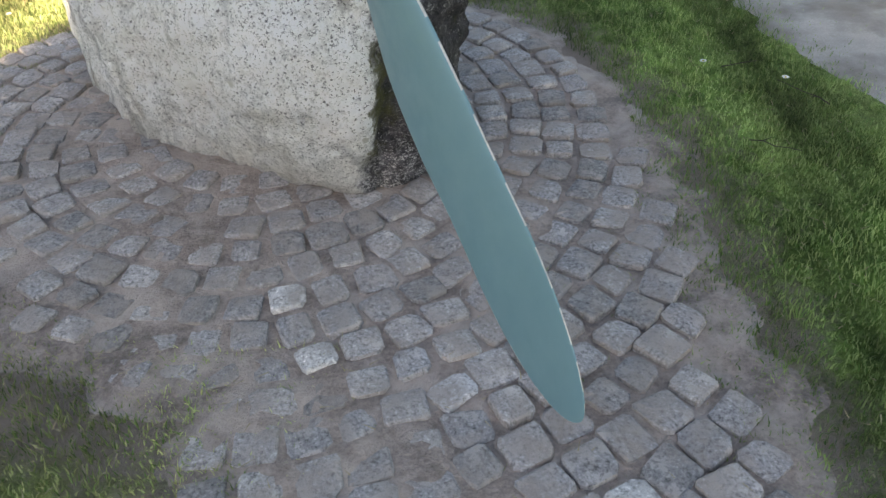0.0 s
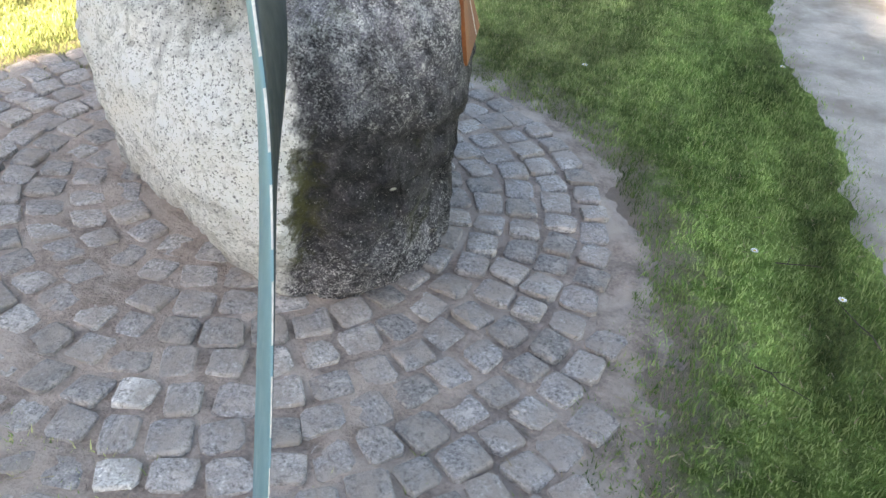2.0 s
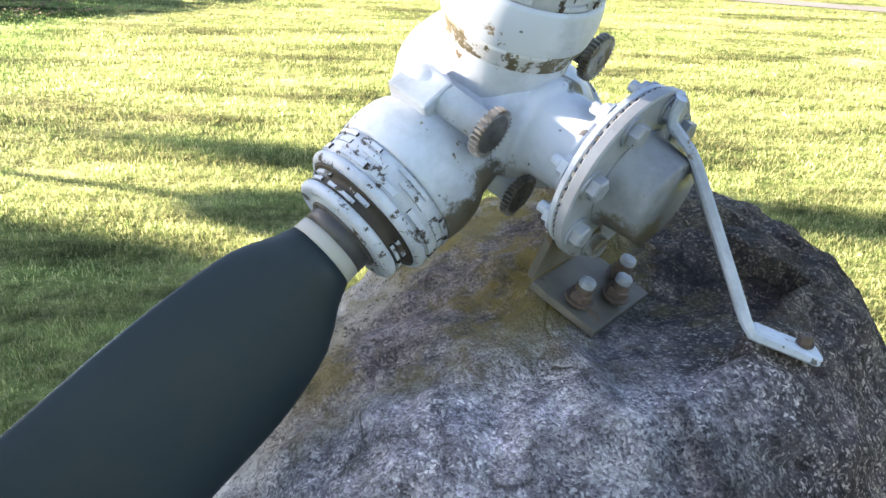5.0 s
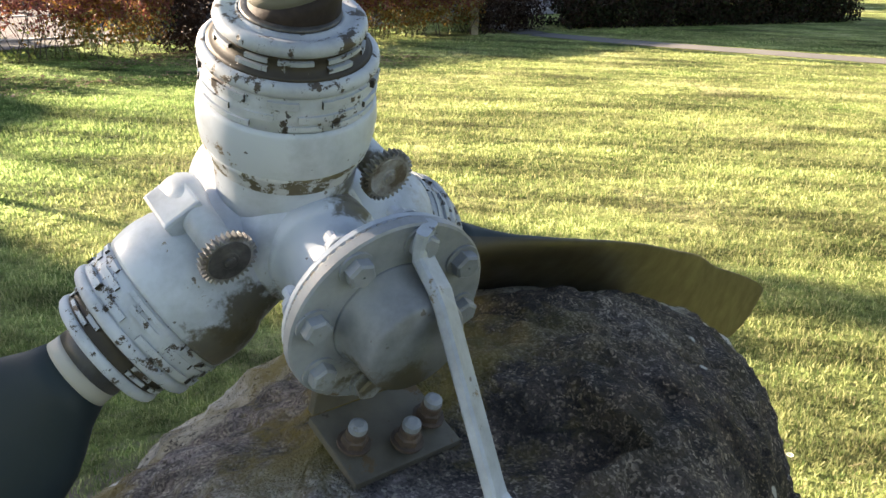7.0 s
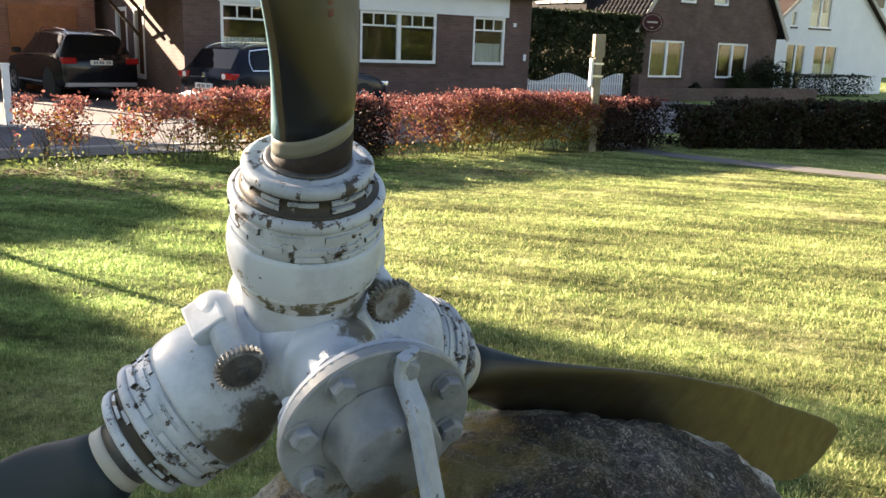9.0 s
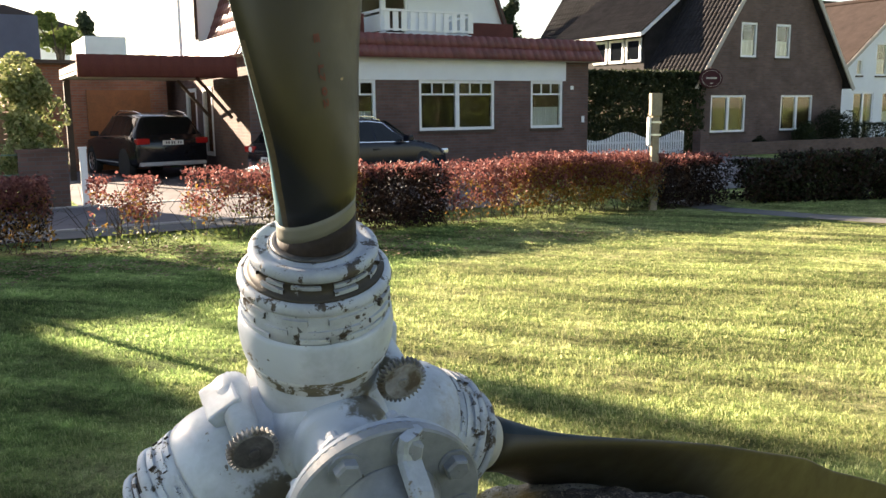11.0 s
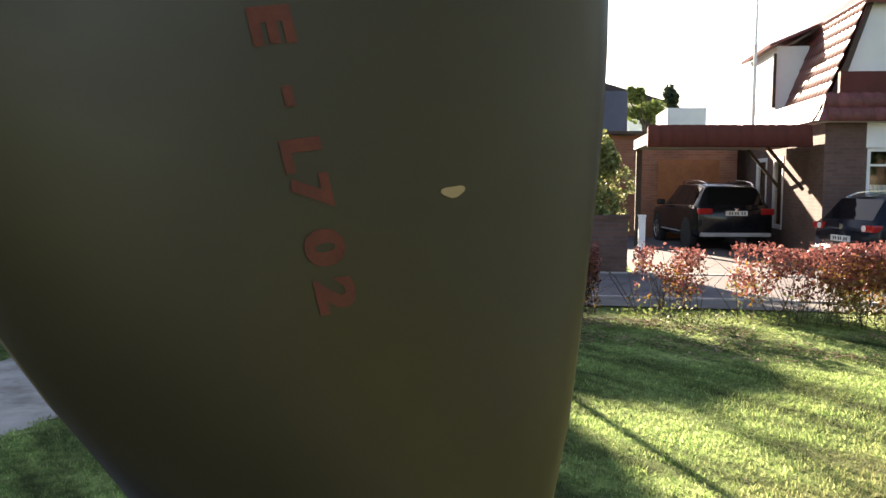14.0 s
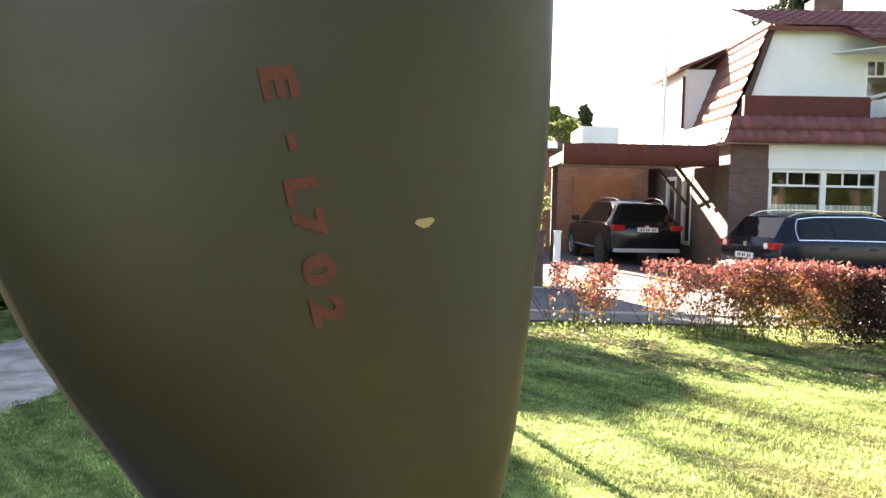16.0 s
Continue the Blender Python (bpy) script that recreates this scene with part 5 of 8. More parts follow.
HOUSE = pose(-20.95, -3.6, 0, 0, 0, 137.3)
r = random.Random(4)
RED_MIX = ((M_REDLEAF, 0.5, 0.5, 1.0), (M_OCHRELEAF, 0.36, 0.2, 0.85), (M_LIMELEAF, 0.14, 0.08, 0.6))
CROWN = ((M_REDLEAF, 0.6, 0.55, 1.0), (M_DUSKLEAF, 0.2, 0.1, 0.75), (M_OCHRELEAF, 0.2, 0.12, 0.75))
THIN = ((M_REDLEAF, 0.8, 0.3, 1.0), (M_OCHRELEAF, 0.2, 0.1, 0.7))
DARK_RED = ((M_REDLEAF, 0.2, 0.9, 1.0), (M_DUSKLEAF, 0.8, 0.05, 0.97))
SPARSE = ((M_REDLEAF, 0.76, 0.4, 1.0), (M_OCHRELEAF, 0.18, 0.25, 0.8), (M_LIMELEAF, 0.06, 0.0, 0.5))
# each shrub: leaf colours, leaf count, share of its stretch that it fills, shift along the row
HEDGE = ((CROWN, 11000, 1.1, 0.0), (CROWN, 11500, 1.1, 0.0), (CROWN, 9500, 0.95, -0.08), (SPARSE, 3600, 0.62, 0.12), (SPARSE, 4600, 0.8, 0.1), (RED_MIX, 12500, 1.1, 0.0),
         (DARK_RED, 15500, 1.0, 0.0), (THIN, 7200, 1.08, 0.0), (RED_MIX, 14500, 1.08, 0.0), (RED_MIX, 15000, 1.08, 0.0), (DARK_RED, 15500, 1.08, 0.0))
hx = -14.2
for i, (kind, count, fill, shift) in enumerate(HEDGE):
    w = 1.28 + 0.1 * math.sin(i * 2.1)
    cx = hx + w / 2 + shift
    m = HOUSE @ pose(cx, -7.72 - 0.078 * (cx + 12.6), 0, 0, 0, -4.4)
    make_shrub("barberry_shrub", m, "dense dark barberry shrub with a red crown" if kind in (DARK_RED, CROWN) else "loose red barberry shrub with bare stems" if kind in (SPARSE, THIN) else "red-leaved barberry hedge shrub with ochre and green patches", "hedge",
               "clipped red hedge along the lawn", (w * fill, 0.75, 0.87 + 0.05 * math.sin(i * 1.7)), count, 0.046, kind, 100 + 7 * i, 34 if kind is not SPARSE else 22,
               gap=-0.06 if kind is SPARSE else -0.14 if kind is THIN else -0.3, thin_foot=0.0 if kind is DARK_RED else 0.4 if kind in (SPARSE, THIN) else 0.22)
    if i in (3, 4):
        tuft = empty("ground_cover", m, "low yellow-green ground cover at the foot of the hedge", "plant", "ground cover under the hedge")
        raw_object("foliage", *leaf_quads(box_points(330, (-w / 2, -0.36, 0.0), (w / 2, 0.1, 0.1), 130 + i, 0.3, 0.03), 0.04, 160 + i), M_TREELEAF, tuft)
    hx += w
for i in range(7):
    m = Matrix.Translation((-15.75 - 0.5 * i, 3.75 + 0.88 * i, 0)) @ pose(0, 0, 0, 0, 0, 123)
    make_shrub("privet_shrub", m, "dark clipped green hedge shrub beside the lawn", "hedge", "dark hedge by the footpath", (1.15, 0.8, 0.8 - 0.12 * (i == 0)), 8200, 0.06, ((M_HEDGELEAF, 0.45, 0.0, 1.0), (M_DUSKLEAF, 0.55, 0.0, 1.0)), 300 + 5 * i, 18, 0.0)

# ---- street ----
def local_sheet(name, x0, x1, y0, y1, lift, mat, label, category):
    bm = bmesh.new()
    nx = max(1, int((x1 - x0) / 2))
    for i in range(nx):
        a, b = x0 + (x1 - x0) * i / nx, x0 + (x1 - x0) * (i + 1) / nx
        bm.faces.new([bm.verts.new((x, y, lift)) for x, y in ((a, y0), (b, y0), (b, y1), (a, y1))])
    bmesh.ops.remove_doubles(bm, verts=bm.verts[:], dist=1e-4)
    ob = part(name, bm, mat)
    ob.matrix_world = HOUSE
    return tagged(ob, label, category, kind="structure")


local_sheet("road", -60, 60, -6.2, -3.1, 0.012, M_ASPHALT, "grey mauve paved residential street", "road")
local_sheet("sidewalk", -60, 60, -7.1, -6.32, 0.006, M_WALKWAY, "pale concrete slab pavement behind the hedge", "pavement")
local_sheet("forecourt", -9.6, 11.0, -3.0, 7.0, 0.016, M_ASPHALT, "paved driveway in front of the brick house", "driveway")
for y0, y1 in ((-6.32, -6.2), (-3.1, -2.98)):
    bm = bmesh.new()
    for i in range(60):
        box(bm, -60 + i * 2, -58.02 + i * 2, y0, y1, -0.1, 0.03)
    ob = part("kerb", bm, M_KERB)
    ob.matrix_world = HOUSE
    tagged(ob, "row of pale concrete kerb stones", "kerb", kind="structure")
FOOT_LINE = ((-16.5, 1.5), (-14.2, 2.9), (-13.5, 4.3), (-12.8, 6.3), (-11.5, 10.0), (-10.0, 16.0))
bm = bmesh.new()
for (ax, ay), (bx, by) in zip(FOOT_LINE, FOOT_LINE[1:]):
    d = Vector((bx - ax, by - ay, 0)).normalized()
    s = Vector((-d.y, d.x, 0)) * 0.3
    bm.faces.new([bm.verts.new(Vector((x, y, -0.006)) + k * s) for x, y, k in ((ax, ay, -1), (bx, by, -1), (bx, by, 1), (ax, ay, 1))])
tagged(part("footpath", bm, M_WALKWAY), "narrow pale gravel footpath across the lawn", "path", kind="structure")


# ---- houses ----
def wall_with_holes(x0, x1, z0, z1, holes, thick):
    """A wall in the x-z plane, its face at y = 0, with openings through it."""
    bm = bmesh.new()
    xs = sorted({x0, x1, *(h[0] for h in holes), *(h[1] for h in holes)})
    zs = sorted({z0, z1, *(h[2] for h in holes), *(h[3] for h in holes)})
    solid = lambda i, j: 0 <= i < len(xs) - 1 and 0 <= j < len(zs) - 1 and not any(h[0] <= (xs[i] + xs[i + 1]) / 2 <= h[1] and h[2] <= (zs[j] + zs[j + 1]) / 2 <= h[3] for h in holes)
    vs = {}
    def v(i, j, y):
        if (i, j, y) not in vs:
            vs[i, j, y] = bm.verts.new((xs[i], y, zs[j]))
        return vs[i, j, y]
    for i in range(len(xs) - 1):
        for j in range(len(zs) - 1):
            if not solid(i, j):
                continue
            bm.faces.new((v(i, j, 0), v(i + 1, j, 0), v(i + 1, j + 1, 0), v(i, j + 1, 0)))
            bm.faces.new((v(i, j + 1, thick), v(i + 1, j + 1, thick), v(i + 1, j, thick), v(i, j, thick)))
            for (di, dj), e in (((-1, 0), ((i, j), (i, j + 1))), ((1, 0), ((i + 1, j + 1), (i + 1, j))), ((0, -1), ((i + 1, j), (i, j))), ((0, 1), ((i, j + 1), (i + 1, j + 1)))):
                if not solid(i + di, j + dj):
                    (a, b), (c, d) = e
                    bm.faces.new((v(a, b, 0), v(c, d, 0), v(c, d, thick), v(a, b, thick)))
    return bm


def make_window(house, x0, x1, z0, z1, leaves=1, bars=True, y=0.0, sill=True, turn=None, curtain=0.0, label="white framed window with small upper panes"):
    """A window in a wall's opening: frame, leaves, glass, glazing bars and a sill; the wall's face lies at y."""
    base = turn or Matrix()
    at = lambda bm: bmesh.ops.transform(bm, matrix=base, verts=bm.verts[:])
    f = 0.075
    bm = bmesh.new()
    yy0, yy1 = y + 0.02, y + 0.1
    box(bm, x0, x1, yy0, yy1, z0, z0 + f)
    box(bm, x0, x1, yy0, yy1, z1 - f, z1)
    box(bm, x0, x0 + f, yy0, yy1, z0 + f, z1 - f)
    box(bm, x1 - f, x1, yy0, yy1, z0 + f, z1 - f)
    step = (x1 - x0) / leaves
    for i in range(1, leaves):
        box(bm, x0 + i * step - 0.06, x0 + i * step + 0.06, yy0, yy1, z0 + f, z1 - f)
    at(bm)
    win = part("window", bm, M_TRIM, house, label)
    zt = z0 + (z1 - z0) * 0.72
    for i in range(leaves):
        a, b = x0 + i * step + 0.06, x0 + (i + 1) * step - 0.06
        bm = boxed(a - 0.01, b + 0.01, y + 0.055, y + 0.065, z0 + f - 0.01, z1 - f + 0.01)
        at(bm)
        part("pane", bm, M_GLASS, win).visible_shadow = False
        if bars:
            bm = bmesh.new()
            box(bm, a, b, y + 0.03, y + 0.075, zt - 0.022, zt + 0.022)
            for k in (1, 2):
                x = a + (b - a) * k / 3
                box(bm, x - 0.014, x + 0.014, y + 0.03, y + 0.075, zt + 0.022, z1 - f)
            at(bm)
            part("glazing_bar", bm, M_TRIM, win)
        if curtain:
            bm = bmesh.new()
            rows = []
            for k in range(41):
                x = a + (b - a) * k / 40
                d = 0.16 + 0.025 * math.sin(k * 1.9) + 0.012 * math.sin(k * 4.3)
                rows.append((bm.verts.new((x, y + d, z0 + 0.05)), bm.verts.new((x, y + d, z0 + (z1 - z0) * curtain))))
            for p, q in zip(rows, rows[1:]):
                bm.faces.new((p[0], q[0], q[1], p[1]))
            at(bm)
            part("curtain", bm, M_CURTAIN, win, "white net curtain")
    if sill:
        bm = boxed(x0 - 0.03, x1 + 0.03, y - 0.05, y + 0.1, z0 - 0.07, z0 - 0.002)
        at(bm)
        part("sill", bm, M_DARKWOOD if sill == "dark" else M_TRIM, win)
    return win


def tile_slope(parent, name, corner, across, down, cols, rows, mat, wave=0.03, share=True):
    """Rows of pantiles on a slope: each tile an arched piece that overlaps the one below. across, down: whole extents."""
    across, down = Vector(across), Vector(down)
    ca, rd = across / cols, down / rows
    n = across.cross(down).normalized()
    n = n if n.z > 0 or (abs(n.z) < 1e-6 and n.y < 0) else -n
    prof = ((0.0, 0.0), (0.2, 0.75), (0.4, 1.0), (0.6, 0.75), (0.8, 0.1), (1.0, 0.0))
    def tile():
        bm = bmesh.new()
        tops = [(bm.verts.new(ca * u + n * (wave * h)), bm.verts.new(ca * u + rd * 1.06 + n * (wave * h + 0.022))) for u, h in prof]
        for p, q in zip(tops, tops[1:]):
            bm.faces.new((p[0], p[1], q[1], q[0]))
        ends = [bm.verts.new(q[1].co - n * (0.02 + wave * h * 0.5)) for q, (u, h) in zip(tops, prof)]
        for i in range(len(tops) - 1):
            bm.faces.new((tops[i][1], ends[i], ends[i + 1], tops[i + 1][1]))
        return bm
    if share and cols * rows <= 300:
        me = mesh_of("tile", tile(), mat, wave > 0.02)
        for j in range(rows):
            for i in range(cols):
                ob = new("tile", me)
                ob.parent = parent
                ob.location = Vector(corner) + ca * i + rd * j
    else:
        src = tile()
        vs, fs = [v.co.copy() for v in src.verts], [[v.index for v in f.verts] for f in src.faces] if src.verts.index_update() is None else []
        src.free()
        verts, faces = [], []
        for j in range(rows):
            for i in range(cols):
                k = len(verts)
                o = Vector(corner) + ca * i + rd * j
                verts += [tuple(v + o) for v in vs]
                faces += [[q + k for q in f] for f in fs]
        ob = raw_object(name, verts, faces, mat, parent)
        ob["kind"] = "stuff"


def slab(points, thick):
    """A flat polygon given thickness downwards along its normal."""
    bm = bmesh.new()
    pts = [Vector(p) for p in points]
    n = (pts[1] - pts[0]).cross(pts[2] - pts[0]).normalized()
    n = n if n.z > 0 or (abs(n.z) < 1e-5 and n.y < 0) else -n
    a = [bm.verts.new(p) for p in pts]
    b = [bm.verts.new(p - n * thick) for p in pts]
    bm.faces.new(a)
    bm.faces.new(b[::-1])
    for i in range(len(pts)):
        j = (i + 1) % len(pts)
        bm.faces.new((a[j], a[i], b[i], b[j]))
    bmesh.ops.recalc_face_normals(bm, faces=bm.faces[:])
    return bm


def make_red_house():
    h = empty("brick_house", HOUSE, "dark brick house with white upper storey and red tiled mansard roof", "house")
    holes = [(-4.69, -2.35, 1.12, 2.39), (-1.15, 1.11, 1.12, 2.39), (2.28, 3.36, 1.12, 2.39)]
    front = part("front_wall", wall_with_holes(-5.53, 4.25, 0, 3.0, holes, 0.3), M_BRICK, h)
    for (x0, x1, z0, z1), n, c in zip(holes, (2, 2, 1), (0.4, 0.0, 0.45)):
        make_window(h, x0, x1, z0, z1, n, sill="dark", curtain=c)
    side_holes = [(3.2, 4.2, 0.5, 2.3), (4.9, 6.1, 0.5, 2.3)]
    bm = wall_with_holes(0.3, 9.0, 0, 3.0, side_holes, 0.3)
    for v in bm.verts:
        v.co = Vector((-5.53 + v.co.y, v.co.x, v.co.z))
    bmesh.ops.recalc_face_normals(bm, faces=bm.faces[:])
    part("side_wall", bm, M_BRICK, h)
    for y0, y1, z0, z1 in side_holes:
        bm = bmesh.new()
        for a, b, c, d in ((y0, y1, z0, z0 + 0.1), (y0, y1, z1 - 0.1, z1), (y0, y0 + 0.1, z0 + 0.1, z1 - 0.1), (y1 - 0.1, y1, z0 + 0.1, z1 - 0.1)):
            box(bm, -5.55, -5.44, a, b, c, d)
        w = part("window", bm, M_TRIM, h, "tall white side window")
        part("pane", boxed(-5.5, -5.49, y0 + 0.09, y1 - 0.09, z0 + 0.09, z1 - 0.09), M_GLASS, w)
    part("far_side_wall", boxed(3.95, 4.25, 0.3, 9, 0, 3.0), M_BRICK, h)
    part("back_wall", boxed(-5.53, 4.25, 9.0, 9.3, 0, 3.0), M_BRICK, h)
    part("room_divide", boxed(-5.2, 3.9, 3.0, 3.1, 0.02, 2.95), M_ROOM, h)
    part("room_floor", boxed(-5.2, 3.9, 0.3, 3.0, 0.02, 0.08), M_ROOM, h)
    part("fascia_board", boxed(-4.72, 3.44, -0.03, -0.002, 2.39, 2.92), M_RENDER, h, "white fascia board over the windows")
    # flat roof with its tiled skirt on three sides
    part("flat_roof", boxed(-5.5, 4.3, 0.02, 9.2, 3.0, 3.3), M_DARKWOOD, h)
    part("soffit", boxed(-5.72, 4.52, -0.32, 9.2, 2.9, 2.96), M_SOFFIT, h)
    skirt = part("skirt", slab([(-5.75, -0.35, 2.93), (4.55, -0.35, 2.93), (4.4, -0.05, 3.5), (-5.55, -0.05, 3.5)], 0.05), M_TILE, h, "red tiled skirt of the flat roof")
    tile_slope(skirt, "tiles", (-5.58, -0.06, 3.5), (10.0, 0, 0), (0, -0.3, -0.57), 44, 2, M_TILE, 0.035)
    left = part("skirt", slab([(-5.78, -0.35, 2.93), (-5.48, -0.05, 3.5), (-5.48, 9.2, 3.5), (-5.78, 9.2, 2.93)], 0.05), M_TILE, h)
    tile_slope(left, "tiles", (-5.5, -0.05, 3.5), (0, 9.2, 0), (-0.3, 0, -0.57), 40, 2, M_TILE, 0.012)
    # upper storey: white gable wall, steep sides, hipped crown
    door = (-2.12, -0.66, 3.55, 5.02)
    bm = bmesh.new()
    for pts in ([(-5.02, 3.35), (-2.12, 3.35), (-2.12, 5.7), (-4.3, 5.7)], [(-2.12, 5.02), (-0.66, 5.02), (-0.66, 5.7), (-2.12, 5.7)], [(-0.66, 3.35), (2.62, 3.35), (1.76, 5.7), (-0.66, 5.7)]):
        prism(bm, pts, 1.5, 1.75)
    bmesh.ops.recalc_face_normals(bm, faces=bm.faces[:])
    part("gable_wall", bm, M_RENDER, h, "white rendered gable wall")
    for x0, x1, z0, z1 in ((-5.1, -2.35, 3.3, 4.02), (0.75, 2.1, 3.3, 3.92)):
        part("parapet", boxed(x0, x1, 0.6, 0.75, z0, z1), M_CLADDING, h, "low red clad parapet")
    make_window(h, -2.12, -1.38, 3.55, 5.02, 1, True, 1.5, False, label="white balcony door with glazing bars")
    make_window(h, -1.38, -0.66, 3.55, 5.02, 1, False, 1.5, False, label="white balcony door leaf")
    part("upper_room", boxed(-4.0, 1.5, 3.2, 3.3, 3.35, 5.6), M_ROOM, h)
    for s, x0, x1 in ((-1, -5.12, -4.32), (1, 2.72, 1.78)):
        side = part("steep_roof", slab([(x0, 1.42, 3.3), (x1, 1.42, 5.72), (x1, 9.2, 5.72), (x0, 9.2, 3.3)], 0.12), M_TILE, h, "steep red tiled roof side")
        if s < 0:
            tile_slope(side, "tiles", (x1 - 0.02, 1.4, 5.74), (0, 7.8, 0), (x0 - x1 - 0.1, 0, -2.42), 30, 8, M_TILE, 0.022)
        part("verge", slab([(x0 - 0.06, 1.36, 3.28), (x1 - 0.06 * s, 1.36, 5.74), (x1 + 0.12 * s * -1, 1.36, 5.74), (x0 + 0.14 * -s, 1.36, 3.28)], 0.05), M_DARKWOOD, h)
    crown = part("crown_roof", slab([(-4.45, 1.2, 5.66), (1.9, 1.2, 5.66), (0.4, 4.8, 6.75), (-3.0, 4.8, 6.75)], 0.1), M_TILE, h, "hipped red tiled crown of the roof")
    tile_slope(crown, "tiles", (-4.4, 4.6, 6.74), (6.2, 0, 0), (0, -3.4, -1.05), 26, 8, M_TILE, 0.03)
    part("crown_roof", slab([(-4.45, 1.2, 5.66), (-3.0, 4.8, 6.75), (-3.0, 9.2, 6.75), (-4.5, 9.2, 5.66)], 0.1), M_TILE, h)
    part("crown_roof", slab([(1.9, 1.2, 5.66), (1.9, 9.2, 5.66), (0.4, 9.2, 6.75), (0.4, 4.8, 6.75)], 0.1), M_TILE, h)
    part("chimney", boxed(-1.8, -1.0, 5.6, 6.3, 6.5, 7.3, bevel=0.02), M_BRICK, h)
    hood = part("balcony_hood", slab([(-2.95, 1.5, 5.75), (0.95, 1.5, 5.75), (0.75, 0.0, 5.16), (-2.3, 0.0, 5.16)], 0.09), M_TILE, h, "tiled hood over the balcony")
    tile_slope(hood, "tiles", (-2.7, 1.4, 5.76), (3.5, 0, 0), (0, -1.4, -0.56), 14, 3, M_TILE, 0.03)
    part("hood_soffit", slab([(-2.9, 1.5, 5.14), (0.9, 1.5, 5.14), (0.7, 0.04, 5.06), (-2.25, 0.04, 5.06)], 0.03), M_RENDER, h, "white underside of the hood")
    # balcony
    balcony = part("balcony", boxed(-2.05, 0.56, 0.25, 1.5, 3.42, 3.56), M_RENDER, h, "white balcony with board railing")
    for i in range(11):
        x = -1.95 + i * 0.242
        bm = boxed(x, x + 0.15, 0.27, 0.295, 3.6, 4.08)
        part("baluster", bm, M_TRIM, balcony)
    bm = bmesh.new()
    box(bm, -2.05, 0.56, 0.24, 0.33, 4.08, 4.13)
    box(bm, -2.05, 0.56, 0.26, 0.31, 3.62, 3.66)
    part("rail", bm, M_TRIM, balcony)
    for x in (-2.02, 0.53):
        part("side_rail", boxed(x - 0.03, x + 0.03, 0.33, 1.5, 4.07, 4.13), M_TRIM, balcony)
        part("side_board", boxed(x - 0.015, x + 0.015, 0.33, 1.5, 3.6, 4.0), M_TRIM, balcony)
    # dormer on the sunny side
    dormer = part("dormer", boxed(-5.4, -4.2, 4.9, 8.0, 3.45, 5.2), M_RENDER, h, "white dormer on the tiled side")
    part("dormer_roof", slab([(-5.65, 4.65, 5.22), (-3.9, 4.65, 5.95), (-3.9, 8.2, 5.95), (-5.65, 8.2, 5.22)], 0.07), M_TILE, dormer)
    bm = bmesh.new()
    lathe(bm, [(0.045, 0), (0.045, 1.4)], 10, Matrix.Translation((-5.46, 4.82, 3.6)))
    part("downpipe", bm, M_DARKWOOD, dormer)
    # wall fittings
    part("doorbell", boxed(4.02, 4.1, -0.04, -0.002, 1.25, 1.43), M_TRIM, h, "small white intercom box")
    part("plate_bar", boxed(3.62, 3.72, -0.02, -0.002, 2.16, 2.26), M_TRIM, h)
    return h


def make_carport():
    c = empty("carport", HOUSE, "flat carport with red tiled fascia beside the brick house", "carport")
    part("roof", boxed(-9.1, -5.8, 0.1, 3.7, 2.55, 2.7), M_DARKWOOD, c)
    part("soffit", boxed(-9.1, -5.8, 0.02, 3.7, 2.46, 2.53), M_SOFFIT, c)
    fascia = part("fascia", boxed(-9.12, -5.8, -0.04, 0.08, 2.4, 2.84), M_CLADDING, c, "red tiled fascia")
    tile_slope(fascia, "tiles", (-9.12, -0.05, 2.86), (3.32, 0, 0), (0, -0.08, -0.42), 14, 1, M_CLADDING, 0.03)
    for y in (3.4,):
        part("post", boxed(-9.05, -8.91, y, y + 0.14, 0, 2.46), M_DARKWOOD, c)
    for y in (1.2, 3.2):
        part("brace", bar([Vector((-5.6, y, 1.5)), Vector((-6.4, y, 2.45))], 0.07, 0.07, (0, 1, 0)), M_DARKWOOD, c)
    g = empty("garage", HOUSE, "brick garage with orange wooden door behind the carport", "garage")
    part("wall", boxed(-10.1, -5.85, 7.2, 12.0, 0, 3.02), M_REDBRICK, g)
    part("roof_edge", boxed(-10.2, -6.2, 6.9, 12.1, 3.02, 3.12), M_DARKWOOD, g)
    door = part("door", boxed(-8.1, -6.35, 7.14, 7.2, 0.02, 2.3), M_ORANGEDOOR, g, "orange brown wooden garage door")
    for i in range(8):
        part("board", boxed(-8.1, -6.35, 7.12, 7.14, 0.05 + i * 0.28, 0.31 + i * 0.28), M_ORANGEDOOR, door)
    mast = empty("mast", HOUSE @ Matrix.Translation((-6.85, 0.6, 2.7)), "slim white flag mast standing behind the carport roof", "mast")
    bm = bmesh.new()
    lathe(bm, [(0.04, 0), (0.036, 1.8), (0.044, 1.82), (0.044, 1.9), (0.026, 1.92), (0.014, 4.4)], 12)
    part("pole", bm, M_TRIM, mast)


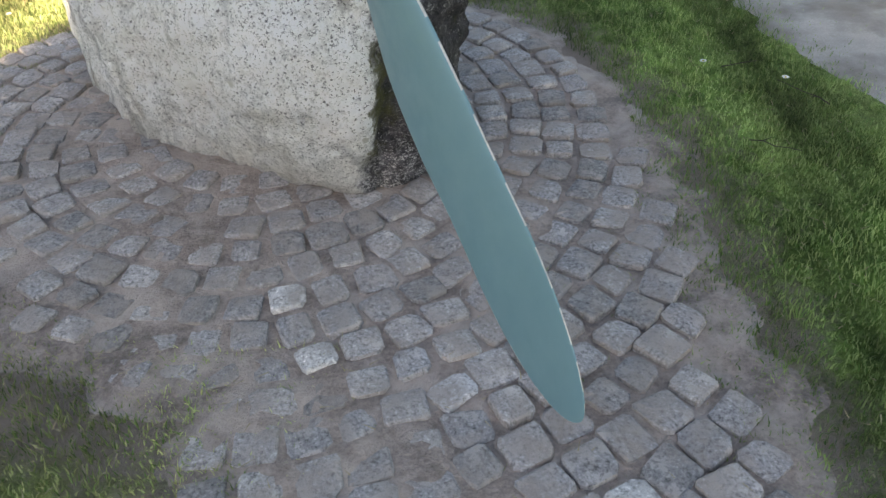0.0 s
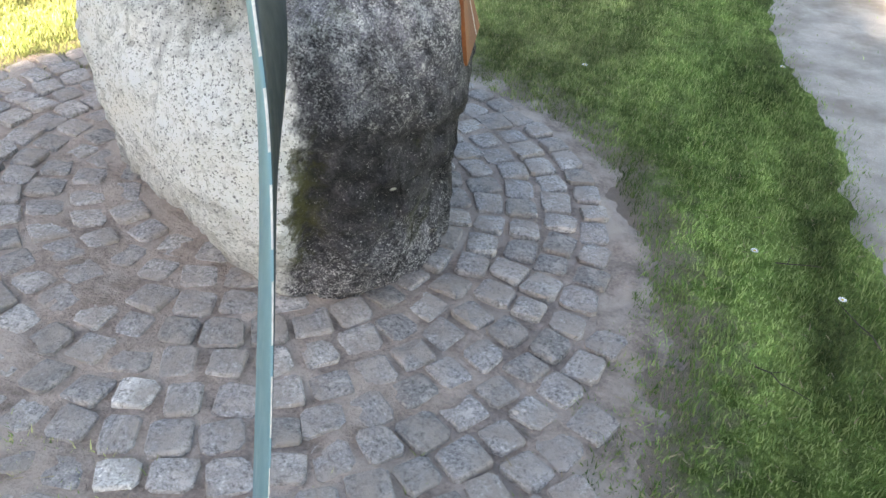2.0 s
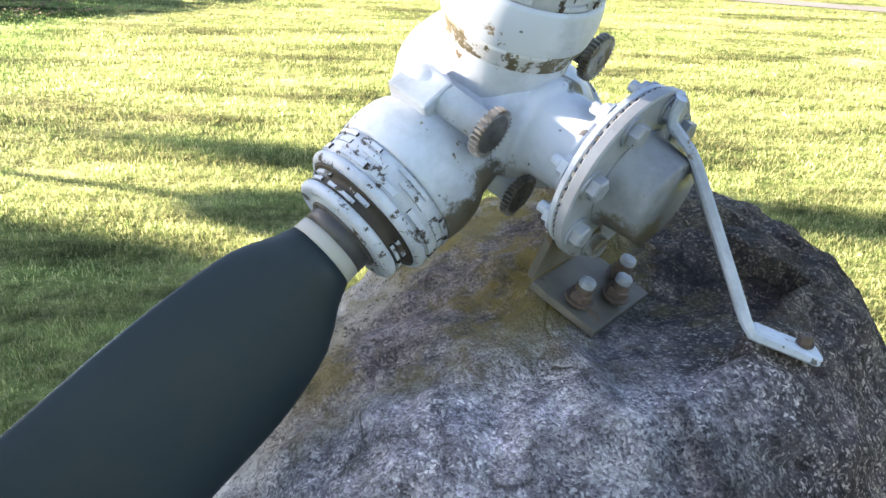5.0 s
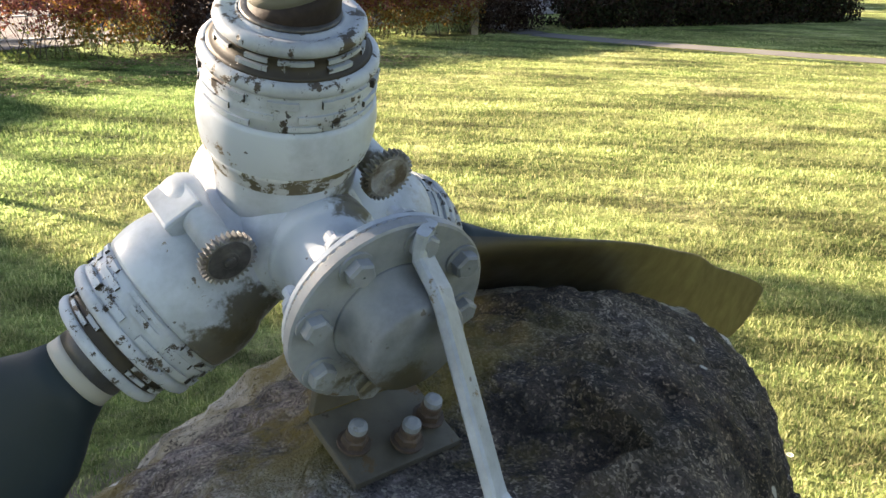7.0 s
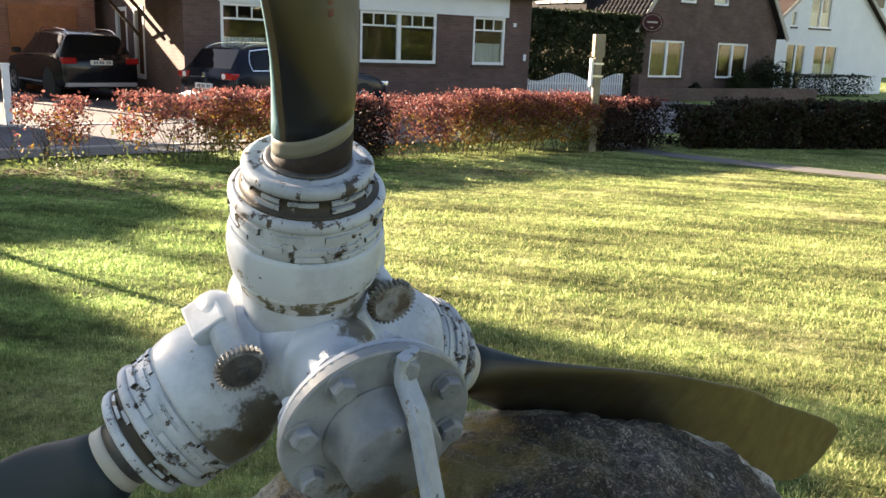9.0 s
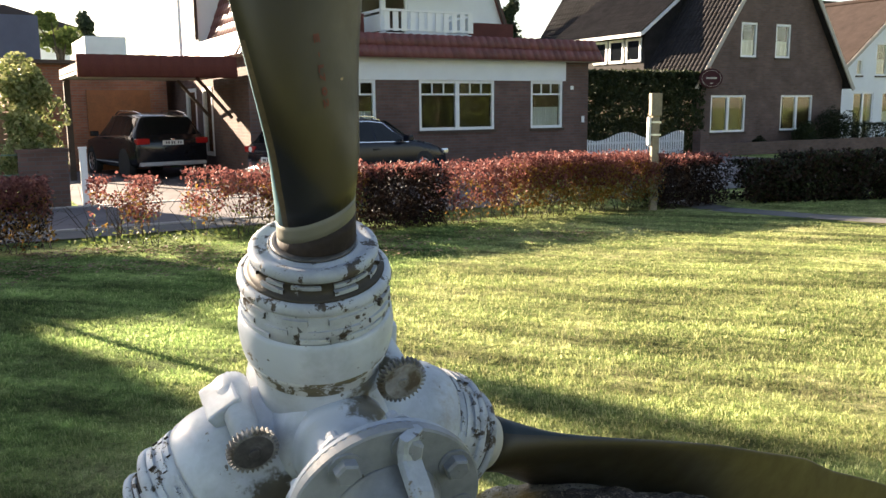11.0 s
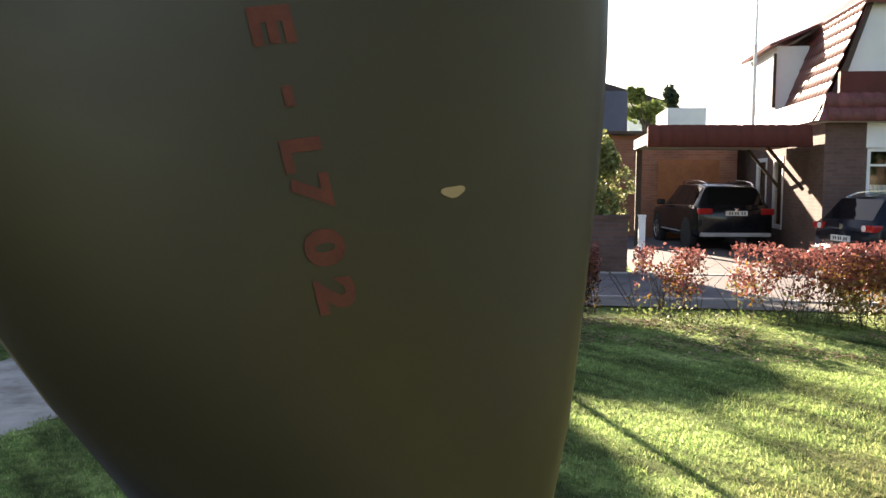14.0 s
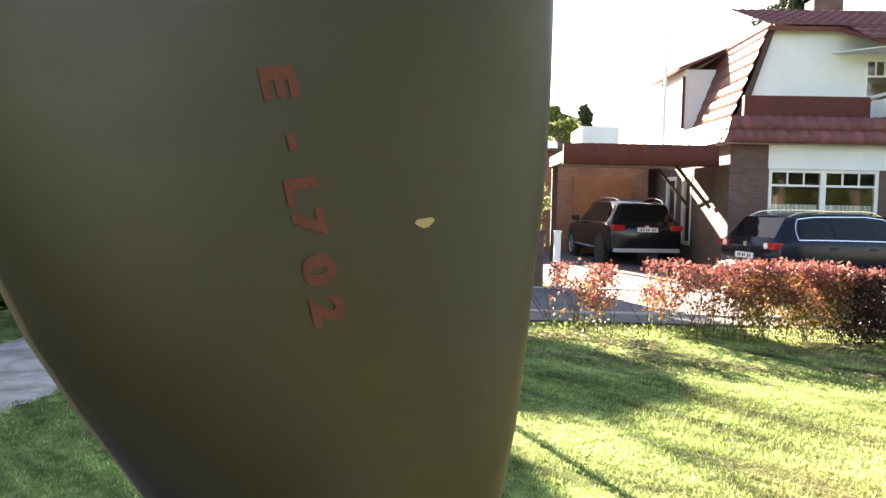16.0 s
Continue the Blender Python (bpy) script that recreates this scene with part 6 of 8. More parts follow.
def gabled_house(name, at, label, x0, x1, depth, eave, apex, wall_mat, roof_mat, holes, cols, rows, over=0.35):
    h = empty(name, at, label, "house")
    mid = (x0 + x1) / 2
    part("front_wall", wall_with_holes(x0, x1, 0, eave, [q for q in holes if q[3] <= eave], 0.3), wall_mat, h)
    up = [q for q in holes if q[2] >= eave]
    bm = bmesh.new()
    # gable field: columns between the slope and the openings
    cuts = sorted({x0, mid, x1, *(q[0] for q in up), *(q[1] for q in up)})
    zr = lambda x: eave + (apex - eave) * (1 - abs(x - mid) / (mid - x0))
    for a, b in zip(cuts, cuts[1:]):
        spans = sorted([(q[2], q[3]) for q in up if q[0] <= (a + b) / 2 <= q[1]])
        z = eave
        for lo, hi in spans + [(None, None)]:
            tops = (zr(a), zr(b)) if lo is None else (lo, lo)
            pts = [(a, z), (b, z), (b, tops[1]), (a, tops[0])]
            pts = [p for i, p in enumerate(pts) if p != pts[i - 1]]
            f = [bm.verts.new((x, 0, zz)) for x, zz in pts]
            g = [bm.verts.new((x, 0.3, zz)) for x, zz in pts]
            bm.faces.new(f)
            bm.faces.new(g[::-1])
            for i in range(len(f)):
                j = (i + 1) % len(f)
                bm.faces.new((f[j], f[i], g[i], g[j]))
            z = hi
    bmesh.ops.recalc_face_normals(bm, faces=bm.faces[:])
    part("gable_wall", bm, wall_mat, h)
    part("side_wall", boxed(x0, x0 + 0.3, 0.3, depth, 0, eave), wall_mat, h)
    part("side_wall", boxed(x1 - 0.3, x1, 0.3, depth, 0, eave), wall_mat, h)
    part("back_wall", boxed(x0, x1, depth, depth + 0.3, 0, eave), wall_mat, h)
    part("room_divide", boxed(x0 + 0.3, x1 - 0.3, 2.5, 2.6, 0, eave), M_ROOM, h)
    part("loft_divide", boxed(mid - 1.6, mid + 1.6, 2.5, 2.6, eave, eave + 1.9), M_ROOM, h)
    k = (apex - eave) / (mid - x0)
    for s, xe in ((-1, x0), (1, x1)):
        lo = (xe + s * over, eave - k * over + 0.12)
        hi = (mid, apex + 0.12)
        roof = part("roof", slab([(lo[0], -0.25, lo[1]), (hi[0], -0.25, hi[1]), (hi[0], depth + 0.5, hi[1]), (lo[0], depth + 0.5, lo[1])], 0.14), roof_mat, h)
        if s < 0 and cols:
            tile_slope(roof, "tiles", (hi[0], -0.25, hi[1] + 0.01), (0, depth + 0.7, 0), (lo[0] - hi[0], 0, lo[1] - hi[1]), cols, rows, roof_mat, 0.05)
        part("bargeboard", bar([Vector((lo[0], -0.28, lo[1] - 0.12)), Vector((hi[0], -0.28, hi[1] - 0.12))], 0.16, 0.05, (0, 0, 1)), M_SOFFIT, h)
    bm = bmesh.new()
    lathe(bm, [(0.12, 0), (0.12, depth + 0.8)], 10, axis_frame(Vector((mid, -0.27, apex + 0.13)), Vector((0, 1, 0)), Vector((0, 0, 1))))
    part("ridge", bm, roof_mat, h)
    for q in holes:
        make_window(h, *q[:4], q[4], q[5], 0.0, "dark", curtain=q[6])
    return h


def make_brown_house():
    holes = [(12.26, 14.05, 0.72, 2.05, 2, False, 0.0), (15.95, 17.76, 0.72, 2.05, 2, False, 0.0), (13.66, 14.5, 3.42, 4.66, 1, False, 0.5), (15.5, 16.32, 3.42, 4.66, 1, False, 0.5), (14.95, 15.35, 6.0, 6.9, 1, False, 0.0)]
    h = gabled_house("brown_house", HOUSE @ Matrix.Translation((0, 3, 0)), "brown brick gabled house with dark tiled roof", 11.57, 19.49, 11.0, 2.75, 8.4, M_BROWNBRICK, M_SLATE, holes, 56, 26)
    bm = bmesh.new()
    prism(bm, [(11.55, 3.0), (11.55, 4.52), (14.3, 6.55), (14.3, 3.0)], 2.75, 7.8)
    bmesh.ops.recalc_face_normals(bm, faces=bm.faces[:])
    d = part("dormer", bm, M_SLATE, h, "wide roof dormer with three white windows")
    part("dormer_roof", slab([(11.15, 2.5, 4.42), (14.7, 2.5, 7.05), (14.7, 8.0, 7.05), (11.15, 8.0, 4.42)], 0.12), M_SLATE, d)
    tile_slope(d, "tiles", (14.7, 2.5, 7.06), (0, 5.5, 0), (-3.58, 0, -2.65), 27, 13, M_SLATE, 0.05, False)
    part("dormer_edge", boxed(11.1, 11.16, 2.48, 8.0, 4.28, 4.42), M_TRIM, d, "white eaves board")
    part("dormer_edge", bar([Vector((11.15, 2.47, 4.35)), Vector((14.5, 2.47, 6.83))], 0.12, 0.04, (0, 0, 1)), M_TRIM, d, "white verge board")
    for i in range(3):
        y0 = 2.88 + i * 0.98
        bm = bmesh.new()
        for a, b, c, e in ((y0, y0 + 0.86, 3.36, 3.46), (y0, y0 + 0.86, 4.16, 4.26), (y0, y0 + 0.1, 3.46, 4.16), (y0 + 0.76, y0 + 0.86, 3.46, 4.16)):
            box(bm, 11.48, 11.56, a, b, c, e)
        w = part("dormer_window", bm, M_TRIM, d)
        part("pane", boxed(11.515, 11.53, y0 + 0.09, y0 + 0.77, 3.44, 4.18), M_CARGLASS, w)
    # oval hanging sign
    s = empty("hanging_sign", HOUSE @ Matrix.Translation((11.75, 2.55, 2.62)), "oval maroon hanging sign with pale lettering on an iron bracket", "sign")
    bm = bmesh.new()
    lathe(bm, [(0.42, -0.02), (0.44, 0.0), (0.42, 0.02)], 40, pose(0, 0, 0, 90, 0, 0) @ Matrix.Scale(0.78, 4, (0, 1, 0)) @ Matrix.Scale(1.3, 4, (1, 0, 0)))
    part("board", bm, M_SIGN, s)
    bm = bmesh.new()
    ring = []
    for i in range(40):
        a = 2 * math.pi * i / 40
        ring.append([bm.verts.new((q * 1.28 * math.cos(a), -0.024, q * 0.76 * math.sin(a))) for q in (0.352, 0.366)])
    for i in range(40):
        p, q = ring[i], ring[(i + 1) % 40]
        bm.faces.new((p[0], p[1], q[1], q[0]))
    part("rim_line", bm, M_SOFFIT, s)
    part("lettering", boxed(-0.26, 0.26, -0.028, -0.022, -0.015, 0.045), M_SOFFIT, s)
    part("lettering", boxed(-0.07, 0.07, -0.028, -0.022, -0.18, -0.145), M_SOFFIT, s)
    part("bracket", boxed(-0.03, 0.03, 0.0, 0.46, 0.33, 0.37), M_DARKWOOD, s)
    wall = empty("garden_wall", HOUSE, "low brown brick garden wall before the gabled house", "wall")
    part("wall", boxed(10.2, 20.0, 1.2, 1.45, 0, 0.42), M_BROWNBRICK, wall)
    part("pillar", boxed(9.9, 10.3, 1.15, 1.5, 0, 0.85), M_BROWNBRICK, wall)


def make_white_house():
    holes = [(22.2, 23.6, 0.1, 2.2, 2, False, 0.0), (24.2, 26.0, 0.8, 2.2, 2, False, 0.4), (22.3, 22.7, 2.9, 3.6, 1, False, 0.0), (23.6, 25.2, 2.9, 4.3, 2, False, 0.5)]
    gabled_house("white_house", HOUSE @ Matrix.Translation((0, 4.4, 0)), "white rendered house with brown roof behind shrubs", 20.6, 30.0, 10, 2.75, 6.2, M_RENDER, M_BROWNROOF, holes, 0, 0)
    b = empty("apartment_building", HOUSE @ Matrix.Translation((42, 26, 0)), "large white apartment building far behind the houses", "building")
    part("wall", boxed(4.6, 30, 0, 12, 0, 9.2), M_RENDER, b)
    part("roof", boxed(4.0, 30.6, -0.6, 12.6, 9.2, 9.6), M_BROWNROOF, b)
    for i in range(7):
        part("window", boxed(6 + i * 3.3, 7.8 + i * 3.3, -0.05, 0.0, 6.2, 7.8), M_CARGLASS, b)
    part("string_course", boxed(4.5, 30.1, -0.12, 0.0, 5.2, 5.6), M_TRIM, b)


make_red_house()
make_carport()
make_brown_house()
make_white_house()

# ---- far left ----
g = empty("red_roofed_garage", HOUSE @ Matrix.Translation((0, 14, 0)), "small brick garage with red hipped roof and grey door", "garage")
part("wall", boxed(-16.8, -12.9, 0, 6, 0, 2.35), M_REDBRICK, g)
for pts in ([(-17.1, -0.3, 2.35), (-12.57, -0.3, 2.35), (-14.6, 3, 4.0), (-15.1, 3, 4.0)], [(-12.57, -0.3, 2.35), (-12.57, 6.3, 2.35), (-14.6, 3, 4.0)], [(-17.1, 6.3, 2.35), (-17.1, -0.3, 2.35), (-15.1, 3, 4.0)], [(-12.57, 6.3, 2.35), (-17.1, 6.3, 2.35), (-15.1, 3, 4.0), (-14.6, 3, 4.0)]):
    part("roof", slab(pts, 0.1), M_TILE, g)
part("hip_ridge", bar([Vector((-17.1, -0.3, 2.42)), Vector((-15.1, 3, 4.07))], 0.2, 0.1, (0, 0, 1)), M_SOFFIT, g, "pale hip tiles")
part("fascia", boxed(-17.0, -12.7, -0.32, -0.28, 2.2, 2.34), M_DARKWOOD, g)
part("door", boxed(-15.25, -13.2, -0.06, 0.0, 0, 2.0), M_GREYDOOR, g, "pale grey up-and-over door")
b = empty("flat_roofed_building", HOUSE @ Matrix.Translation((-18, 41, 0)), "white flat-roofed building far off", "building")
part("wall", boxed(-20, 7, 0, 12, 0, 8.2), M_RENDER, b)
part("terrace", boxed(-21, 8, -3, 0, 0, 5.75), M_BLUEGREY, b, "grey slated lower roof")
for i in range(7):
    part("low_window", boxed(-19.5 + i * 3.9, -16.2 + i * 3.9, -3.06, -3.0, 4.5, 5.0), M_RENDER, b, "white low window band")
part("roof_edge", boxed(-20.3, 7.3, -0.3, 12.3, 8.2, 8.5), M_SOFFIT, b)
for i in range(9):
    part("window", boxed(-19 + i * 2.9, -17.8 + i * 2.9, -0.05, 0.0, 6.55, 7.35), M_BLUEGREY, b, "small grey window")
b = empty("clad_building", HOUSE @ Matrix.Translation((-9.2, 31, 0)), "blue-grey clad flat-roofed building behind the gardens", "building")
part("wall", boxed(-3.6, 1.95, 0, 8, 0, 6.7), M_SLATEBLUE, b)
part("annex", boxed(4.4, 6.6, 2, 8, 0, 5.9), M_RENDER, b)
b = empty("distant_house", HOUSE @ Matrix.Translation((-9.5, 70, 0)), "distant pale house with flat hipped roof", "house")
part("wall", boxed(-8, 8, 0, 10, 0, 9.5), M_RENDER, b)
part("roof", slab([(-9, -1, 9.5), (9, -1, 9.5), (3, 5, 12.0), (-3, 5, 12.0)], 0.2), M_BROWNROOF, b)
part("chimney", boxed(1.5, 2.1, 4, 4.6, 11.5, 13.0), M_TILE, b)

fence = empty("board_fence", HOUSE @ Matrix.Translation((0, 7.5, 0)), "brown wooden board fence behind the front garden", "fence")
for i in range(12):
    for j in range(2):
        part("board", boxed(-13.4 + j * 1.8, -11.63 + j * 1.8, 0, 0.03, 0.06 + i * 0.15, 0.2 + i * 0.15), M_FENCEWOOD, fence)
for x in (-13.45, -11.62, -9.8):
    part("post", boxed(x - 0.05, x + 0.05, -0.05, 0.05, 0, 1.95), M_FENCEWOOD, fence)
wire = empty("wire_fence", HOUSE @ Matrix.Translation((0, -2.7, 0)), "low green wire fence with rails along the garden", "fence")
for i in range(9):
    part("post", boxed(-22.0 + i * 1.5, -21.95 + i * 1.5, -0.02, 0.02, 0, 0.98), M_MESH, wire)
for z in (0.25, 0.6, 0.95):
    part("rail", boxed(-22, -10.2, -0.012, 0.012, z - 0.012, z + 0.012), M_MESH, wire)
gp = empty("gate_pillar", HOUSE @ Matrix.Translation((-9.75, -2.6, 0)), "dark brick gate pillar beside the driveway", "pillar")
part("pillar", boxed(-0.75, 0.05, -0.15, 0.25, 0, 0.98), M_BRICK, gp)
part("cap", boxed(-0.78, 0.08, -0.18, 0.28, 0.98, 1.04), M_BRICK, gp)
wp = empty("white_gate_post", HOUSE @ Matrix.Translation((-9.45, -2.75, 0)), "slim white gate post at the driveway", "post")
bm = boxed(-0.06, 0.06, -0.06, 0.06, 0, 1.02, bevel=0.01)
part("post", bm, M_TRIM, wp)
part("cap", boxed(-0.07, 0.07, -0.07, 0.07, 1.02, 1.06), M_TRIM, wp)

picket = empty("picket_fence", HOUSE @ Matrix.Translation((0, 2.0, 0)), "white scalloped picket fence between the houses", "fence")
for i in range(48):
    x = 5.0 + i * 0.105
    part("picket", boxed(x, x + 0.065, 0, 0.02, 0.08, 0.74 + 0.13 * math.cos((x - 5.0) * 2 * math.pi / 2.4)), M_TRIM, picket)
for z in (0.2, 0.5):
    part("rail", boxed(5.0, 10.0, 0.02, 0.05, z, z + 0.06), M_TRIM, picket)
for i in range(5):
    make_shrub("tall_hedge_shrub", HOUSE @ pose(5.5 + i * 1.35, 3.3, 0), "tall dark evergreen hedge behind the picket fence", "hedge", "tall hedge between the houses", (1.5, 1.2, 2.85), 14000, 0.1, ((M_THUJA, 1.0, 0.0, 1.0),), 500 + i, 6, 0.0)
for i in range(7):
    make_shrub("thuja_shrub", HOUSE @ pose(-18.6 + i * 1.5, 21.0, 0), "row of dark thuja behind the fence", "hedge", "thuja row behind the fence", (1.6, 1.0, 3.1 + 0.2 * math.sin(i * 2.2)), 5000, 0.15, ((M_THUJA, 1.0, 0.2, 1.0),), 540 + i, 3, 0.2)
for i, (x, y, rr) in enumerate(((16.7, 2.4, 0.58), (18.3, 2.4, 0.92), (14.3, 2.5, 0.3))):
    ob = empty("clipped_bush", HOUSE @ Matrix.Translation((x, y, 0)), "round clipped green bush by the brown wall", "bush", "round bushes by the gabled house")
    raw_object("foliage", *leaf_quads(clump_points(6500, (0, 0, rr * 0.9), (rr, rr, rr), 560 + i, 0.75, 30), 0.06, 570 + i), M_THUJA if i == 0 else M_HEDGELEAF, ob)
for i in range(5):
    make_shrub("low_hedge_shrub", HOUSE @ pose(20.5 + i * 1.3, 3.0, 0), "low dark hedge before the white house", "hedge", "low hedge before the white house", (1.4, 0.7, 0.9), 1000, 0.08, ((M_HEDGELEAF, 1.0, 0.0, 1.0),), 590 + i, 3, 0.0)
make_tree("variegated_shrub", *(HOUSE @ Vector((-10.35, -2.0, 0))).xy, "tall yellow-green variegated shrub beside the carport", [((0, 0, 0.75), (0.85, 0.8, 0.85)), ((0.05, 0, 1.65), (0.85, 0.8, 0.95)), ((0, 0.1, 2.2), (0.6, 0.6, 0.6))], 0.06, 9500, 0.085, M_LIMELEAF, 21, category="shrub")
for i, (x, y, s) in enumerate(((-13.0, 0.5, 0.6), (-15.2, 1.0, 0.5), (-12.2, 4.0, 0.9), (-14.3, 8.6, 0.9))):
    ob = empty("garden_bush", HOUSE @ Matrix.Translation((x, y, 0)), "small green garden bush on the front lawn", "bush", "front garden bushes")
    raw_object("foliage", *leaf_quads(clump_points(1200, (0, 0, s * 0.8), (s, s, s), 610 + i, 0.6), 0.08, 615 + i), (M_HEDGELEAF, M_LIMELEAF)[i % 2], ob)
make_tree("conifer", *(HOUSE @ Vector((12.1, 15.5, 0))).xy, "dark narrow conifer between the two houses", [((0, 0, 2.5), (1.5, 1.5, 2.2)), ((0, 0, 4.6), (1.1, 1.1, 1.8)), ((0.1, 0, 5.9), (0.55, 0.55, 1.0))], 0.14, 7000, 0.17, M_CONIFER, 31)
make_tree("pine", *(HOUSE @ Vector((1.2, 16, 0))).xy, "tall loose pine behind the tiled roof", [((0, 0, 8.8), (2.0, 1.6, 1.1)), ((-1.3, 0, 9.8), (1.2, 1.2, 0.8)), ((1.4, 0, 10.2), (1.6, 1.3, 0.9)), ((0.3, 0, 11.3), (1.3, 1.3, 0.8))], 0.2, 5200, 0.2, M_CONIFER, 41)
make_tree("pale_tree", *(HOUSE @ Vector((-4.8, 46, 0))).xy, "pale green leafy tree far off", [((0, 0, 6.9), (1.7, 1.6, 1.2)), ((1.0, 0, 7.7), (1.0, 1.0, 0.8)), ((-1.2, 0, 6.6), (1.1, 1.1, 1.0))], 0.25, 4200, 0.3, M_TREELEAF, 51)
make_tree("dark_tree", *(HOUSE @ Vector((-2.6, 48, 0))).xy, "dark round evergreen far off", [((0, 0, 7.4), (1.0, 1.0, 1.5))], 0.25, 1500, 0.3, M_CONIFER, 53)

# wooden post with small sign boards at the hedge
post = empty("wooden_signpost", Matrix.Translation((-13.86, 1.89, 0)) @ pose(0, 0, 0, 0, 0, 110), "weathered pale wooden post with small boards at the hedge", "post")
part("post", boxed(-0.06, 0.06, -0.06, 0.06, -0.05, 1.55, bevel=0.012), M_WOOD, post)
part("head", boxed(-0.09, 0.085, -0.085, 0.085, 1.52, 1.88, bevel=0.012), M_WOOD, post)
part("board", boxed(-0.12, -0.08, -0.06, 0.06, 1.05, 1.5, bevel=0.004), M_TRIM, post, "small white board")
part("strap", boxed(-0.08, 0.08, -0.076, 0.076, 1.2, 1.23), M_RIM, post)
part("strap", boxed(-0.08, 0.08, -0.076, 0.076, 1.4, 1.43), M_RIM, post)

# ---- cars ----
def at_length(stations, x):
    for a, b in zip(stations, stations[1:]):
        if a[0] <= x <= b[0]:
            f = (x - a[0]) / max(b[0] - a[0], 1e-6)
            return [p + (q - p) * f for p, q in zip(a, b)]
    return list(stations[-1] if x > stations[-1][0] else stations[0])


def make_wheel(car, x, y, radius, face):
    m = pose(x, y, radius, -90 * face, 0, 0)
    bm = bmesh.new()
    lathe(bm, [(radius * 0.66, -0.1), (radius * 0.93, -0.105), (radius, -0.08), (radius, 0.08), (radius * 0.93, 0.105), (radius * 0.66, 0.1), (radius * 0.62, 0.06)], 28, m)
    tyre = part("wheel", bm, M_TYRE, car, "black rubber tyre", smooth=True)
    bm = bmesh.new()
    lathe(bm, [(radius * 0.66, 0.098), (radius * 0.62, 0.104), (radius * 0.58, 0.09), (radius * 0.56, 0.03), (0.02, 0.03)], 28, m, close=False)
    for i in range(5):
        box(bm, 0.03, radius * 0.6, -0.032, 0.032, 0.05, 0.088, bevel=0.006, m=m @ pose(0, 0, 0, 0, 0, 72 * i))
    lathe(bm, [(0.06, 0.05), (0.06, 0.092), (0.02, 0.097)], 16, m)
    part("rim", bm, M_RIM, tyre, "silver alloy rim with five spokes")


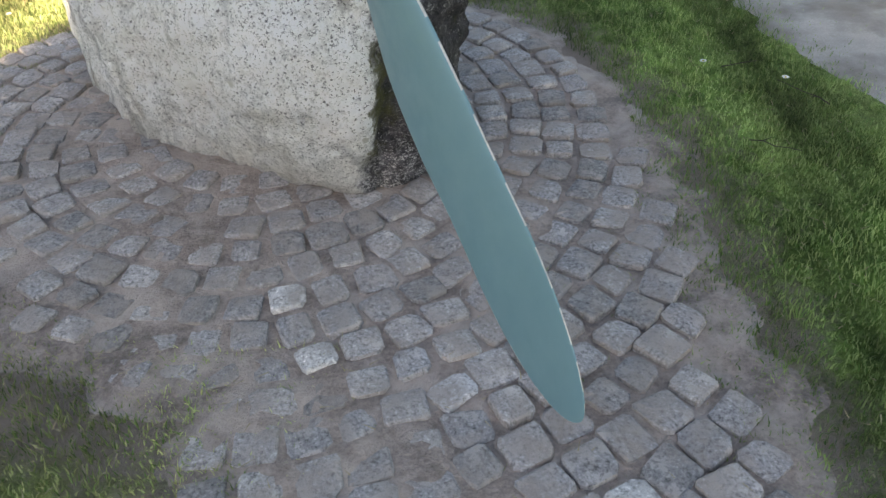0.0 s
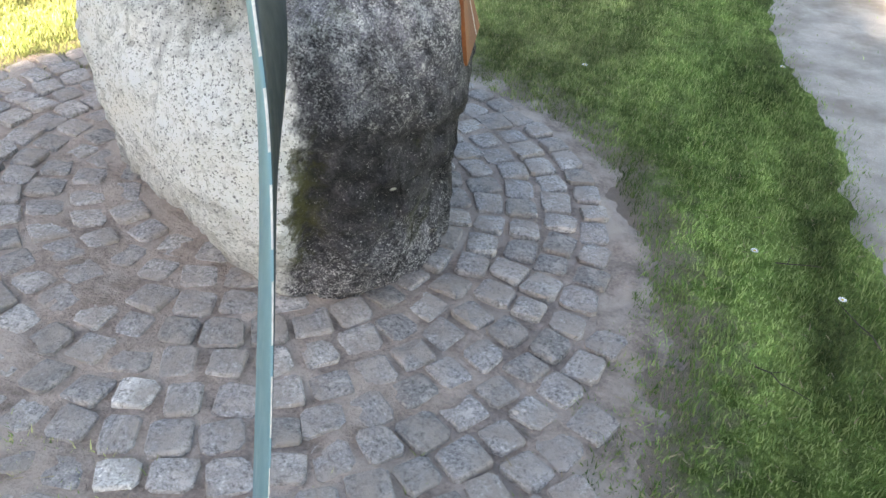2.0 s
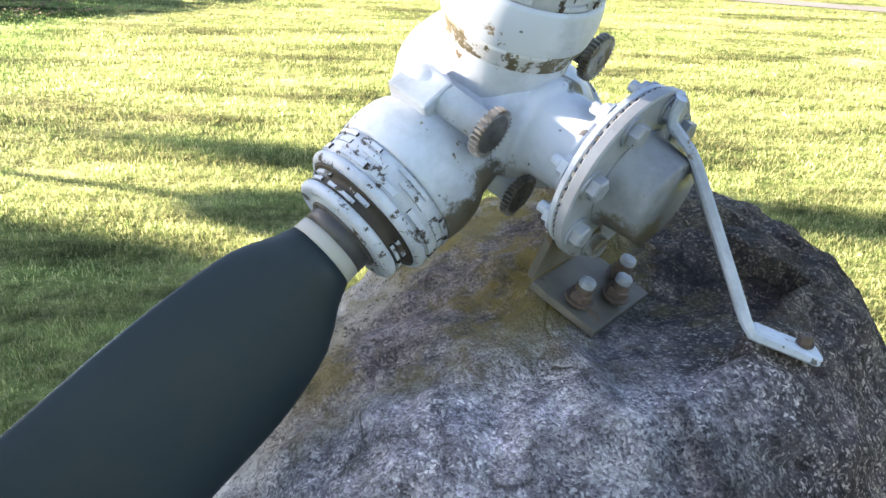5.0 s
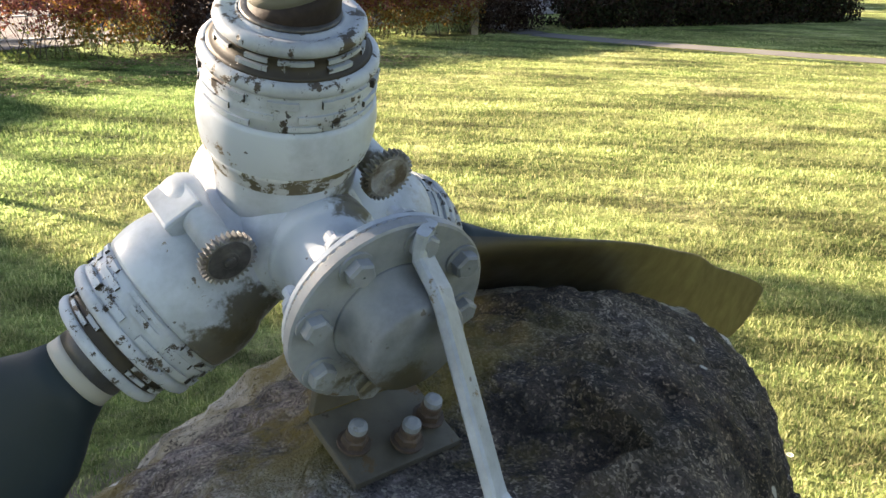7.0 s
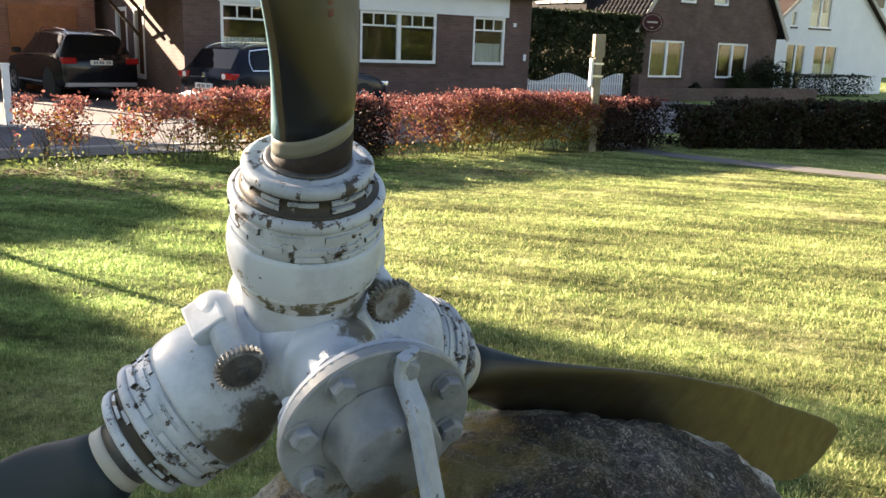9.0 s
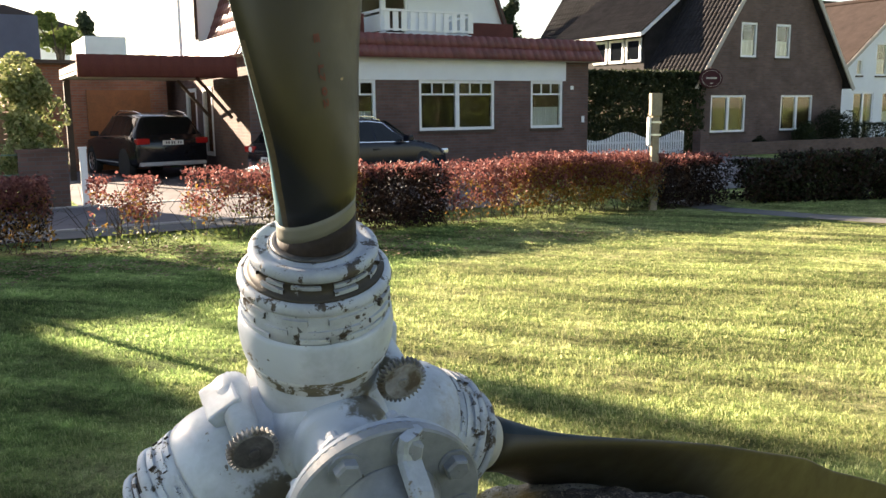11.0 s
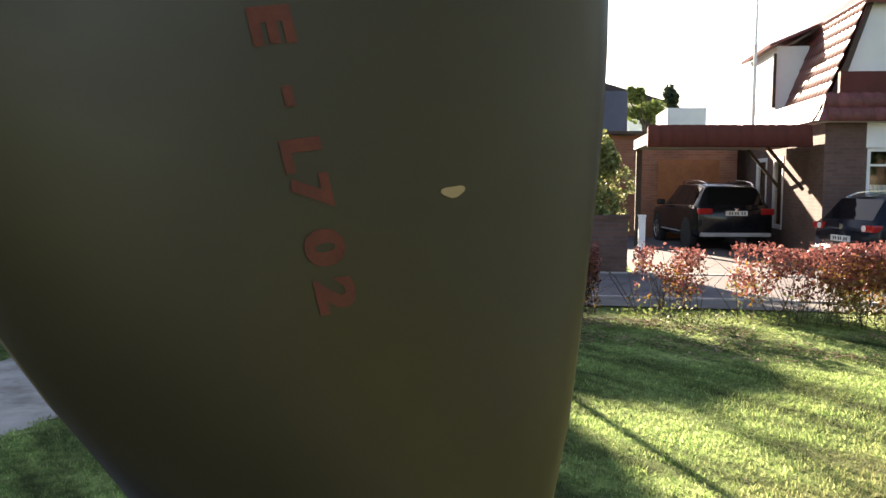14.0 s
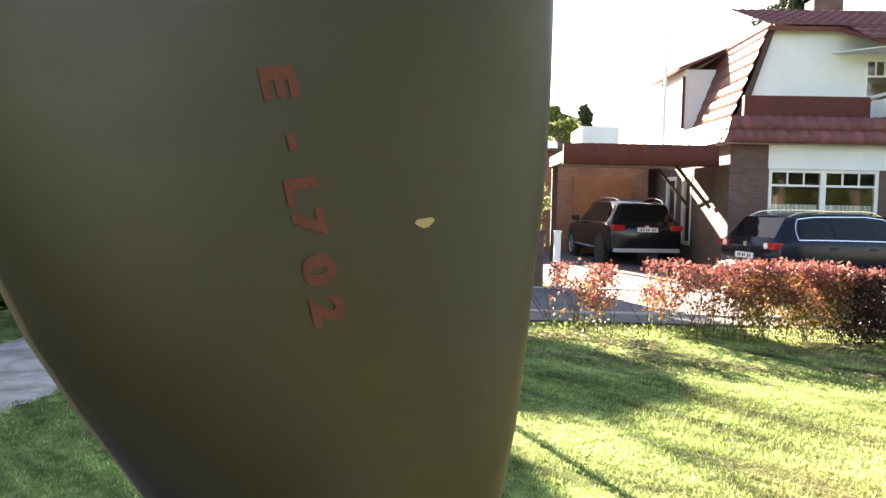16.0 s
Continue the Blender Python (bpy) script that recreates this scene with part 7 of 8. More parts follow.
def make_car(m, name, label, paint, stations, windows, wheels, radius, rear_glass, front_glass, rail, lamp_z, plate_z, lamp_round, bumper):
    """A car along x, rear at zero. Each station: length, sill height, belt height, top height, half width, half width at the top."""
    car = empty(name, m, label, "car")
    bm = bmesh.new()
    rings = []
    xs = sorted({s[0] for s in stations} | {x for a, b in zip(stations, stations[1:]) for x in (a[0] + (b[0] - a[0]) / 3, a[0] + (b[0] - a[0]) * 2 / 3)})
    for x in xs:
        _, sill, belt, top, w, wt = at_length(stations, x)
        half = [(0, sill), (w - 0.1, sill), (w - 0.02, sill + 0.09), (w, sill + 0.3 * (belt - sill)), (w, belt - 0.12), (w - 0.025, belt), (wt, top - 0.05), (wt - 0.09, top - 0.008), (0, top)]
        loop = half + [(-y, z) for y, z in half[-2:0:-1]]
        rings.append([bm.verts.new((x, y, z)) for y, z in loop])
    for a, b in zip(rings, rings[1:]):
        for i in range(len(a)):
            bm.faces.new((a[i], b[i], b[(i + 1) % len(a)], a[(i + 1) % len(a)]))
    bm.faces.new(rings[0])
    bm.faces.new(rings[-1][::-1])
    bmesh.ops.recalc_face_normals(bm, faces=bm.faces[:])
    body = part("body", bm, paint, car, smooth=True)
    def side(x, f, s, lift=0.006):
        _, sill, belt, top, w, wt = at_length(stations, x)
        return Vector((x, s * (w - 0.025 + (wt - w + 0.025) * f + lift), belt + (top - 0.05 - belt) * f))
    for s in (-1, 1):
        for x0, x1, lean0, lean1 in windows:
            bm = bmesh.new()
            pts = [side(x0, 0.08, s), side((x0 + x1) / 2, 0.08, s), side(x1, 0.08, s), side(x1 + lean1, 0.92, s), side((x0 + x1) / 2 + (lean0 + lean1) / 2, 0.92, s), side(x0 + lean0, 0.92, s)]
            vs = [bm.verts.new(p) for p in pts]
            bm.faces.new((vs[0], vs[1], vs[4], vs[5]))
            bm.faces.new((vs[1], vs[2], vs[3], vs[4]))
            inner = [bm.verts.new(p - Vector((0, s * 0.02, 0))) for p in pts]
            for i in range(6):
                bm.faces.new((vs[i], vs[(i + 1) % 6], inner[(i + 1) % 6], inner[i]))
            part("side_window", bm, M_CARGLASS, car, "dark side window")
        a, b = windows[0][0] - 0.04, windows[-1][1] + 0.04
        n = 9
        for f, la, lb in ((0.03, 0.0, 0.0), (0.97, windows[0][2], windows[-1][3])):
            part("window_trim", bar([side(a + la + (b + lb - a - la) * i / n, f, s, 0.008) for i in range(n + 1)], 0.024, 0.014, (0, 0.3, 1), 0.003), M_CHROME, car, "bright chrome window trim")
        for x, lean, bow in ((a, windows[0][2], -0.05), (b, windows[-1][3], 0.0)):
            part("window_trim", bar([side(x + lean * f + bow * 4 * f * (1 - f), 0.03 + 0.94 * f, s, 0.008) for f in (0, 0.25, 0.5, 0.75, 1)], 0.024, 0.014, (1, 0, 0), 0.003), M_CHROME, car, "bright chrome window trim")
        part("sill_strip", bar([Vector((x, s * (at_length(stations, x)[4] + 0.006), stations[3][1] + 0.13)) for x in (wheels[0] + radius + 0.1, (wheels[0] + wheels[1]) / 2, wheels[1] - radius - 0.1)], 0.025, 0.012, (0, 0, 1), 0.003), M_CHROME if lamp_round else M_GREYPLASTIC, car, "bright strip along the sill")
        if rail:
            x0, x1 = rail
            pts = []
            for i in range(11):
                x = x0 + (x1 - x0) * i / 10
                _, sill, belt, top, w, wt = at_length(stations, x)
                pts.append(Vector((x, s * (wt - 0.06), top + (0.045 if 0 < i < 10 else -0.005))))
            part("roof_rail", bar(pts, 0.035, 0.026, (0, 1, 0), 0.006), M_CHROME, car, "silver roof rail")
        for x0, x1 in ((windows[0][1] - 0.1, windows[0][1] + 0.08), (windows[1][1] - 0.1, windows[1][1] + 0.08)):
            _, sill, belt, top, w, wt = at_length(stations, x0)
            part("door_handle", boxed(x0, x1, s * w - 0.012, s * w + 0.022, belt - 0.16, belt - 0.13, bevel=0.006), paint, car)
        _, sill, belt, top, w, wt = at_length(stations, windows[-1][1] - 0.12)
        part("wing_mirror", boxed(windows[-1][1] - 0.18, windows[-1][1] - 0.02, s * (w + 0.1) - 0.1, s * (w + 0.1) + 0.1, belt + 0.02, belt + 0.16, bevel=0.035), paint, car)
        # rear and front lamps, wrapped round the corners
        _, sill, belt, top, w, wt = at_length(stations, 0.06)
        z0, z1 = lamp_z
        part("rear_lamp", boxed(-0.015, 0.2, s * (w - 0.13) - 0.17, s * (w - 0.13) + 0.155, z0, z1, bevel=0.03), M_LAMP, car, "red rear lamp")
        if lamp_round:
            bm = bmesh.new()
            lathe(bm, [(0.055, 0.0), (0.055, 0.012), (0.03, 0.02)], 18, pose(-0.012, s * (w - 0.2), (z0 + z1) / 2, 0, -90, 0))
            part("reversing_lamp", bm, M_NUMBER, car, "white round lamp glass")
        xe = stations[-1][0]
        _, sill, belt, top, w, wt = at_length(stations, xe - 0.3)
        part("headlamp", boxed(xe - 0.42, xe - 0.02, s * (w - 0.2) - 0.14, s * (w - 0.2) + 0.16, belt - 0.12, belt + 0.02, bevel=0.04), M_CHROME, car, "clear chrome headlamp")
        for x in wheels:
            make_wheel(car, x, s * (stations[3][4] - 0.1), radius, s)
            _, sill, belt, top, w, wt = at_length(stations, x)
            bm = bmesh.new()
            lathe(bm, [(radius + 0.055, -0.12), (radius + 0.055, 0.004), (radius + 0.01, 0.006), (0.05, 0.004)], 32, pose(x, s * (w + 0.002), radius, -90 * s, 0, 0))
            part("wheel_arch", bm, M_TYRE, car)
    for quad_pts, nm in ((rear_glass, "rear_window"), (front_glass, "windscreen")):
        bm = bmesh.new()
        (x0, z0, y0), (x1, z1, y1) = quad_pts
        vs = [bm.verts.new(p) for p in ((x0, -y0, z0), (x0, y0, z0), (x1, y1, z1), (x1, -y1, z1))]
        f = bm.faces.new(vs)
        n = Vector((z1 - z0, 0, x0 - x1)).normalized()
        n = n if (n.x < 0) == (nm == "rear_window") else -n
        for v in vs:
            v.co += n * 0.012
        ex = bmesh.ops.extrude_face_region(bm, geom=[f])
        for v in [g for g in ex["geom"] if isinstance(g, bmesh.types.BMVert)]:
            v.co -= n * 0.02
        bmesh.ops.recalc_face_normals(bm, faces=bm.faces[:])
        part(nm, bm, M_CARGLASS, car, "dark glass")
    plate = part("number_plate", boxed(-0.03, 0.02, -0.26, 0.26, plate_z, plate_z + 0.11, bevel=0.004), M_NUMBER, car, "white number plate")
    for y in (-0.19, -0.13, -0.03, 0.03, 0.11, 0.17):
        part("character_bar", boxed(-0.033, -0.029, y - 0.018, y + 0.018, plate_z + 0.025, plate_z + 0.085), M_INK, plate)
    w = stations[1][4]
    part("rear_bumper", boxed(-0.05, 0.25, -w + 0.06, w - 0.06, bumper[0], bumper[1], bevel=0.035), bumper[2], car, "rear bumper strip")
    part("rear_badge", boxed(-0.022, 0.02, -0.045, 0.045, lamp_z[1] - 0.1, lamp_z[1] - 0.01, bevel=0.008), M_CHROME, car)
    return car


ESTATE = ((0.0, 0.34, 0.80, 0.84, 0.76, 0.70), (0.1, 0.27, 0.93, 0.98, 0.87, 0.76), (0.45, 0.22, 0.97, 1.40, 0.905, 0.62), (1.0, 0.2, 0.97, 1.47, 0.91, 0.64), (2.2, 0.2, 0.95, 1.48, 0.91, 0.65),
          (2.75, 0.2, 0.94, 1.42, 0.91, 0.64), (3.45, 0.2, 0.93, 1.02, 0.905, 0.74), (4.25, 0.22, 0.80, 0.88, 0.88, 0.70), (4.62, 0.26, 0.66, 0.76, 0.78, 0.62), (4.77, 0.34, 0.52, 0.56, 0.62, 0.52))
make_car(HOUSE @ pose(-5.8, -2.15, 0, 0, 0, 19), "estate_car", "dark blue estate car with chrome trim, parked before the house", M_CARBLUE, ESTATE,
         ((0.55, 1.28, 0.12, 0.0), (1.34, 2.2, 0.0, 0.0), (2.26, 3.2, 0.0, -0.62)), (0.98, 3.72), 0.33, ((0.13, 1.0, 0.68), (0.42, 1.37, 0.58)), ((3.42, 1.03, 0.7), (2.8, 1.41, 0.6)),
         (0.5, 2.6), (0.8, 0.93), 0.6, True, (0.36, 0.47, M_CHROME))
WAGON = ((0.0, 0.42, 0.92, 0.98, 0.80, 0.74), (0.08, 0.34, 1.02, 1.08, 0.9, 0.78), (0.4, 0.3, 1.06, 1.55, 0.93, 0.62), (0.9, 0.28, 1.06, 1.63, 0.935, 0.63), (2.0, 0.28, 1.04, 1.66, 0.935, 0.65),
         (2.6, 0.28, 1.03, 1.58, 0.935, 0.64), (3.2, 0.28, 1.02, 1.12, 0.93, 0.74), (4.0, 0.3, 0.92, 1.0, 0.9, 0.72), (4.35, 0.34, 0.78, 0.88, 0.82, 0.66), (4.5, 0.42, 0.62, 0.68, 0.66, 0.56))
make_car(HOUSE @ pose(-6.75, 2.5, 0, 0, 0, 99), "sport_utility_car", "black sport utility car with silver bumper strip, parked in the carport", M_CARPAINT, WAGON,
         ((0.5, 1.1, 0.12, 0.0), (1.16, 2.0, 0.0, 0.0), (2.06, 2.95, 0.0, -0.55)), (0.9, 3.6), 0.36, ((0.11, 1.11, 0.68), (0.37, 1.52, 0.58)), ((3.15, 1.14, 0.7), (2.65, 1.56, 0.6)),
         (0.45, 2.4), (0.88, 1.03), 0.86, False, (0.35, 0.45, M_GREYPLASTIC))

# ---- south side: tall trees added to shade the stone, bushes, and the houses over there ----
def tall_tree(x, y, low, top, wide, seed, leaves=9000, leaf=0.24, label="tall tree with a high leafy crown, added to cast shade"):
    ob = empty("shade_tree", Matrix.Translation((x, y, 0)), label, "tree", "tall trees across the road")
    stout = min(1.0, 0.6 * wide)
    bm = bmesh.new()
    lathe(bm, [(0.3 * stout, -0.05), (0.22 * stout, 0.5), (0.17 * stout, low), (0.05 * stout, top * 0.95)], 14)
    r = random.Random(seed)
    for i in range(9):
        a, b = Vector((0, 0, low * r.uniform(0.75, 1.1))), Vector((r.uniform(-wide, wide) * 0.8, r.uniform(-wide, wide) * 0.8, low + (top - low) * r.uniform(0.3, 0.9)))
        lathe(bm, [(0.08 * stout, 0), (0.02 * stout, (b - a).length)], 7, axis_frame(a, b - a, Vector((1, 0.2, 0))))
    part("trunk", bm, M_BARK, ob, smooth=True)
    rg = np.random.default_rng(seed)
    n = leaves
    p = rg.normal(size=(n, 3))
    p /= np.linalg.norm(p, axis=1, keepdims=True)
    p = np.sign(p) * np.abs(p) ** 0.7 * rg.uniform(0.3, 1, (n, 1)) ** 0.4
    bump = np.array([noise.noise(Vector(q) * 2.2 + Vector((seed, 0, 0))) for q in p])[:, None]
    p = p * (1 + 0.16 * bump) * np.array([wide, wide, (top - low) / 2]) + np.array([0, 0, (low + top) / 2])
    raw_object("crown", *leaf_quads(p, leaf, seed + 1), M_TREELEAF, ob)


def off_sun(q, s):
    """A spot q metres across the sun's way and s metres along it."""
    return 0.939 * q + 0.345 * s, -0.345 * q + 0.939 * s


# mostly out of view; places and crowns are chosen to cast the shade
for n, (q, far, low, top, wide) in enumerate(((-1.0, -22.0, 4.6, 8.45, 2.05), (-0.98, -22.1, 5.2, 9.07, 1.2), (-2.2, -22.2, 3.0, 7.15, 1.3), (0.75, -22.6, 3.2, 9.3, 1.6), (2.9, -22.2, 3.2, 9.4, 1.5), (5.0, -23.0, 3.2, 9.6, 1.5), (-3.1, -22.0, 4.5, 5.85, 1.2), (-4.9, -22.3, 5.15, 5.95, 1.1))):
    tall_tree(*off_sun(q, far), low, top, wide, 500 + 11 * n)
# stand-in for the unseen caster of the narrow shadow band on the lawn
tall_tree(*off_sun(-4.58, -22.0), 6.9, 8.8, 0.24, 590, 700, 0.12, "slim young tree with a narrow tuft of leaves")
for n in range(7):
    ob = empty("rhododendron", Matrix.Translation((-4.2 + 0.85 * n, -8.3 - 0.3 * n, 0)), "dark leafy rhododendron bush beside the path", "bush", "rhododendrons along the path")
    raw_object("brushwood", *stems(14, (-0.3, -0.3), (0.3, 0.3), 1.3, 700 + n, 0.012), M_BARK, ob, "woody brown stems")
    raw_object("foliage", *leaf_quads(clump_points(5200, (0, 0, 0.78), (0.85, 0.85, 0.85), 720 + n, 0.4, 16), 0.13, 740 + n), M_DARKLEAF, ob)


def house_across():
    """Brick house over the road, seen between the blade and the bushes."""
    at = Matrix.Translation((-13.6, -22.8, 0)) @ pose(0, 0, 0, 0, 0, 150)
    h = empty("corner_house", at, "two-storey dark brick house with white windows across the road", "house")
    holes = [(-2.9, -1.5, 1.4, 2.8), (0.05, 1.4, 1.4, 2.75), (-2.7, -1.5, 3.75, 4.7), (0.1, 1.2, 3.75, 4.7)]
    part("front_wall", wall_with_holes(-3.6, 2.2, 0, 5.6, holes, 0.3), M_BROWNBRICK, h)
    for x0, x1, z0, z1 in holes:
        make_window(h, x0, x1, z0, z1, 2, False, 0.0, "dark", curtain=0.3)
    part("side_wall", boxed(1.9, 2.2, 0.3, 7.0, 0, 5.6), M_BROWNBRICK, h)
    part("side_wall", boxed(-3.6, -3.3, 0.3, 7.0, 0, 5.6), M_BROWNBRICK, h)
    part("room_divide", boxed(-3.3, 1.9, 2.5, 2.6, 0, 5.6), M_ROOM, h)
    part("roof", slab([(-3.9, -0.4, 5.5), (2.5, -0.4, 5.5), (2.5, 3.5, 7.2), (-3.9, 3.5, 7.2)], 0.14), M_TILE, h)
    part("roof", slab([(2.5, 7.4, 5.5), (-3.9, 7.4, 5.5), (-3.9, 3.5, 7.2), (2.5, 3.5, 7.2)], 0.14), M_TILE, h)
    w = empty("gate_pier", Matrix.Translation((-9.25, -13.5, 0)) @ pose(0, 0, 0, 0, 0, 60), "brick gate pier with pale cap and low wall", "pier")
    part("pier", boxed(-0.26, 0.26, -0.26, 0.26, 0, 1.02), M_REDBRICK, w)
    part("cap", boxed(-0.3, 0.3, -0.3, 0.3, 1.02, 1.08, bevel=0.01), M_SOFFIT, w)
    part("low_wall", boxed(0.26, 1.5, -0.12, 0.12, 0, 0.45), M_REDBRICK, w)
    g = empty("low_house", Matrix.Translation((-5.2, -24.0, 0)) @ pose(0, 0, 0, 0, 0, 172), "low house with red roof and white eaves behind the bushes", "house")
    part("front_wall", wall_with_holes(-5, 4.0, 0, 2.9, [(-2.8, -1.4, 1.0, 2.4), (0.2, 1.6, 1.0, 2.4)], 0.3), M_BROWNBRICK, g)
    for x0 in (-2.8, 0.2):
        make_window(g, x0, x0 + 1.4, 1.0, 2.4, 2, False, 0.0, "dark", curtain=0.4)
    part("room_divide", boxed(-4.7, 3.7, 2.5, 2.6, 0, 2.9), M_ROOM, g)
    part("eaves_board", boxed(-5.4, 4.4, -0.52, -0.44, 2.86, 3.12), M_TRIM, g, "white eaves board")
    part("roof", slab([(-5.4, -0.5, 3.1), (4.4, -0.5, 3.1), (4.0, 3.5, 4.6), (-5.0, 3.5, 4.6)], 0.12), M_TILE, g)
    part("back_wall", boxed(-5, 4, 6.5, 6.8, 0, 2.9), M_BROWNBRICK, g)
    # round road sign, seen from behind
    s = empty("road_sign", Matrix.Translation((-6.72, -7.25, 0)) @ pose(0, 0, 0, 0, 0, 142), "grey back of a round road sign on a pole", "sign")
    bm = bmesh.new()
    lathe(bm, [(0.04, -0.05), (0.04, 3.8)], 14)
    part("pole", bm, M_GREYDOOR, s)
    bm = bmesh.new()
    lathe(bm, [(0.39, -0.012), (0.39, 0.012), (0.375, 0.014), (0.01, 0.012)], 36, Matrix.Translation((0, -0.06, 3.4)) @ pose(0, 0, 0, 90, 0, 0))
    part("disc", bm, M_BLUEGREY, s)
    part("clamp", boxed(-0.055, 0.055, -0.055, 0.05, 3.32, 3.46, bevel=0.006), M_RIM, s)


house_across()
# park trees behind the path, which the windows mirror
for n, (x, y, h) in enumerate(((-9, 23, 1.0), (-13.5, 25, 1.1), (-18, 28, 1.15), (-4.5, 24, 1.05), (-21, 35, 1.3), (-11, 31, 1.2), (-1, 29, 1.1), (13, 6, 1.0), (15, 14, 1.1))):
    make_tree("park_tree", x, y, "broad dark leafy park tree beyond the gravel path", [((0, 0, 5.6 * h), (3.0, 3.0, 2.6)), ((1.2, 0.5, 7.8 * h), (2.2, 2.2, 1.8)), ((-1.3, -0.6, 4.2), (2.4, 2.4, 1.8))], 0.28, 5400, 0.4, M_CONIFER, 900 + 13 * n)

# unseen shrubs, added to keep the bright lawn out of the window reflections
for n in range(11):
    make_shrub("park_shrub", pose(-22.5 + 2.3 * n, 24.5 + 0.8 * math.sin(n * 1.9), 0, 0, 0, 8 * math.sin(n)), "dense dark green shrub added to darken the window reflections", "bush", "shrubbery under the park trees",
               (2.6, 1.6, 3.4 + 0.7 * math.sin(n * 2.3)), 2600, 0.3, ((M_THUJA, 0.8, 0.0, 1.0), (M_TREELEAF, 0.2, 0.3, 1.0)), 1100 + 3 * n, 5, 0.0)


# ---- fallen leaves along the hedge ----
def scatter_leaves():
    rg = np.random.default_rng(17)
    verts, faces = [], []
    for _ in range(9000):
        x = rg.uniform(-15.5, -4.0)
        y = -8.1 - 0.078 * (x + 12.6) - 2.2 * rg.random() ** 1.8
        if noise.noise(Vector((x * 0.8, y * 1.6, 5))) < -0.1 + 0.25 * rg.random():
            continue
        p = HOUSE @ Vector((x, y, 0.012 + 0.02 * rg.random()))
        a, l = 6.283 * rg.random(), 0.018 + 0.022 * rg.random()
        dx, dy = math.cos(a) * l, math.sin(a) * l
        lift = 0.016 * rg.random()
        i = len(verts)
        verts.extend(((p.x - dx, p.y - dy, p.z), (p.x + dy * 0.5, p.y - dx * 0.5, p.z + lift), (p.x + dx, p.y + dy, p.z + 0.006), (p.x - dy * 0.5, p.y + dx * 0.5, p.z + lift * 0.6)))
        faces.append((i, i + 1, i + 2, i + 3))
    return tagged(raw_object("fallen_leaves", verts, faces, M_LITTER), "dry brown leaves scattered on the lawn along the hedge", "leaves", kind="stuff")


scatter_leaves()

# ---- grass, straw, daisies and twigs ----
def bare_ground(x, y, chance):
    """Grass thins out over a hand's width towards the setts and the path."""
    return paved(x, y, -0.2 + 0.37 * chance ** 1.4) or on_path(x, y, 0.22 * chance - 0.08)


def grow_grass():
    rg = np.random.default_rng(8)
    verts, faces = [], []
    def sow(r0, r1, density, tall, wide, keep):
        n = int(math.pi * (r1 * r1 - r0 * r0) * density)
        rad, an = np.sqrt(rg.uniform(r0 * r0, r1 * r1, n)), rg.uniform(0, 2 * math.pi, n)
        for x, y in zip((-0.5 + rad * np.cos(an)).tolist(), (2.6 + rad * np.sin(an)).tolist()):
            if not keep(x, y) or (r0 < 4 and bare_ground(x, y, rg.random()) and rg.random() > 0.02) or (r0 >= 4 and on_path(x, y)):
                continue
            thin = noise.noise(Vector((x * 2.6, y * 0.7, 4)))
            if thin < -0.42 and rg.random() < 0.35:
                continue
            tuft = noise.noise(Vector((x * 9.0, y * 9.0, 2)))
            h = tall * max(0.25, 0.5 + 0.45 * rg.random() + 0.2 * thin + 0.55 * tuft)
            w = wide * (0.7 + 0.6 * rg.random())
            a, lean, b = 6.283 * rg.random(), h * (0.15 + 0.7 * rg.random()), 6.283 * rg.random()
            cx, sx = math.cos(a) * w / 2, math.sin(a) * w / 2
            lx, ly = math.cos(b) * lean, math.sin(b) * lean
            z = ground_z(x, y) - 0.016
            i = len(verts)
            verts.extend(((x - cx, y - sx, z), (x + cx, y + sx, z), (x + lx * 0.35 + cx * 0.8, y + ly * 0.35 + sx * 0.8, z + h * 0.6), (x + lx * 0.35 - cx * 0.8, y + ly * 0.35 - sx * 0.8, z + h * 0.6), (x + lx, y + ly, z + h)))
            faces.extend(((i, i + 1, i + 2, i + 3), (i + 3, i + 2, i + 4)))
    sow(1.1, 2.2, 10500, 0.030, 0.0036, lambda x, y: True)
    sow(2.2, 4.2, 4200, 0.033, 0.005, lambda x, y: x < 3.2 and y > -1.2)
    sow(4.2, 8.0, 1900, 0.034, 0.0075, lambda x, y: x < 0.5)
    sow(8.0, 15.5, 700, 0.026, 0.012, lambda x, y: x < -4 and off_line(x, y, FOOT_LINE) > 0.6 and (HOUSE_BACK @ Vector((x, y, 0))).y < -8.1 + 0.078 * -((HOUSE_BACK @ Vector((x, y, 0))).x + 12.6))
    ob = raw_object("grass", verts, faces, M_BLADES_OF_GRASS)
    return tagged(ob, "short mown grass blades of the park lawn", "grass", kind="stuff")


HOUSE_BACK = HOUSE.inverted()
grass = grow_grass()


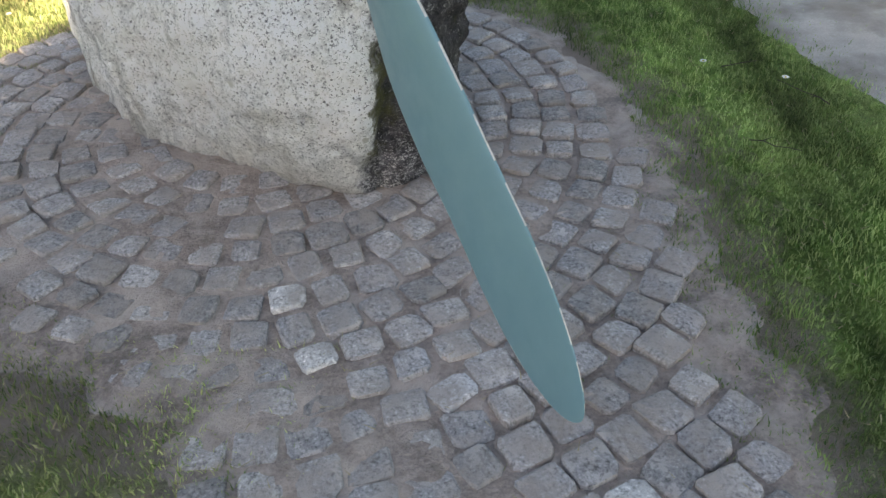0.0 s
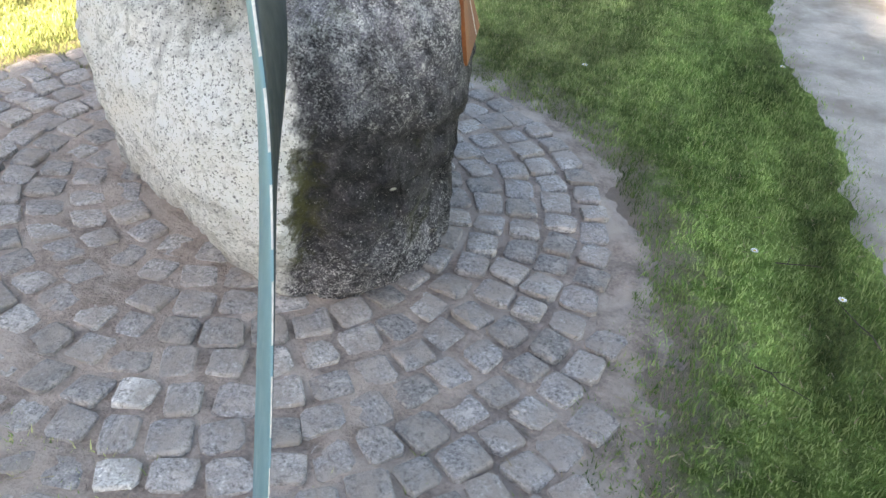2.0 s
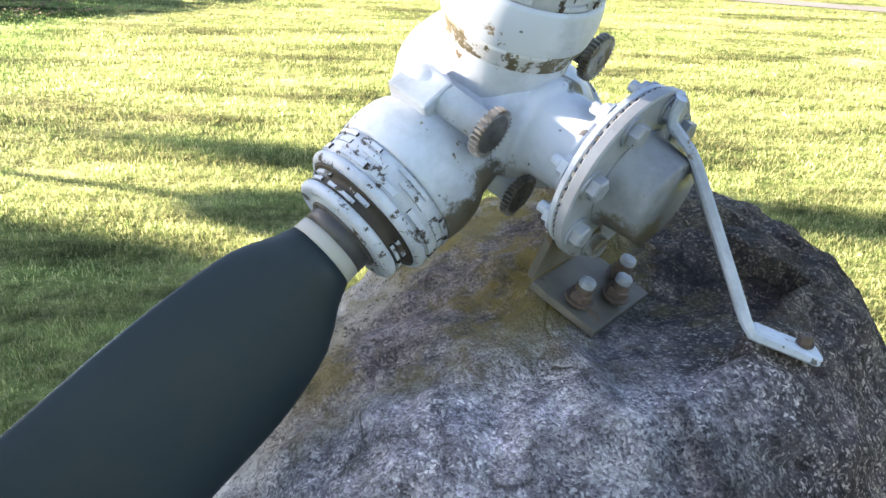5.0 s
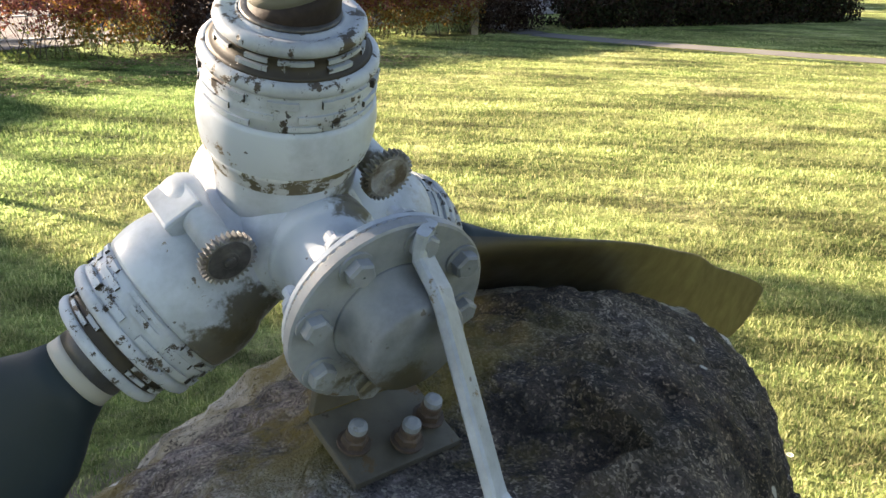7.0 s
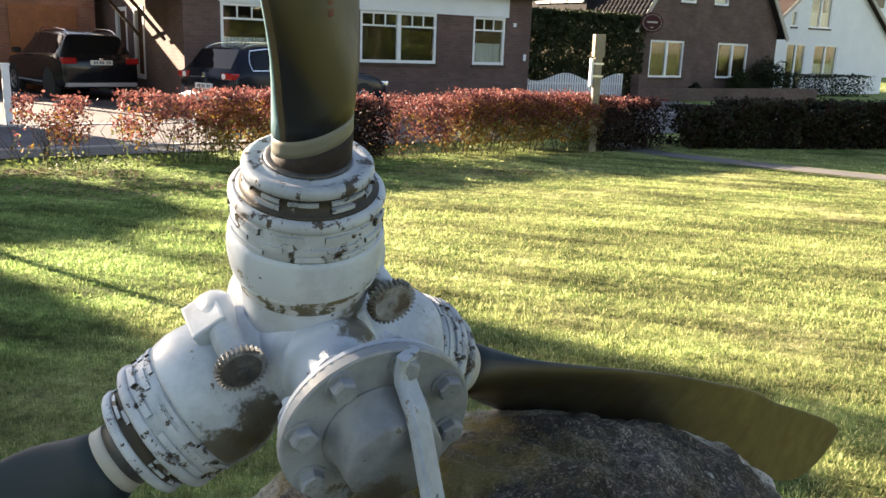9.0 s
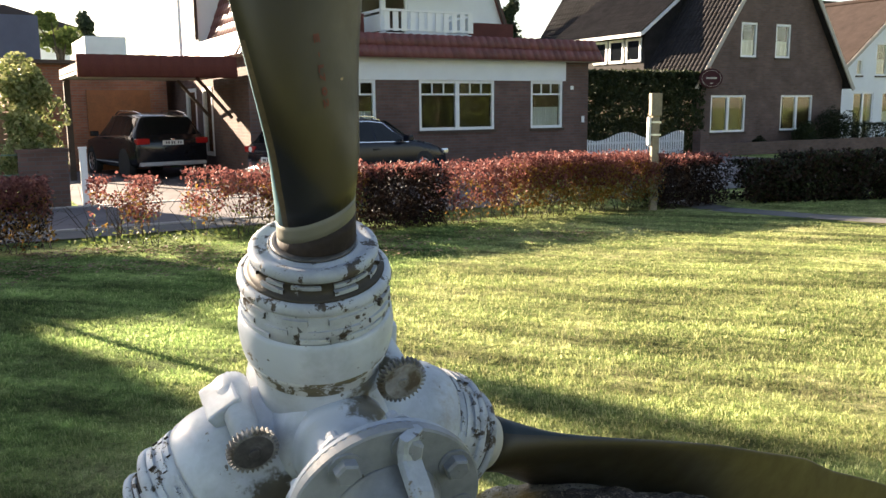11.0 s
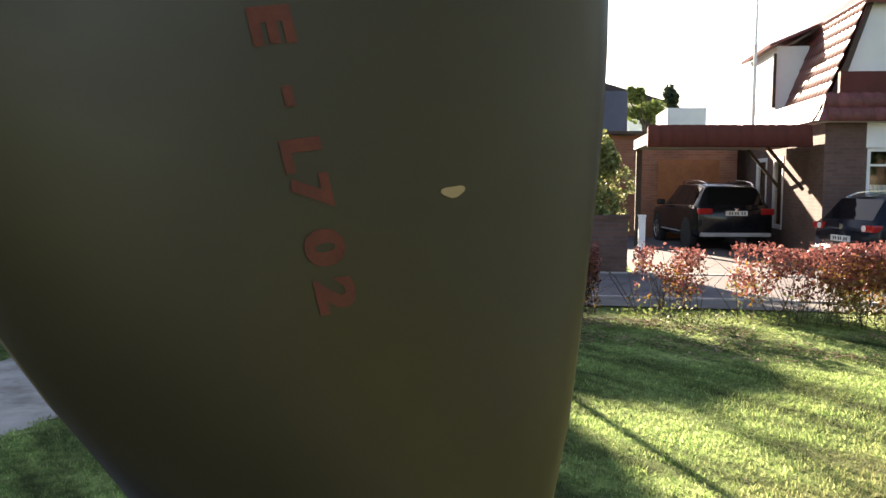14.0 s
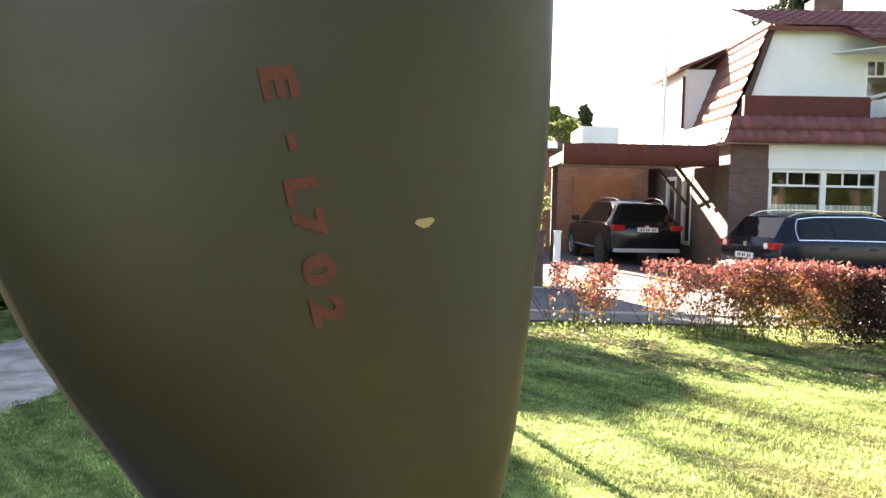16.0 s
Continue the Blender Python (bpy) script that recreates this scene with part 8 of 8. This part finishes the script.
def scatter_straw():
    rg = np.random.default_rng(5)
    verts, faces = [], []
    for _ in range(5200):
        rad, an = 1.2 + 4.0 * rg.random() ** 1.4, 6.283 * rg.random()
        x, y = -0.5 + rad * math.cos(an), 2.6 + rad * math.sin(an)
        if on_path(x, y) or (paved(x, y) and rg.random() > 0.15):
            continue
        a, l, w = 6.283 * rg.random(), 0.012 + 0.03 * rg.random(), 0.0015
        z = ground_z(x, y) + (0.006 if not paved(x, y, 0.05) else 0.016) + 0.008 * rg.random()
        dx, dy = math.cos(a) * l, math.sin(a) * l
        i = len(verts)
        verts.extend(((x - dy * w / l, y + dx * w / l, z), (x + dy * w / l, y - dx * w / l, z), (x + dx, y + dy, z + 0.012 * rg.random())))
        faces.append((i, i + 1, i + 2))
    return tagged(raw_object("straw", verts, faces, M_STRAW), "dry yellow clippings scattered in the lawn", "straw", kind="stuff")


straw = scatter_straw()


def make_daisy(x, y, seed):
    r = random.Random(seed)
    ob = empty("daisy", Matrix.Translation((x, y, ground_z(x, y))), "small white daisy flowering in the lawn", "flower", "daisies in the lawn")
    bm = bmesh.new()
    lathe(bm, [(0.001, -0.015), (0.0009, 0.035)], 5)
    part("stalk", bm, M_BLADES_OF_GRASS, ob)
    bm = bmesh.new()
    for i in range(12):
        a = 2 * math.pi * i / 12
        ps = [(0.003, a - 0.2), (0.011, a - 0.2), (0.013, a), (0.011, a + 0.2), (0.003, a + 0.2)]
        bm.faces.new([bm.verts.new((q * math.cos(b), q * math.sin(b), 0.036 + 0.002 * (q > 0.01) + r.uniform(0, 0.0006))) for q, b in ps])
    part("petals", bm, M_DAISY, ob)
    bm = bmesh.new()
    lathe(bm, [(0.004, 0.035), (0.0035, 0.038), (0.0012, 0.0392)], 8)
    part("flower_centre", bm, M_YELLOW, ob)


for n, (x, y) in enumerate(((0.93, 2.86), (1.02, 4.44), (0.19, 4.01), (1.18, 2.71), (-1.9, 3.6), (-2.1, 2.0), (-2.6, 2.9))):
    make_daisy(x, y, n)


def make_twig(x, y, turn, length, seed):
    r = random.Random(seed)
    bm = bmesh.new()
    p = Vector((0, 0, 0.012))
    for i in range(4):
        q = p + Vector((length / 4, r.uniform(-0.012, 0.012), r.uniform(-0.004, 0.004)))
        lathe(bm, [(0.0022 - 0.0003 * i, 0), (0.0019 - 0.0003 * i, (q - p).length * 1.04)], 6, axis_frame(p, q - p, Vector((0, 0.3, 1))))
        if i == 1:
            s = p + Vector((0.02, 0.03, 0.004))
            lathe(bm, [(0.0013, 0), (0.0007, (s - p).length)], 5, axis_frame(p, s - p, Vector((0, 0.3, 1))))
        p = q
    ob = part("twig", bm, M_BARK)
    ob.matrix_world = pose(x, y, ground_z(x, y), 0, 0, turn)
    tagged(ob, "thin dry brown twig lying in the grass", "twig", "twigs in the lawn")


make_twig(1.28, 2.55, 120, 0.22, 1)
make_twig(0.95, 2.35, -35, 0.16, 2)
make_twig(1.0, 2.86, 20, 0.14, 3)

# ---- setts, laid in rings round the stone ----
def sett_form(seed):
    """A rough-hewn stone about 10 cm square with worn, uneven edges."""
    r = random.Random(seed)
    bm = bmesh.new()
    outline = []
    for cx, cy in ((1, 1), (-1, 1), (-1, -1), (1, -1)):
        a, b = r.uniform(0.1, 0.42), r.uniform(0.1, 0.42)
        j, k = r.uniform(0.86, 1.07), r.uniform(0.86, 1.07)
        two = [(cx * j, cy * (k - a)), (cx * (j - b), cy * k)]
        outline += two if cx * cy > 0 else two[::-1]
    rings = []
    for grow, z in ((0.98, -0.05), (1.0, -0.011), (0.97, -0.003), (0.86, 0.0)):
        rings.append([bm.verts.new((0.0525 * x * grow, 0.0525 * y * grow, z + (r.uniform(-0.004, 0.002) if z == 0 else 0))) for x, y in outline])
    for a, b in zip(rings, rings[1:]):
        for i in range(8):
            bm.faces.new((a[i], a[(i + 1) % 8], b[(i + 1) % 8], b[i]))
    mid = bm.verts.new((r.uniform(-0.015, 0.015), r.uniform(-0.015, 0.015), 0.003))
    for i in range(8):
        bm.faces.new((rings[-1][i], rings[-1][(i + 1) % 8], mid))
    return bm


def in_rock(x, y):
    d = Vector((x, y, ground_z(x, y) + 0.02)) - ROCK_AT
    return d.length < rock_reach(d.normalized()) - 0.025


def lay_setts():
    r = random.Random(21)
    forms = [mesh_of("sett", sett_form(n), M_SETT) for n in range(8)]
    pale = mesh_of("sett", sett_form(40), M_SETT_PALE)
    places = []
    ring = 0
    while 0.35 + ring * 0.112 < 3.5:
        rad = 0.35 + ring * 0.112
        count = int(2 * math.pi * rad / 0.113)
        start = r.uniform(0, 1)
        for i in range(count):
            a = 2 * math.pi * (i + start) / count
            q = rad + r.uniform(-0.007, 0.007)
            x, y = APRON[0] + q * math.cos(a) + r.uniform(-0.004, 0.004), APRON[1] + q * math.sin(a)
            if not paved(x, y, 0.02 if x < -0.4 else -0.035) or in_rock(x, y) or r.random() < 0.02:
                continue
            buried = noise.noise(Vector((x * 1.7 + 5, y * 1.7, 1))) * 0.014 + 0.013 * math.exp(-(((x + 0.5) / 0.45) ** 2 + ((y - 1.3) / 0.4) ** 2)) + (0.006 if x < 0.1 else 0.0)
            z = ground_z(x, y) + 0.0125 - max(0.0, buried) + r.uniform(-0.003, 0.004)
            m = pose(x, y, z, r.uniform(-3.5, 3.5), r.uniform(-3.5, 3.5), math.degrees(a) + r.uniform(-9, 9))
            places.append((m @ Matrix.Diagonal((r.uniform(0.86, 1.06), r.uniform(0.84, 1.1), 1, 1)), x, y))
        ring += 1
    places.sort(key=lambda p: math.hypot(p[1] - 0.1, p[2] - 1.6))
    white = min(range(len(places)), key=lambda n: math.hypot(places[n][1] + 0.042, places[n][2] - 1.364))
    for n, (m, x, y) in enumerate(places[:300]):
        ob = new("sett", pale if n == white or r.random() < 0.04 else forms[n % 8])
        ob.parent = pavement
        ob.matrix_local = m
        tagged(ob)
    verts, faces = [], []
    for n, (m, x, y) in enumerate(places[300:]):
        me = forms[n % 8]
        base = len(verts)
        verts += [tuple(m @ v.co) for v in me.vertices]
        faces += [[base + i for i in f.vertices] for f in me.polygons]
    rest = raw_object("setts", verts, faces, M_SETT, pavement)
    tagged(rest, "rest of the grey granite setts", kind="stuff")


lay_setts()
